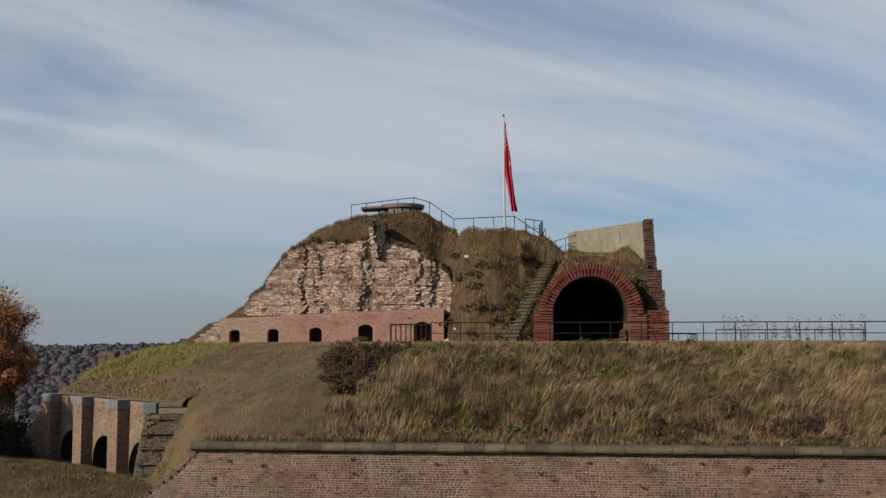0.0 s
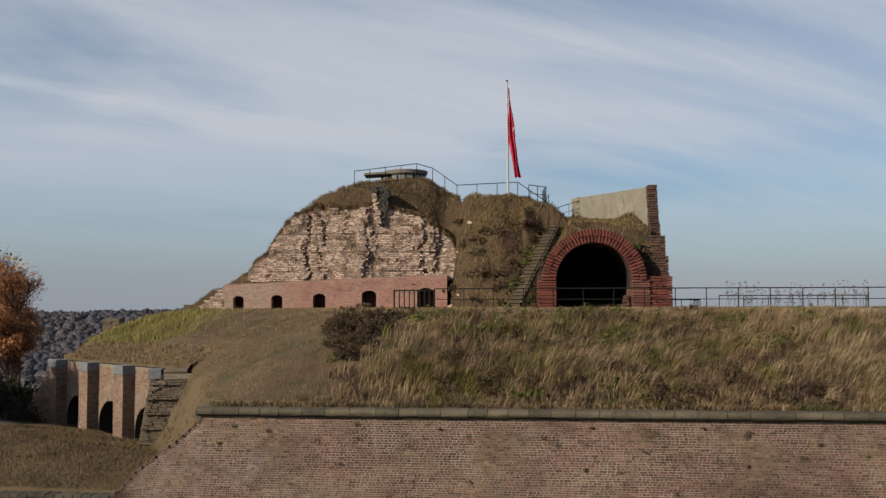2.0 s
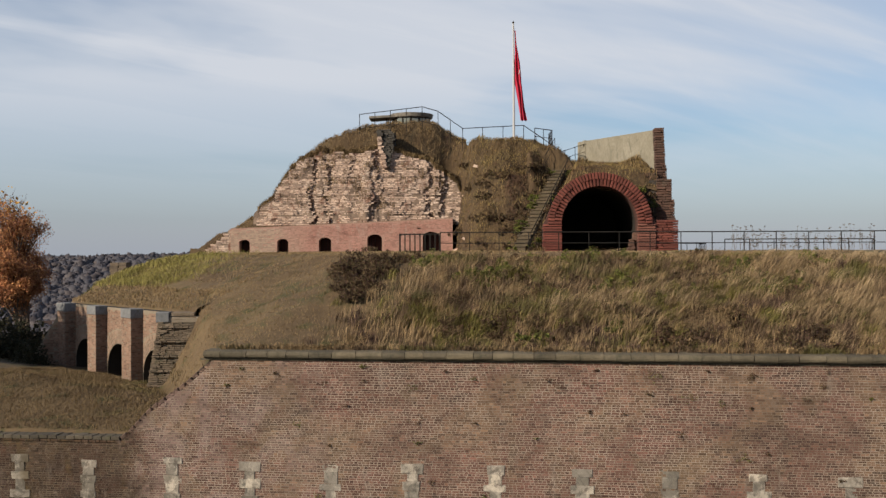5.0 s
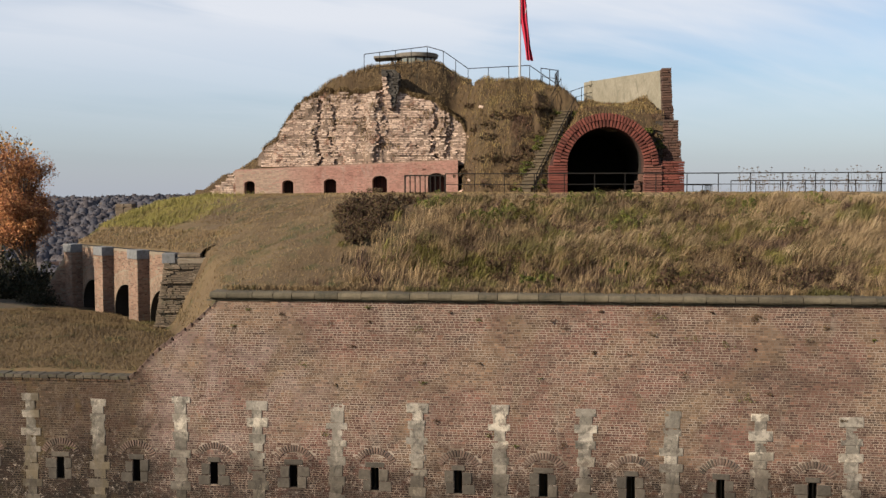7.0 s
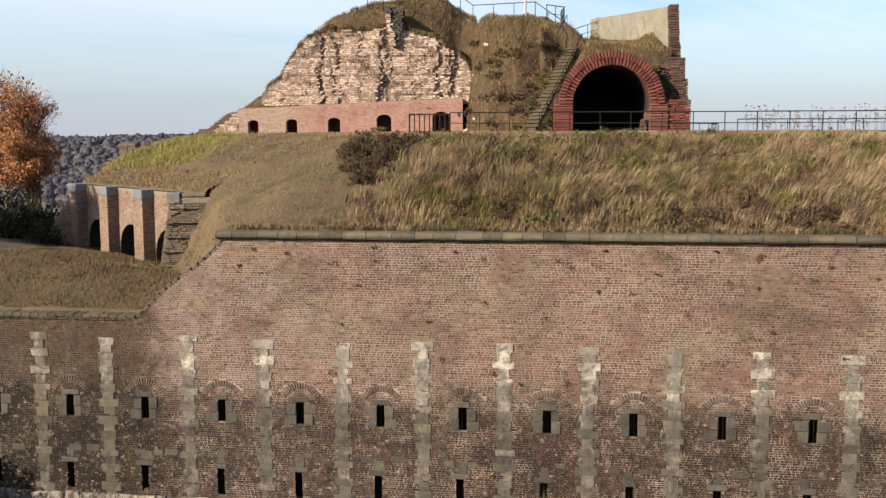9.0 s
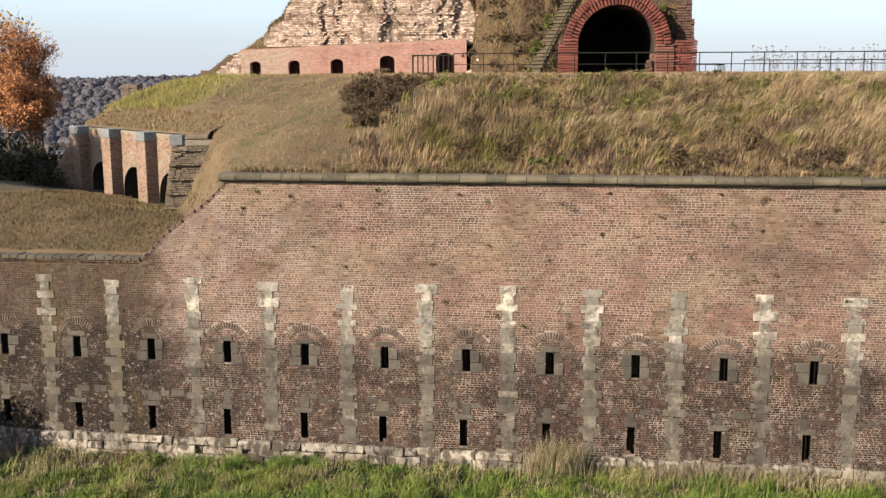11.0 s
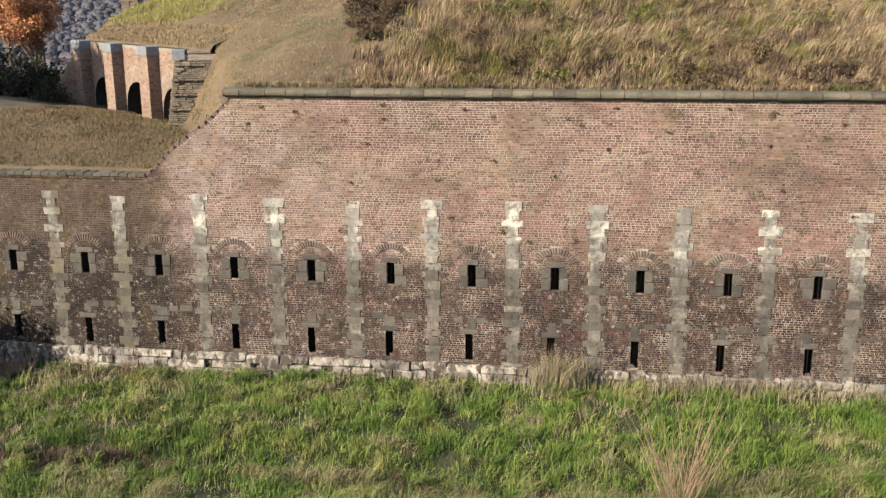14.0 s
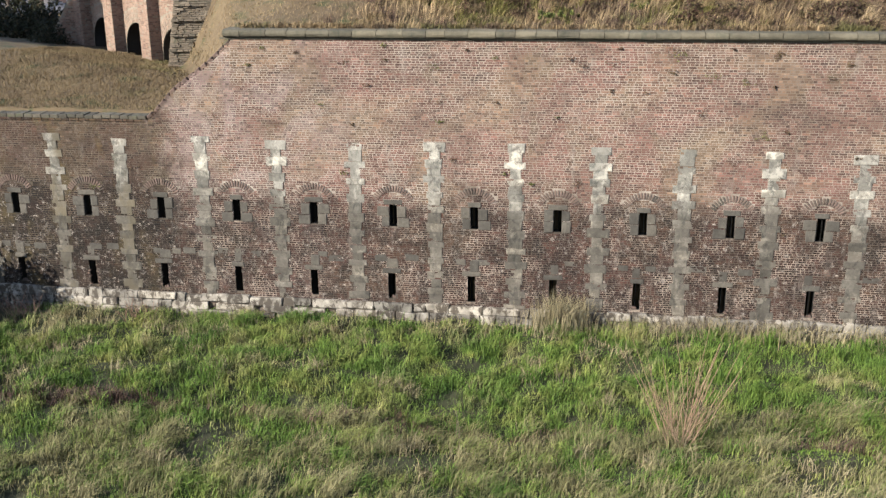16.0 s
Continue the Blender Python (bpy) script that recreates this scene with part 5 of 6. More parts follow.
def grass_mat(name, stops, patch=0.8, stain=None, stain_range=(0.5, 0.62), var=None):
    m = bpy.data.materials.new(name)
    m.use_nodes = True
    nt = m.node_tree
    bsdf = nt.nodes["Principled BSDF"]
    geo = nt.nodes.new("ShaderNodeNewGeometry")
    pos = geo.outputs["Position"]
    stops = [(p, tuple(GTONE * q for q in c)) for p, c in stops]
    col = ramp_node(nt, noise_node(nt, pos, patch, 5, 0.6, 0.4), stops)
    if stain:
        stain = tuple(GTONE * q for q in stain)
        col = mixed(nt, ranged(nt, noise_node(nt, pos, patch * 0.55, 5, 0.65, 0.6), *stain_range), col, stain)
    col = mixed(nt, 1.0, col, ramp_node(nt, geo.outputs["Random Per Island"], var or [(0.0, (0.45, 0.45, 0.45)), (0.5, (1, 1, 1)), (1.0, (1.7, 1.6, 1.4))]), "MULTIPLY")
    nt.links.new(col, bsdf.inputs["Base Color"])
    bsdf.inputs["Roughness"].default_value = 0.75
    bsdf.inputs["Specular IOR Level"].default_value = 0.2
    return m


M_STRAW = grass_mat("tall_straw", [(0.28, (0.08, 0.052, 0.040)), (0.42, (0.18, 0.125, 0.08)), (0.55, (0.40, 0.29, 0.16)), (0.64, (0.29, 0.20, 0.108)), (0.78, (0.11, 0.07, 0.055))], 0.9,
                    stain=(0.165, 0.148, 0.06), stain_range=(0.53, 0.62), var=[(0.0, (0.55, 0.55, 0.55)), (0.5, (1, 1, 1)), (1.0, (1.4, 1.35, 1.3))])
M_MOWN = grass_mat("mown_straw", [(0.3, (0.20, 0.128, 0.066)), (0.55, (0.34, 0.243, 0.128)), (0.8, (0.27, 0.188, 0.097))], 0.5, stain=(0.21, 0.165, 0.068), stain_range=(0.54, 0.70), var=[(0.0, (0.84, 0.84, 0.84)), (0.5, (1, 1, 1)), (1.0, (1.16, 1.15, 1.12))])
# browner, darker mown straw; the low bank's part shade is in this colour
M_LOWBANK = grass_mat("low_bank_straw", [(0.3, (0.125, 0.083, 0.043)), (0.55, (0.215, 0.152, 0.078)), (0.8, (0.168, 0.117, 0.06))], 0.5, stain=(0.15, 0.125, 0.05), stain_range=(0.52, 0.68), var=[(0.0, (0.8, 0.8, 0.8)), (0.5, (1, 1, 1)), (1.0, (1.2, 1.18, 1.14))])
# green crest grass, with the light it catches put into the colour
M_RIMGREEN = grass_mat("rim_green", [(0.3, (0.235, 0.215, 0.062)), (0.7, (0.41, 0.36, 0.115))], 0.5, var=[(0.0, (0.72, 0.72, 0.72)), (0.5, (1, 1, 1)), (1.0, (1.28, 1.26, 1.2))])
M_MOATGRASS = grass_mat("moat_grass", [(0.25, (0.045, 0.098, 0.016)), (0.48, (0.138, 0.21, 0.034)), (0.68, (0.30, 0.295, 0.09))], 0.75, stain=(0.34, 0.29, 0.155), stain_range=(0.53, 0.68), var=[(0.0, (0.62, 0.62, 0.62)), (0.5, (1, 1, 1)), (1.0, (1.4, 1.35, 1.25))])
M_MOUNDGRASS = grass_mat("mound_grass", [(0.28, (0.12, 0.075, 0.05)), (0.5, (0.27, 0.195, 0.095)), (0.72, (0.38, 0.30, 0.13))], 0.9, stain=(0.17, 0.10, 0.075), stain_range=(0.52, 0.64))


def scatter(n, s0, s1, t0, t1, seed):
    rng = np.random.default_rng(seed)
    S, T = rng.uniform(s0, s1, n), rng.uniform(t0, t1, n)
    return (S + K * T) / NORM, 31 + (T - K * S) / NORM, S, T, rng


def grow(name, n, area, seed, mat, label, hfun, width, lean, keep=None, wind=(0.3, 0.08)):
    X, Y, S, T, rng = scatter(n, *area, seed)
    Z = ground_z(X, Y)
    if keep is not None:
        k = keep(X, Y, Z, S, T, rng)
        X, Y, Z, S, T = X[k], Y[k], Z[k], S[k], T[k]
    H = hfun(X, Y, S, T) * rng.uniform(0.6, 1.25, len(X))
    ob = blades(name, X, Y, Z, H, width * rng.uniform(0.6, 1.4, len(X)), lean, mat, seed + 1, wind)
    return tagged(ob, label=label, category="grass", kind="stuff")


def gal_dv(x, y):
    return (x - G0[0]) * GN[0] + (y - G0[1]) * GN[1], (x - G0[0]) * GD[0] + (y - G0[1]) * GD[1]


def on_bank(X, Y, Z, S, T, rng):
    d, v = gal_dv(X, Y)
    tuft = fractal(X * 1.1, Y * 1.1, 90)
    edge = S + 3.8 + 1.6 * fractal(X * 0.5, Y * 0.5, 91) - 0.25 * T
    return (edge > rng.uniform(-1.4, 1.0, len(X))) & (tuft > rng.uniform(-1.1, 0.1, len(X))) & (T > 0.75)


def on_cone(X, Y, Z, S, T, rng):
    d, v = gal_dv(X, Y)
    edge = S + 3.2 + 1.6 * fractal(X * 0.5, Y * 0.5, 91) - 0.25 * T
    return (edge < 0.6) & ((d > 2.05) | (v < -0.2)) & (Z < 13.2) & (rake_dist(X, Y) > -1.1) & (T > 0.8)


grow("tall_grass", 60000, (-9, 15, 0.7, 11.8), 100, M_STRAW, "tall dry grass and weeds in uneven tufts on the bank",
     lambda X, Y, S, T: 0.05 + np.clip(0.25 + 0.34 * np.clip(0.5 + fractal(X * 0.9, Y * 0.9, 95) * 1.3, 0, 1) * smooth_step(T, 0.6, 2.2) - 0.55 * smooth_step(T, 8.4, 9.7), 0.0, 1.0), 0.015, 0.5, on_bank)
grow("mown_grass", 92000, (-24, 2, 0.8, 30), 110, M_MOWN, "short dry grass on the rounded bank",
     lambda X, Y, S, T: 0.065 + 0.06 * np.clip(fractal(X * 0.9, Y * 0.9, 96) + 0.3, 0, 1), 0.013, 0.9, on_cone)
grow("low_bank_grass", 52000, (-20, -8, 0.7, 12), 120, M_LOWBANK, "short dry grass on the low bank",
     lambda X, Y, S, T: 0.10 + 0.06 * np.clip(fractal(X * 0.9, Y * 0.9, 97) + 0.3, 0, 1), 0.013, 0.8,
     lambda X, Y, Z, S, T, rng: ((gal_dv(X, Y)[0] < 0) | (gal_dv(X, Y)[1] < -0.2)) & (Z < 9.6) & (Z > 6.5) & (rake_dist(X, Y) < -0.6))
grow("rim_grass", 80000, (-24, -5, 12, 27), 130, M_RIMGREEN, "green grass along the bank's crest, brightened for the light it catches",
     lambda X, Y, S, T: 0.20 + 0.14 * np.clip(fractal(X * 0.9, Y * 0.9, 98) + 0.3, 0, 1), 0.014, 0.6,
     lambda X, Y, Z, S, T, rng: (gal_dv(X, Y)[0] > 2.2) & (X < -11.8 - 0.12 * (Y - 44) + rng.normal(0, 0.9, len(X)) + 1.2 * fractal(X * 0.5, Y * 0.5, 86)) & (Y > 46.5) & (Y < 55) & (Z > 10.6) & (Z < 13.2))
def on_roof(X, Y, Z, S, T, rng):
    d, v = gal_dv(X, Y)
    k = (d > 0.4) & (d < 2.3) & (v > -0.3) & (v < 12.3)
    Z[k] = 10.74 + 0.36 * np.maximum(d[k] - 0.2, 0)
    return k


grow("roof_grass", 40000, (-22, -8, 8, 22), 135, M_MOWN, "short dry grass over the gallery", lambda X, Y, S, T: 0.14 + 0 * X, 0.022, 0.6, on_roof)
grow("moat_grass", 160000, (-16, 13.5, -13, 0.0), 140, M_MOATGRASS, "lush green moat grass mixed with dead straw",
     lambda X, Y, S, T: 0.06 + 0.30 * np.clip(0.30 + fractal(X * 1.3, Y * 1.3, 99) * 1.8, 0, 1), 0.017, 0.8,
     lambda X, Y, Z, S, T, rng: fractal(X * 1.5, Y * 1.5, 92) > rng.uniform(-0.75, 0.2, len(X)) + 0.15 * (Y < 24.3), wind=(0.2, -0.05))
grow("terrace_grass", 10000, (-11, 15, 9.6, 13.5), 150, M_STRAW, "uneven grass along the terrace edge",
     lambda X, Y, S, T: 0.03 + 0.07 * np.clip(fractal(X * 0.8, Y * 0.8, 93) + 0.2, 0, 1), 0.02, 0.6, None)


M_PALESTRAW = grass_mat("bleached_straw", [(0.3, (0.30, 0.21, 0.125)), (0.5, (0.46, 0.34, 0.20)), (0.7, (0.56, 0.44, 0.27))], 0.9, var=[(0.0, (0.55, 0.55, 0.55)), (0.5, (1, 1, 1)), (1.0, (1.3, 1.28, 1.25))])
M_OLIVE = grass_mat("olive_grass", [(0.3, (0.105, 0.098, 0.03)), (0.55, (0.225, 0.205, 0.058)), (0.75, (0.34, 0.295, 0.09))], 0.8, var=[(0.0, (0.5, 0.5, 0.5)), (0.5, (1, 1, 1)), (1.0, (1.4, 1.35, 1.25))])
M_WITHERED = grass_mat("withered_weeds", [(0.3, (0.07, 0.042, 0.034)), (0.55, (0.135, 0.085, 0.066)), (0.75, (0.22, 0.15, 0.12))], 0.8)


def bank_tussocks(name, mat, n, per, seed, where, label, size=(0.35, 0.85), sweep=(0.55, -0.3)):
    """Long tufts that spill over one another down the great bank, gathered in drifts."""
    rng = np.random.default_rng(seed)
    cs, ct = rng.uniform(-6.5, 15, n), rng.uniform(0.9, 10.3, n)
    edge = cs + 3.8 - 0.25 * ct + rng.normal(0, 0.8, n)
    k = (edge > 0) & where(cs, ct, rng)
    cs, ct = cs[k], ct[k]
    n = len(cs)
    big = rng.uniform(*size, n) * (0.55 + 0.45 * smooth_step(ct, 0.8, 2.5)) * (1 - 0.72 * smooth_step(ct, 8.3, 9.7))
    turn = np.repeat(fractal(cs * 0.35, ct * 0.35, seed) * 1.1, per)
    S, T = np.repeat(cs, per) + rng.normal(0, 0.10, n * per), np.repeat(ct, per) + rng.normal(0, 0.10, n * per)
    X, Y = (S + K * T) / NORM, 31 + (T - K * S) / NORM
    H = np.repeat(big, per) * rng.uniform(0.55, 1.15, n * per)
    c, q = np.cos(turn), np.sin(turn)
    tagged(blades(name, X, Y, ground_z(X, Y), H, 0.014 * rng.uniform(0.6, 1.4, n * per), 0.5, mat, seed + 1, (c * sweep[0] - q * sweep[1], q * sweep[0] + c * sweep[1])),
           label=label, category="grass", kind="stuff")


bank_tussocks("bank_tussocks", M_STRAW, 800, 52, 170, lambda a, b, r: a > -99, "long straw tussocks spilling down the bank")
bank_tussocks("bleached_tussocks", M_PALESTRAW, 1700, 46, 270, lambda a, b, r: fractal(a * 0.42, b * 0.55, 272, 3) + 0.03 * (a - 4) > r.uniform(-0.1, 0.5, len(a)), "bleached windswept straw tussocks on the bank", (0.4, 0.95), (0.8, -0.25))
bank_tussocks("olive_tussocks", M_OLIVE, 3000, 46, 280, lambda a, b, r: fractal(a * 0.5 + 40, b * 0.7, 282, 3) > r.uniform(-0.02, 0.35, len(a)), "yellow-green grass tussocks on the bank", (0.3, 0.7))
bank_tussocks("withered_tussocks", M_WITHERED, 2400, 46, 290, lambda a, b, r: fractal(a * 0.5 + 80, b * 0.7, 292, 3) - 0.07 * (b - 4) > r.uniform(-0.05, 0.45, len(a)), "dark withered weeds matted on the bank", (0.25, 0.6), (0.3, -0.1))


def cordon_tufts():
    rng = np.random.default_rng(180)
    S = np.repeat(rng.uniform(-7.8, 14.5, 260), 26) + rng.normal(0, 0.10, 260 * 26)
    T = rng.uniform(0.25, 0.7, len(S))
    X, Y = (S + K * T) / NORM, 31 + (T - K * S) / NORM
    tagged(blades("coping_grass", X, Y, np.full(len(S), CORDON_Z + 0.24), rng.uniform(0.08, 0.28, len(S)), 0.02 * rng.uniform(0.6, 1.3, len(S)), 0.7, M_STRAW, 181, (0.1, -0.5)),
           label="grass tufts hanging over the coping", category="grass", kind="stuff")


cordon_tufts()


def moat_tufts():
    rng = np.random.default_rng(190)
    n, per = 640, 60
    cs, ct = rng.uniform(-16, 13, n), rng.uniform(-7.6, -0.6, n)
    big = np.repeat(rng.uniform(0.22, 0.58, n), per)
    S, T = np.repeat(cs, per) + rng.normal(0, 0.14, n * per), np.repeat(ct, per) + rng.normal(0, 0.14, n * per)
    X, Y = (S + K * T) / NORM, 31 + (T - K * S) / NORM
    tagged(blades("moat_tufts", X, Y, ground_z(X, Y), big * rng.uniform(0.5, 1.2, n * per), 0.016 * rng.uniform(0.6, 1.4, n * per), 0.9, M_MOATGRASS, 191, (0.25, -0.15)),
           label="thick green tufts in the moat", category="grass", kind="stuff")


moat_tufts()


def build_mound_grass():
    rng = np.random.default_rng(160)
    n = 150000
    X, Y = rng.uniform(-15, 10.9, n), rng.uniform(49.62, 64, n)
    e = 0.08
    Z = mound_z(X, Y)
    sx, sy = (mound_z(X + e, Y) - Z) / e, (mound_z(X, Y + e) - Z) / e
    k = (Z > 13.1) & (np.hypot(sx, sy) < 9) & ~((X < 0.3) & (Z < crag_top(X) - 0.1) & (X > -11.2)) & (fractal(X * 1.4, Y * 1.4, 94) > rng.uniform(-1.2, 0.1, n))
    X, Y, Z = X[k], Y[k], Z[k]
    H = (0.12 + 0.22 * np.clip(fractal(X * 0.9, Y * 0.9, 88) + 0.3, 0, 1)) * rng.uniform(0.6, 1.2, len(X))
    cap = X < -0.6
    for name, k, mat, label in (("mound_grass", ~cap, M_MOUNDGRASS, "rough brown grass hanging over the mound"), ("cap_grass", cap, M_MOWN, "dry olive grass on top of the ruin")):
        m = int(k.sum())
        ob = blades(name, X[k], Y[k], Z[k], H[k], 0.017 * rng.uniform(0.6, 1.4, m), 0.6, mat, 161, (0.1, -0.3))
        tagged(ob, label=label, category="grass", kind="stuff")


build_mound_grass()


def build_brow_grass():
    """Turf curling over the broken brow of the ruin, and grass on its ledges."""
    rng = np.random.default_rng(171)
    n = 26000
    X = rng.uniform(-11.4, 0.7, n)
    back = rng.uniform(0, 1, n) ** 0.8
    Z = crag_top(X) + 0.03 - 0.25 * rng.uniform(0, 1, n) * np.clip(fractal(X * 2.1, X * 0, 12) + 0.5, 0, 1) * (back < 0.15)
    Y = crag_y(X, Z) - 0.06 + 1.6 * back
    m = 9000
    X2, Z2 = rng.uniform(-11.0, 0.6, m), rng.uniform(15.0, 19.2, m)
    keep = (Z2 < crag_top(X2) - 0.1) & (fractal(X2 * 1.1, Z2 * 2.2, 19) > 0.12 + 0.10 * (19 - Z2))
    X2, Z2 = X2[keep], Z2[keep]
    Y2 = crag_y(X2, Z2) - 0.08
    X, Y, Z = np.concatenate([X, X2]), np.concatenate([Y, Y2]), np.concatenate([Z, Z2])
    H = rng.uniform(0.10, 0.32, len(X))
    ob = blades("brow_grass", X, Y, Z, H, 0.018 * rng.uniform(0.6, 1.4, len(X)), 0.8, M_MOWN, 172, (0.1, -0.6))
    tagged(ob, label="dry grass hanging over the brow of the ruin", category="grass", kind="stuff")


build_brow_grass()

# ---- trees, shrubs, weeds ----


def leaf_cloud(centres, radii, per, size, seed, flat=0.7):
    """Small leaf quads gathered in clumps round the centres."""
    rng = np.random.default_rng(seed)
    C = np.repeat(np.asarray(centres, float), per, 0)
    R = np.repeat(np.asarray(radii, float), per)
    n = len(C)
    d = rng.normal(0, 1, (n, 3))
    d /= np.linalg.norm(d, axis=1)[:, None]
    P = C + d * (R * rng.uniform(0.25, 1.0, n) ** 0.6)[:, None] * (1, 1, flat)
    a = rng.normal(0, 1, (n, 3))
    a /= np.linalg.norm(a, axis=1)[:, None]
    b = np.cross(a, rng.normal(0, 1, (n, 3)))
    b /= np.linalg.norm(b, axis=1)[:, None]
    s = (size * rng.uniform(0.5, 1.3, n))[:, None]
    V = np.stack([P - a * s, P - b * s * 0.55, P + a * s, P + b * s * 0.55], 1)
    return V.reshape(-1, 3), np.arange(4 * n), np.arange(n) * 4


def branches(bm, p, d, length, r, depth, rng, tips, spread=0.6, up=0.25, split=3):
    q = p + d * length
    bm_tube(bm, p, q, r, 6 if depth > 1 else 4, r * 0.68)
    if depth == 0:
        tips.append(q)
        return
    for k in range(split):
        e = (d + Vector((rng.uniform(-1, 1), rng.uniform(-1, 1), rng.uniform(-0.5, 1))) * spread + Vector((0, 0, up))).normalized()
        f = rng.uniform(0.35, 1.0)
        branches(bm, p + d * length * f, e, length * rng.uniform(0.58, 0.82), r * 0.55, depth - 1, rng, tips, spread, up, split)
    tips.append(q)


def leaf_mat(name, stops):
    m = bpy.data.materials.new(name)
    m.use_nodes = True
    nt = m.node_tree
    bsdf = nt.nodes["Principled BSDF"]
    geo = nt.nodes.new("ShaderNodeNewGeometry")
    a = ramp_node(nt, geo.outputs["Random Per Island"], [(p, tuple(0.68 * q for q in c)) for p, c in stops])
    g = ramp_node(nt, noise_node(nt, geo.outputs["Position"], 0.6, 4), [(0.3, (0.6, 0.6, 0.6)), (0.7, (1.3, 1.25, 1.1))])
    nt.links.new(mixed(nt, 1.0, a, g, "MULTIPLY"), bsdf.inputs["Base Color"])
    bsdf.inputs["Roughness"].default_value = 0.7
    bsdf.inputs["Specular IOR Level"].default_value = 0.2
    return m


M_BARK = material("grey_bark", [(0.3, (0.16, 0.12, 0.095)), (0.7, (0.27, 0.21, 0.17))], big=2, fine=20, bump=0.6)
M_ORANGE = leaf_mat("autumn_leaf", [(0.0, (0.25, 0.10, 0.06)), (0.5, (0.46, 0.20, 0.098)), (1.0, (0.60, 0.32, 0.14))])
M_GOLD = leaf_mat("golden_leaf", [(0.0, (0.35, 0.15, 0.04)), (0.6, (0.58, 0.33, 0.08)), (1.0, (0.66, 0.45, 0.12))])
M_DARKLEAF = leaf_mat("dark_leaf", [(0.0, (0.015, 0.016, 0.01)), (0.6, (0.035, 0.04, 0.018)), (1.0, (0.07, 0.05, 0.025))])
M_BUSH = leaf_mat("bramble_leaf", [(0.0, (0.06, 0.03, 0.026)), (0.4, (0.11, 0.06, 0.042)), (0.7, (0.10, 0.09, 0.035)), (1.0, (0.22, 0.15, 0.09))])
M_GREENLEAF = leaf_mat("nettle_leaf", [(0.0, (0.05, 0.06, 0.015)), (0.6, (0.13, 0.15, 0.034)), (1.0, (0.25, 0.25, 0.065))])
# bluish leaf colour carries the haze over the valley
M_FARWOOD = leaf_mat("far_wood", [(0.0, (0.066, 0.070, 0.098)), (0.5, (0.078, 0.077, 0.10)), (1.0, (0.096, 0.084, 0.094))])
M_TWIG = material("rust_twig", [(0.3, (0.32, 0.17, 0.12)), (0.7, (0.5, 0.32, 0.24))], big=2, bump=0.2)
M_CANE = material("tan_cane", [(0.3, (0.33, 0.20, 0.125)), (0.7, (0.56, 0.38, 0.25))], big=2, bump=0.2)
M_DEAD = material("dead_stalk", [(0.3, (0.17, 0.125, 0.09)), (0.7, (0.32, 0.25, 0.18))], big=2, bump=0.2)


def tree(name, x, y, h, seed, mat, label, leaves=22, spread=0.6, leaf=0.13, bare=0.0, depth=4, clump=0.75):
    rng = random.Random(seed)
    z = float(ground_z(np.array([x]), np.array([y]))[0])
    t = empty(name, Matrix.Translation((x, y, z)), label=label, category="tree")
    bm = bmesh.new()
    tips = []
    branches(bm, Vector((0, 0, -0.3)), Vector((0.02, 0, 1)).normalized(), h * 0.36, h * 0.02, depth, rng, tips, spread, 0.22)
    part("trunk", bm, M_BARK, t)
    pts = [p for p in tips if p.z > h * 0.12 and rng.random() > bare * (p.z / h)]
    if leaves:
        V, L, S = leaf_cloud([tuple(p) for p in pts], [clump * rng.uniform(0.5, 1.2) for _ in pts], leaves, leaf, seed)
        c = fast_mesh("crown", V, L, S, mat)
        c.parent = t
    return t


tree("autumn_tree", -25.7, 60.5, 9.3, 41, M_ORANGE, "autumn tree with thinning orange and rust leaves", 58, bare=0.3, depth=5, spread=0.74, leaf=0.058, clump=0.55)
tree("autumn_tree", -27.2, 63.0, 9.4, 45, M_ORANGE, "autumn tree with thinning orange and rust leaves", 50, bare=0.25, depth=5, spread=0.65, leaf=0.065, clump=0.7)
tree("autumn_tree", -25.5, 59.0, 7.2, 47, M_ORANGE, "smaller unseen autumn tree added for shade, dense rust-red leaves", 60, bare=0.2, depth=5, spread=0.9, leaf=0.07, clump=0.65)
tree("autumn_tree", -30.8, 62.0, 8.6, 43, M_GOLD, "autumn tree with golden yellow leaves", 34, bare=0.3, depth=5, spread=0.8, leaf=0.065, clump=0.6)
tree("bare_tree", -27.3, 59.6, 10.4, 53, M_GOLD, "almost leafless tree with fine grey twigs", 1, bare=0.6, depth=6, spread=0.6)
tree("autumn_tree", -34.5, 66.0, 9.0, 59, M_GOLD, "autumn tree with golden brown leaves", 34, bare=0.2, depth=5, spread=0.8, leaf=0.07)


# unseen trees added on low western ground to shade hedge and gallery's far end
tree("autumn_tree", -29.0, 41.2, 8.0, 71, M_GOLD, "autumn tree with golden brown leaves", 60, bare=0.0, depth=5, spread=0.85, leaf=0.16, clump=1.0)
tree("autumn_tree", -34.5, 41.0, 11.0, 73, M_ORANGE, "unseen autumn tree added for shade, dense rust-red leaves", 26, bare=0.1, depth=5, spread=0.85, leaf=0.12, clump=0.8)
tree("autumn_tree", -38.5, 45.0, 13.0, 75, M_ORANGE, "unseen autumn tree added for shade, dense rust-red leaves", 26, bare=0.1, depth=5, spread=0.85, leaf=0.12, clump=0.8)


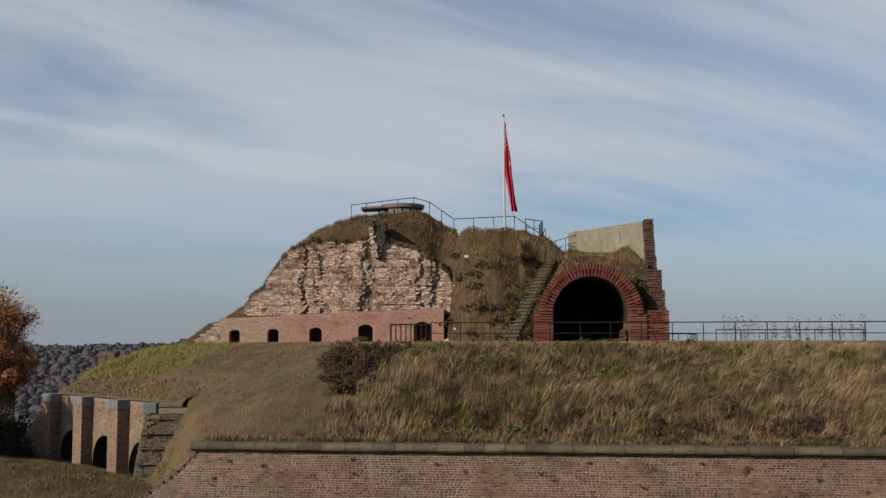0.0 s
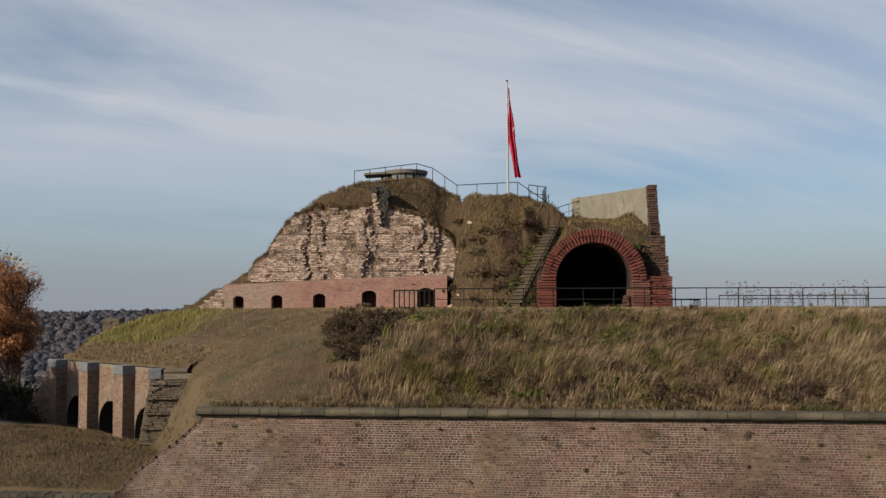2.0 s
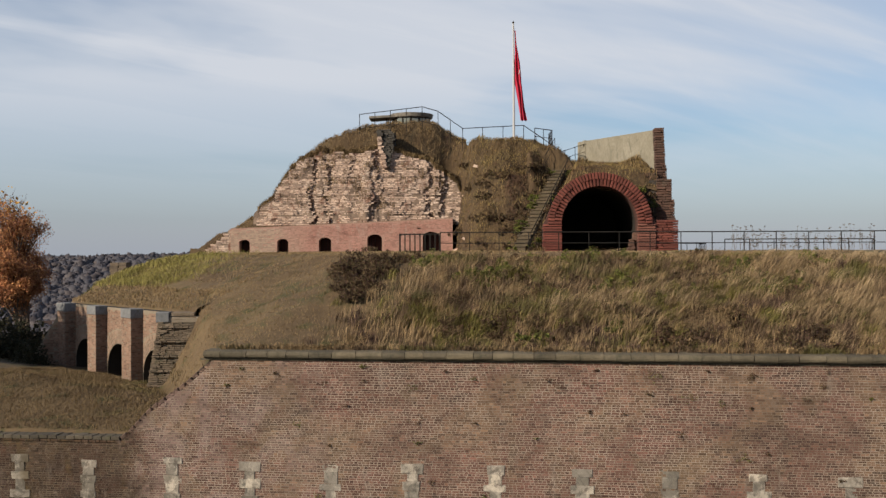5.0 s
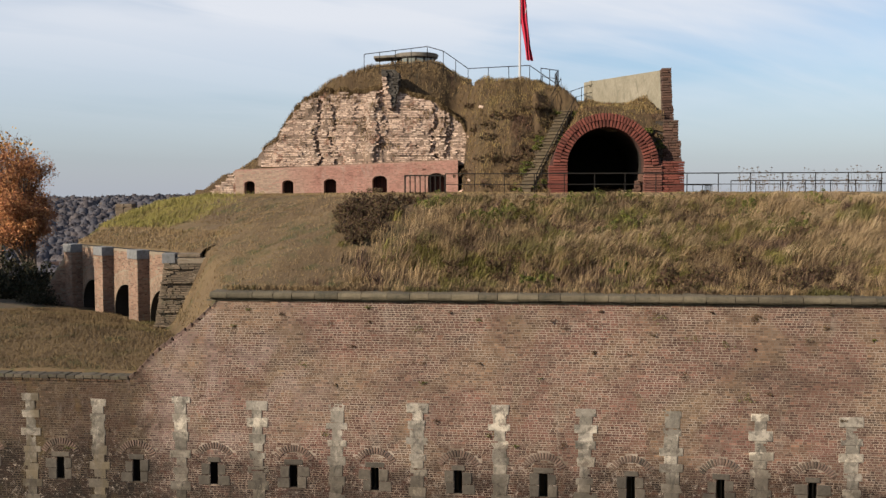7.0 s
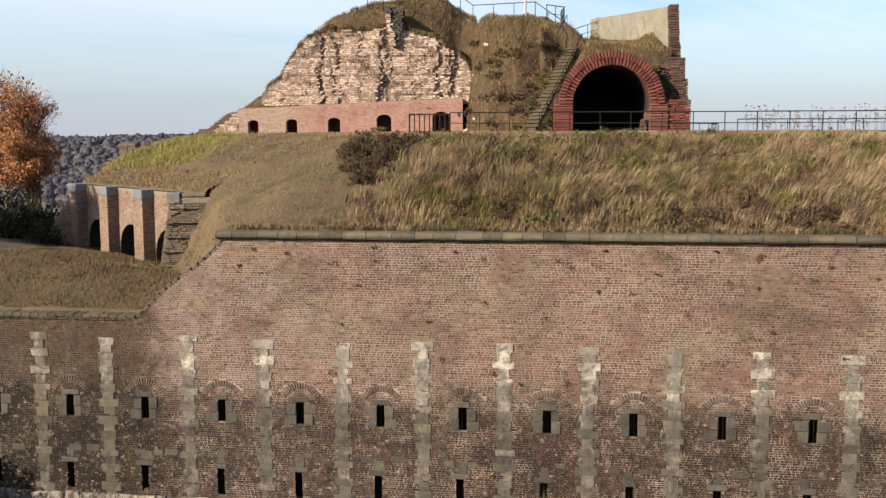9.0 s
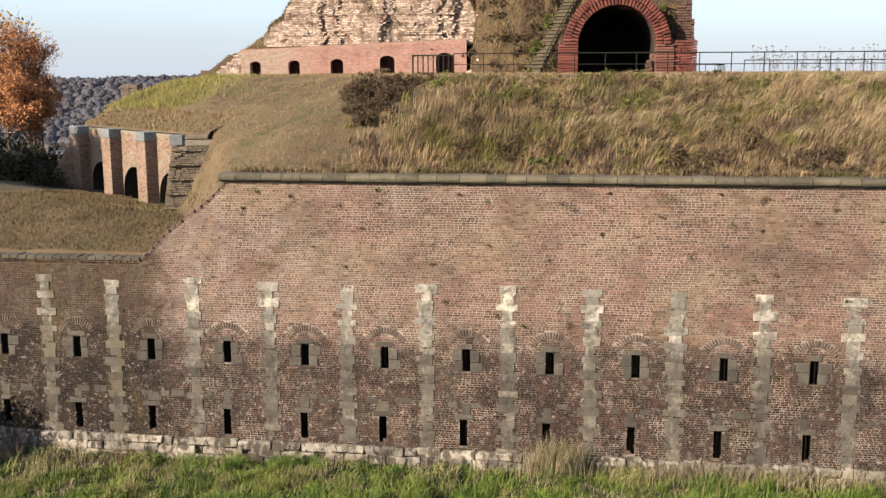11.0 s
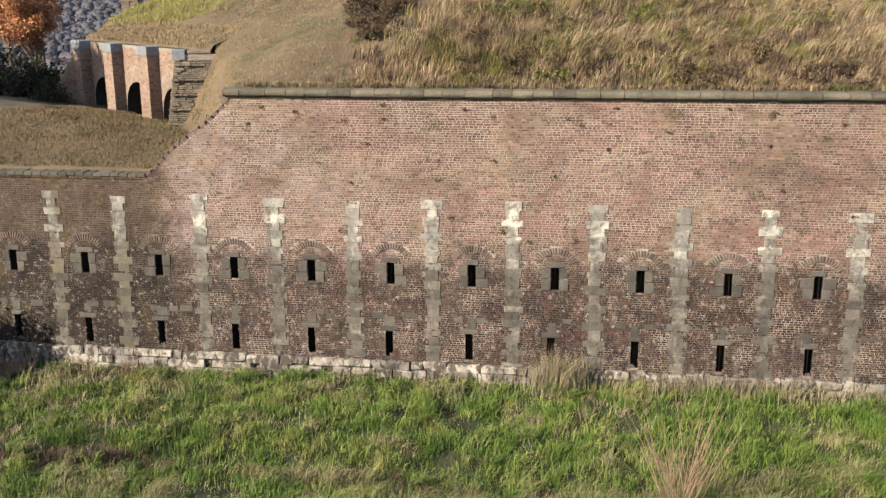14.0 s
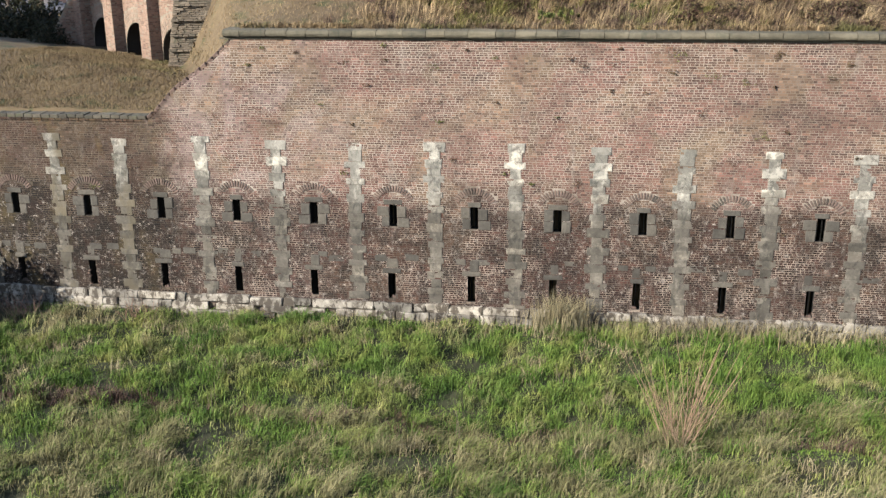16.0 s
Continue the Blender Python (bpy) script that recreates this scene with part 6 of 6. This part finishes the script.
def shrub(name, x, y, z, rx, ry, h, seed, mat, label, n=60, per=40, leaf=0.06, stems=14):
    rng = random.Random(seed)
    s = empty(name, Matrix.Translation((x, y, z)), label=label, category="shrub")
    pts, rad = [], []
    for k in range(n):
        a, q = rng.uniform(0, 2 * math.pi), math.sqrt(rng.random())
        top = h * (1 - 0.55 * q * q) * rng.uniform(0.55, 1.12)
        pts.append((rx * q * math.cos(a), ry * q * math.sin(a), top * rng.uniform(0.35, 1.0)))
        rad.append(h * rng.uniform(0.10, 0.22))
    V, L, S = leaf_cloud(pts, rad, per, leaf, seed, 0.9)
    c = fast_mesh("foliage", V, L, S, mat)
    c.parent = s
    for k in range(stems):
        p = Vector(pts[k % n])
        bm = bmesh.new()
        bm_tube(bm, (p.x * 0.3, p.y * 0.3, -0.2), p * 1.08, 0.012, 5, 0.005)
        part("stem", bm, M_DEAD, s)
    return s


def gz(x, y):
    return float(ground_z(np.array([x]), np.array([y]))[0])


for k, (x, y, rx, h) in enumerate(((-4.2, 40.9, 0.7, 0.6), (-3.4, 40.9, 0.9, 0.75), (-2.6, 40.7, 0.8, 0.65), (-3.9, 39.7, 0.8, 0.95), (-3.0, 39.7, 0.8, 0.9), (-4.1, 38.5, 0.7, 0.95), (-3.3, 38.5, 0.8, 0.95),
                                   (-2.6, 39.0, 0.6, 0.7), (-3.9, 37.3, 0.6, 0.85), (-3.2, 37.2, 0.6, 0.8), (-3.6, 36.3, 0.5, 0.65), (-1.6, 41.2, 0.9, 0.45))):
    tagged(shrub("bramble_bush", x, y, gz(x, y) - 0.12, rx, 0.6, h, 20 + k, M_BUSH, "straggling reddish brown bramble bush on the bank", 46, 64, 0.034, 22), group="brambles on the bank")
# the first thicket is out of view, added to shade the wall's foot
shrub("dark_hedge", -19.1, 30.9, 0.3, 2.2, 1.0, 3.7, 17, M_DARKLEAF, "unseen thicket beyond the moat's end, added to shade the wall", 130, 80, 0.09)
shrub("dark_hedge", -20.0, 47.5, 6.8, 0.9, 0.7, 2.5, 18, M_DARKLEAF, "dark ivy bush before the wing wall", 70, 60, 0.06)
shrub("dark_hedge", -22.2, 50.0, 7.4, 2.8, 1.6, 2.9, 7, M_DARKLEAF, "dark shaded hedge beside the gallery", 110, 60, 0.09)
shrub("dark_hedge", -26.0, 53.5, 7.2, 3.6, 2.0, 3.2, 8, M_DARKLEAF, "dark shaded hedge under the autumn trees", 110, 60, 0.10)
shrub("dark_hedge", -21.6, 50.2, 8.0, 0.9, 0.9, 1.6, 9, M_DARKLEAF, "dark ivy bush against the wing wall", 60, 50, 0.07)
# clumps of nettles and weeds on the great bank, countable, each a little different
for k, (x, t, r, h, m) in enumerate(((-1.6, 8.3, 0.5, 0.55, M_GREENLEAF), (0.3, 6.2, 0.6, 0.5, M_GREENLEAF), (1.2, 4.6, 0.5, 0.45, M_BUSH), (2.3, 1.6, 0.8, 0.4, M_GREENLEAF),
                                     (5.4, 8.9, 0.7, 0.7, M_GREENLEAF), (6.2, 7.9, 0.6, 0.55, M_BUSH), (7.9, 5.4, 0.8, 0.5, M_GREENLEAF), (9.0, 8.6, 0.7, 0.6, M_GREENLEAF),
                                     (10.2, 4.0, 0.6, 0.5, M_BUSH), (5.0, 2.4, 0.6, 0.4, M_GREENLEAF), (3.6, 5.4, 0.5, 0.5, M_BUSH), (7.4, 2.2, 0.5, 0.45, M_BUSH), (11.6, 6.6, 0.7, 0.55, M_GREENLEAF),
                                     (-0.4, 9.4, 0.9, 0.5, M_BUSH), (4.1, 9.7, 0.8, 0.5, M_BUSH), (8.4, 9.9, 0.7, 0.45, M_BUSH))):
    X, Y = (x + K * t) / NORM, 31 + (t - K * x) / NORM
    tagged(shrub("weed_clump", X, Y, gz(X, Y) - 0.05, r, r * 0.8, h, 300 + k, m,
                 "clump of green nettles in the dry grass" if m is M_GREENLEAF else "clump of withered brown weeds in the dry grass", 26, 34, 0.05, 8), group="weed clumps on the bank")
# brambles, nettles and withered weeds run together in drifts down the bank
rngb = random.Random(63)
DRIFTS = [(-1.2, 8.6, 1.6, 0), (0.6, 6.8, 1.3, 1), (1.8, 8.9, 1.5, 0), (2.6, 6.4, 1.1, 2), (4.4, 8.6, 1.5, 1), (5.6, 5.6, 1.5, 1), (5.0, 3.0, 1.5, 2), (1.4, 2.2, 1.6, 2),
          (7.0, 8.9, 1.3, 1), (8.2, 6.6, 0.9, 2), (8.8, 3.4, 1.4, 2), (10.2, 7.4, 1.2, 1), (11.8, 4.6, 1.2, 1), (12.2, 8.4, 1.2, 0), (3.2, 4.4, 1.0, 0), (-0.8, 3.6, 1.2, 2), (7.2, 1.6, 1.3, 2), (10.6, 1.6, 1.2, 2)]
for k in range(120):
    cx, ct, spread, sort = DRIFTS[k % len(DRIFTS)]
    x, t = cx + rngb.gauss(0, 0.55 * spread), min(max(ct + rngb.gauss(0, 0.42 * spread), 0.9), 9.5)
    X, Y = (x + K * t) / NORM, 31 + (t - K * x) / NORM
    m = (M_BUSH if rngb.random() < 0.5 else M_GREENLEAF, M_GREENLEAF if rngb.random() < 0.8 else M_BUSH, M_BUSH)[sort]
    r = rngb.uniform(0.3, 0.62)
    low = 1 - 0.45 * float(smooth_step(np.array(t), 8.6, 9.5))
    tagged(shrub("weed_clump", X, Y, gz(X, Y) - 0.05, r, r * 0.8, rngb.uniform(0.45, 0.8) * low, 400 + k, m,
                 "clump of yellow-green nettles in the dry grass" if m is M_GREENLEAF else "clump of withered brown weeds in the dry grass", 24, 38, 0.036, 6), group="weed clumps on the bank")
for k, (x, y, z, r) in enumerate(((-10.15, 40.6, 10.25, 0.4), (-9.8, 41.0, 10.45, 0.4), (-10.0, 40.3, 10.0, 0.3))):
    tagged(shrub("weed_clump", x, y, z, r, r * 0.8, 0.55, 580 + k, M_BUSH, "withered weeds at the end of the gallery", 26, 44, 0.034, 6), group="weed clumps at the gallery")
# scrub on the flank of the mound
for k, (x, y, r, h, m) in enumerate(((0.5, 56.4, 0.7, 0.6, M_BUSH), (1.6, 54.2, 0.7, 0.55, M_BUSH), (3.0, 53.2, 0.7, 0.6, M_BUSH), (4.4, 55.6, 0.6, 0.5, M_BUSH), (2.2, 56.0, 0.6, 0.45, M_BUSH),
                                     (0.9, 58.2, 0.6, 0.5, M_BUSH), (5.2, 52.0, 0.45, 0.5, M_BUSH))):
    zz = float(mound_z(np.array([x]), np.array([y]))[0])
    tagged(shrub("mound_scrub", x, y, max(zz, 13.1) - 0.1, r, r, h, 340 + k, m, "low scrub clinging to the steep mound", 40, 60, 0.034, 6), group="scrub on the mound")


# growth creeping over the stair and the haunch of the arch
rngs = random.Random(37)
for k in range(22):
    u, side = rngs.random(), rngs.choice((-1, 1))
    p = STAIR_A + (STAIR_B - STAIR_A) * u + np.array((side * rngs.uniform(0.42, 0.8), 0, 0.0))
    m = M_GREENLEAF if rngs.random() < 0.55 else M_BUSH
    tagged(shrub("stair_scrub", p[0], p[1], p[2] - 0.12, 0.3, 0.3, rngs.uniform(0.3, 0.55), 520 + k, m, "low green and brown growth beside the stair", 18, 40, 0.034, 4), group="growth beside the stair")
for k, (x, y, z, r) in enumerate(((9.25, 49.75, 16.05, 0.45), (9.7, 49.7, 15.75, 0.4), (9.95, 49.7, 15.3, 0.32), (10.1, 49.75, 14.85, 0.25))):
    tagged(shrub("arch_scrub", x, y, z - 0.1, r, 0.3, 0.5, 560 + k, M_BUSH if k % 2 else M_GREENLEAF, "scrub hanging over the haunch of the arch", 26, 46, 0.034, 5), group="scrub on the arch")


rngm = random.Random(29)
for k in range(22):
    x, y = rngm.uniform(-0.6, 5.2), rngm.uniform(52.6, 56.6)
    zz = float(mound_z(np.array([x]), np.array([y]))[0])
    if zz > 13.2:
        r = rngm.uniform(0.3, 0.75)
        tagged(shrub("mound_scrub", x, y, zz - 0.08, r, r, rngm.uniform(0.25, 0.5), 440 + k, M_BUSH, "low scrub clinging to the steep mound", 24, 46, 0.032, 5), group="scrub on the mound")


def stalks(name, label, cx, cy, z, n, spread, h, seed, mat, r=0.008, heads=0.0, lean=0.35, head_mat=None, up=1.0):
    """A sheaf of thin stalks, each with a few side twigs; heads: size of dry flower heads."""
    rng = random.Random(seed)
    s = empty(name, Matrix.Translation((cx, cy, z)), label=label, category="plant")
    ends = []
    for k in range(n):
        p = Vector((rng.uniform(-spread, spread), rng.uniform(-spread, spread) * 0.5, -0.1))
        d = Vector((rng.uniform(-lean, lean), rng.uniform(-lean, lean), up)).normalized()
        L = h * rng.uniform(0.55, 1.1)
        q = p + d * L * 0.6
        e = q + (d + Vector((rng.uniform(-0.2, 0.2), rng.uniform(-0.2, 0.2), 0))).normalized() * L * 0.4
        bm = bmesh.new()
        bm_tube(bm, p, q, r, 5, r * 0.8)
        bm_tube(bm, q, e, r * 0.8, 5, r * 0.35)
        ends.append(e)
        for b in range(rng.randint(1, 3)):
            f = p.lerp(q, rng.uniform(0.5, 1.0))
            g = f + (d + Vector((rng.uniform(-0.9, 0.9), rng.uniform(-0.9, 0.9), 0.2))).normalized() * L * rng.uniform(0.12, 0.3)
            bm_tube(bm, f, g, r * 0.5, 4, r * 0.25)
            ends.append(g)
        part("stalk", bm, mat, s)
    if heads:
        V, Lp, S = leaf_cloud([tuple(e) for e in ends], [heads] * len(ends), 9, heads * 0.55, seed, 0.4)
        c = fast_mesh("seed_head", V, Lp, S, head_mat or mat)
        c["kind"] = "stuff"
        c.parent = s
    return s


rngw = random.Random(77)
for k in range(16):
    x = 12.6 + 6.4 * (k + rngw.uniform(-0.3, 0.3)) / 16 + (0.3 if k > 9 else 0)
    tagged(stalks("dry_umbel", "tall dry umbel weeds standing against the sky", x, 45.0 + rngw.uniform(-0.5, 0.4), TERRACE - 0.1, 4, 0.25, 1.25, 500 + k, M_DEAD, 0.007, 0.055, 0.22), group="dry umbels on the terrace")
for k in range(7):
    x = -11.4 + 0.45 * k
    tagged(stalks("dry_weed", "bare dry weeds on the ruin's shoulder", x, 58.9, 14.4 + max(0, 0.5 * (x + 11.4)), 4, 0.2, 1.0, 540 + k, M_DEAD, 0.012, 0.0, 0.35), group="dry weeds on the ruin")
stalks("dead_shrub", "leafless shrub of rust-brown canes in the moat", 5.07, 22.3, 0.35, 44, 0.26, 3.3, 600, M_CANE, 0.0095, 0, 0.5)
stalks("twig_shrub", "red-stemmed bare shrub at the wall's foot", -15.6, 31.9, 0.2, 26, 0.5, 1.2, 601, M_TWIG, 0.010, 0, 0.7)
stalks("twig_shrub", "small red-stemmed bare shrub at the wall's foot", -11.5, 31.7, 0.3, 26, 0.5, 0.9, 602, M_TWIG, 0.008, 0, 0.5)
stalks("twig_shrub", "sparse bare shrub at the wall's foot", 6.6, 29.4, 0.4, 30, 0.9, 1.5, 603, M_DEAD, 0.008, 0, 0.4)
stalks("twig_shrub", "sparse bare shrub at the wall's foot", 9.6, 29.0, 0.4, 26, 1.1, 1.2, 604, M_DEAD, 0.008, 0, 0.4)
for k, (x, y, h) in enumerate(((-3.4, 24.6, 1.0), (-7.2, 25.0, 0.8), (2.4, 26.0, 0.9), (3.6, 24.2, 0.9), (7.6, 23.4, 0.8), (-0.6, 23.0, 0.9))):
    tagged(stalks("dry_stalk", "single dry stalks standing in the moat grass", x, y, 0.4, 3, 0.2, h, 620 + k, M_DEAD, 0.008, 0, 0.25), group="dry stalks in the moat")


def straw_at(name, label, cx, cy, rx, ry, n, h, seed, mat):
    rng = np.random.default_rng(seed)
    X, Y = rng.normal(cx, rx, n), rng.normal(cy, ry, n)
    s, t = wall_st(X, Y)
    k = t < -0.12
    X, Y = X[k], Y[k]
    H = h * rng.uniform(0.5, 1.2, len(X))
    return tagged(blades(name, X, Y, ground_z(X, Y), H, 0.016 * rng.uniform(0.6, 1.3, len(X)), 0.45, mat, seed, (0.1, 0.0)), label=label, category="grass", kind="stuff")


M_DEADGRASS = grass_mat("dead_grass", [(0.3, (0.23, 0.185, 0.105)), (0.7, (0.37, 0.31, 0.185))], 0.8, var=[(0.0, (0.65, 0.65, 0.65)), (0.5, (1, 1, 1)), (1.0, (1.35, 1.32, 1.25))])
straw_at("reed_clump", "tall clump of bleached straw at the wall's foot", 2.75, 30.0, 0.45, 0.25, 900, 1.25, 700, M_DEADGRASS)


def foot_strip():
    X, Y, S, T, rng = scatter(16000, -18, 15, -1.6, -0.1, 710)
    k = (T > -0.25 - 1.3 * rng.random(len(T)) ** 2 * (0.35 + 0.65 * smooth_step(S, 2, 6))) & (fractal(X * 0.9, Y * 0.9, 87) > rng.uniform(-0.9, 0.25, len(X)) - 0.5 * smooth_step(S, 2, 6))
    X, Y, S = X[k], Y[k], S[k]
    H = (0.22 + 0.30 * smooth_step(S, 2, 7)) * rng.uniform(0.5, 1.3, len(X))
    tagged(blades("foot_straw", X, Y, ground_z(X, Y), H, 0.016 * rng.uniform(0.6, 1.3, len(X)), 0.5, M_DEADGRASS, 711, (0.1, 0)),
           label="dead straw along the foot of the wall", category="grass", kind="stuff")


foot_strip()


def tussocks():
    """Coarse straw tussocks scattered through the moat."""
    rng = np.random.default_rng(720)
    n, per = 1000, 56
    cs, ct = rng.uniform(-16, 13, n), -12.8 + 12.0 * rng.random(n) ** 1.6
    k = (ct > -1.8) | (fractal(cs * 0.7, ct * 0.9, 723) > 0.22)
    cs, ct = cs[k], ct[k]
    n = len(cs)
    S, T = np.repeat(cs, per) + rng.normal(0, 0.16, n * per), np.repeat(ct, per) + rng.normal(0, 0.16, n * per)
    big = np.repeat(rng.uniform(0.15, 0.48, n), per)
    k = T < -0.2
    S, T, big = S[k], T[k], big[k]
    X, Y = (S + K * T) / NORM, 31 + (T - K * S) / NORM
    tagged(blades("straw_tussocks", X, Y, ground_z(X, Y), big * rng.uniform(0.5, 1.2, len(X)), 0.018 * rng.uniform(0.6, 1.4, len(X)), 0.9, M_DEADGRASS, 721, (0.2, -0.1)),
           label="coarse bleached tussocks in the moat grass", category="grass", kind="stuff")


tussocks()


def withered_strip():
    """Dead brown growth along the dip that runs through the moat."""
    rng = np.random.default_rng(730)
    n, per = 420, 40
    cs = rng.uniform(-16, 12.5, n)
    ct = -7.1 + rng.normal(0, 0.32, n) + 0.7 * fractal(cs * 0.25, cs * 0, 731)
    k = fractal(cs * 0.6, ct * 0.6, 732) > -0.12
    cs, ct = cs[k], ct[k]
    n = len(cs)
    S, T = np.repeat(cs, per) + rng.normal(0, 0.15, n * per), np.repeat(ct, per) + rng.normal(0, 0.12, n * per)
    X, Y = (S + K * T) / NORM, 31 + (T - K * S) / NORM
    tagged(blades("withered_strip", X, Y, ground_z(X, Y), np.repeat(rng.uniform(0.15, 0.42, n), per) * rng.uniform(0.5, 1.2, n * per), 0.015 * rng.uniform(0.6, 1.4, n * per), 0.8, M_WITHERED, 733, (0.15, -0.05)),
           label="dead brown weeds along the dip in the moat", category="grass", kind="stuff")


withered_strip()


M_RANK = grass_mat("rank_grass", [(0.3, (0.14, 0.135, 0.055)), (0.5, (0.22, 0.20, 0.09)), (0.72, (0.33, 0.28, 0.15))], 0.7, var=[(0.0, (0.6, 0.6, 0.6)), (0.5, (1, 1, 1)), (1.0, (1.35, 1.32, 1.25))])


def rank_grass():
    """Rank, grey-green and bleached grass on the near side of the dip, lying over in heaps."""
    rng = np.random.default_rng(740)
    for name, mat, n, per, size, label in (("rank_straw", M_RANK, 950, 64, (0.22, 0.55), "rank bleached grass lying over in heaps"),
                                           ("rank_green", M_MOATGRASS, 420, 64, (0.2, 0.45), "rank green grass among bleached heaps")):
        x, y = rng.uniform(-12.5, 12.5, n), rng.uniform(18.6, 24.5, n)
        k = (y < 24.2 + 0.5 * fractal(x * 0.5, y * 0.5, 741)) & (fractal(x * 0.75, y * 0.75, 742) > -0.14)
        x, y = x[k], y[k]
        n = len(x)
        X, Y = np.repeat(x, per) + rng.normal(0, 0.17, n * per), np.repeat(y, per) + rng.normal(0, 0.15, n * per)
        turn = np.repeat(rng.normal(0, 0.8, n), per)
        tagged(blades(name, X, Y, ground_z(X, Y), np.repeat(rng.uniform(*size, n), per) * rng.uniform(0.5, 1.2, n * per), 0.014 * rng.uniform(0.6, 1.4, n * per), 0.7, mat, 743, (0.7 * np.cos(turn), 0.7 * np.sin(turn))),
               label=label, category="grass", kind="stuff")


rank_grass()


# ---- far country ----
def build_woods():
    """Rounded, uneven crowns crowding the valley and its far side."""
    rng = np.random.default_rng(800)
    n = 5200
    az, r = rng.uniform(-0.47, -0.25, n), 170 + 1230 * rng.random(n) ** 0.7
    X, Y = r * np.tan(az), r
    Z = ground_z(X, Y)
    nu, nv = 7, 4
    th, ph = np.meshgrid(np.linspace(0, 2 * np.pi, nu, endpoint=False), np.linspace(0.0, np.pi / 2 - 0.12, nv), indexing="ij")
    unit = np.stack([np.cos(th) * np.cos(ph), np.sin(th) * np.cos(ph), np.sin(ph)], -1).reshape(-1, 3)
    i, j = np.meshgrid(np.arange(nu), np.arange(nv - 1), indexing="ij")
    quad = np.stack([i * nv + j, (i + 1) % nu * nv + j, (i + 1) % nu * nv + j + 1, i * nv + j + 1], -1).reshape(-1, 4)
    h = rng.uniform(5, 11, n) * (0.7 + 0.3 * r / 700)
    bump = 1 + rng.normal(0, 0.22, (n, len(unit), 1))
    V = unit[None] * bump * np.stack([h * 0.46, h * 0.46, h * rng.uniform(0.25, 0.5, n)], 1)[:, None] + np.stack([X, Y, Z + h * 0.55], 1)[:, None]
    F = (np.arange(n)[:, None, None] * len(unit) + quad[None]).reshape(-1)
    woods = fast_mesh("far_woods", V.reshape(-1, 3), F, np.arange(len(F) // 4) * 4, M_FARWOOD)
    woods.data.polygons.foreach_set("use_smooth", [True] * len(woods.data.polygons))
    tagged(woods, label="grey-brown autumn woods across the valley, tinted bluish for haze", category="woods", kind="stuff")


build_woods()


def house(x, y, w, d, h, rot, seed):
    z = float(ground_z(np.array([x]), np.array([y]))[0])
    t = empty("house", Matrix.Translation((x, y, z)) @ pose(0, 0, 0, 0, 0, rot), label="small pale house far off in the valley", category="house", group="houses in the valley")
    bm = bmesh.new()
    bm_box(bm, (w, d, h), Matrix.Translation((0, 0, h / 2)))
    part("wall", bm, M_HOUSE, t)
    bm = bmesh.new()
    vs = [bm.verts.new(p) for p in ((-w / 2 - .4, -d / 2 - .4, h), (w / 2 + .4, -d / 2 - .4, h), (w / 2 + .4, d / 2 + .4, h), (-w / 2 - .4, d / 2 + .4, h), (-w / 2 - .4, 0, h + d * 0.5), (w / 2 + .4, 0, h + d * 0.5))]
    for f in ((0, 1, 5, 4), (2, 3, 4, 5), (0, 4, 3), (1, 2, 5), (3, 2, 1, 0)):
        bm.faces.new([vs[k] for k in f])
    part("roof", bm, M_ROOF, t)
    for k in (-1, 0, 1):
        bm = bmesh.new()
        bm_box(bm, (1.1, 0.1, 1.4), Matrix.Translation((k * w * 0.3, -d / 2 - 0.03, h * 0.6)))
        part("window", bm, M_GLASS, t)


M_HOUSE = material("far_plaster", [(0.3, (0.45, 0.43, 0.40)), (0.7, (0.6, 0.58, 0.55))], big=0.2, bump=0)
M_ROOF = material("far_roof", [(0.3, (0.12, 0.08, 0.07)), (0.7, (0.18, 0.11, 0.09))], big=0.2, bump=0)
for k in range(4):
    r = 430 + 45 * k
    az = -0.40 + 0.016 * ((k * 5) % 9)
    house(r * math.tan(az), r, 10 + k % 3, 8, 5 + k % 2, 20 * k, k)


def wall_tufts():
    """Small withered plants rooted in the scarp's joints."""
    rng = random.Random(91)
    spots = [(-7.3, 8.9), (-5.6, 9.3), (-4.1, 9.0), (-5.0, 7.7), (-6.5, 6.9), (-2.7, 9.1), (0.6, 9.2), (3.2, 9.0), (4.3, 9.5), (2.5, 7.4), (5.1, 8.2), (7.0, 7.6), (8.0, 8.5), (9.3, 7.1),
             (10.6, 8.7), (1.0, 5.6), (9.6, 3.9), (-11.4, 5.4), (-13.0, 4.8), (-8.7, 7.2), (-3.3, 8.3), (6.2, 9.3), (10.9, 9.1), (-1.2, 7.9)]
    spots += [(rng.uniform(-8.4, 12.5), CORDON_Z - 0.2 - 4.6 * rng.random() ** 2.2) for _ in range(26)]
    for k, (s, z) in enumerate(spots):
        p = WALL @ Vector((s + rng.uniform(-0.1, 0.1), -0.02, z))
        t = empty("wall_plant", Matrix.Translation(p), label="small withered plant rooted in the brick wall", category="plant", group="plants on the scarp")
        q = rng.choice((0.6, 1.0, 1.0, 1.7, 2.3))
        pts = [(rng.gauss(0, 0.06 * q), -0.03 + rng.uniform(-0.03, 0.02), rng.gauss(-0.02, 0.035 * q)) for _ in range(9)]
        V, L, S = leaf_cloud(pts, [0.035 * q] * 9, 12, 0.017, 900 + k)
        c = fast_mesh("foliage", V, L, S, M_GREENLEAF if k % 3 == 0 else M_BUSH)
        c.parent = t


wall_tufts()
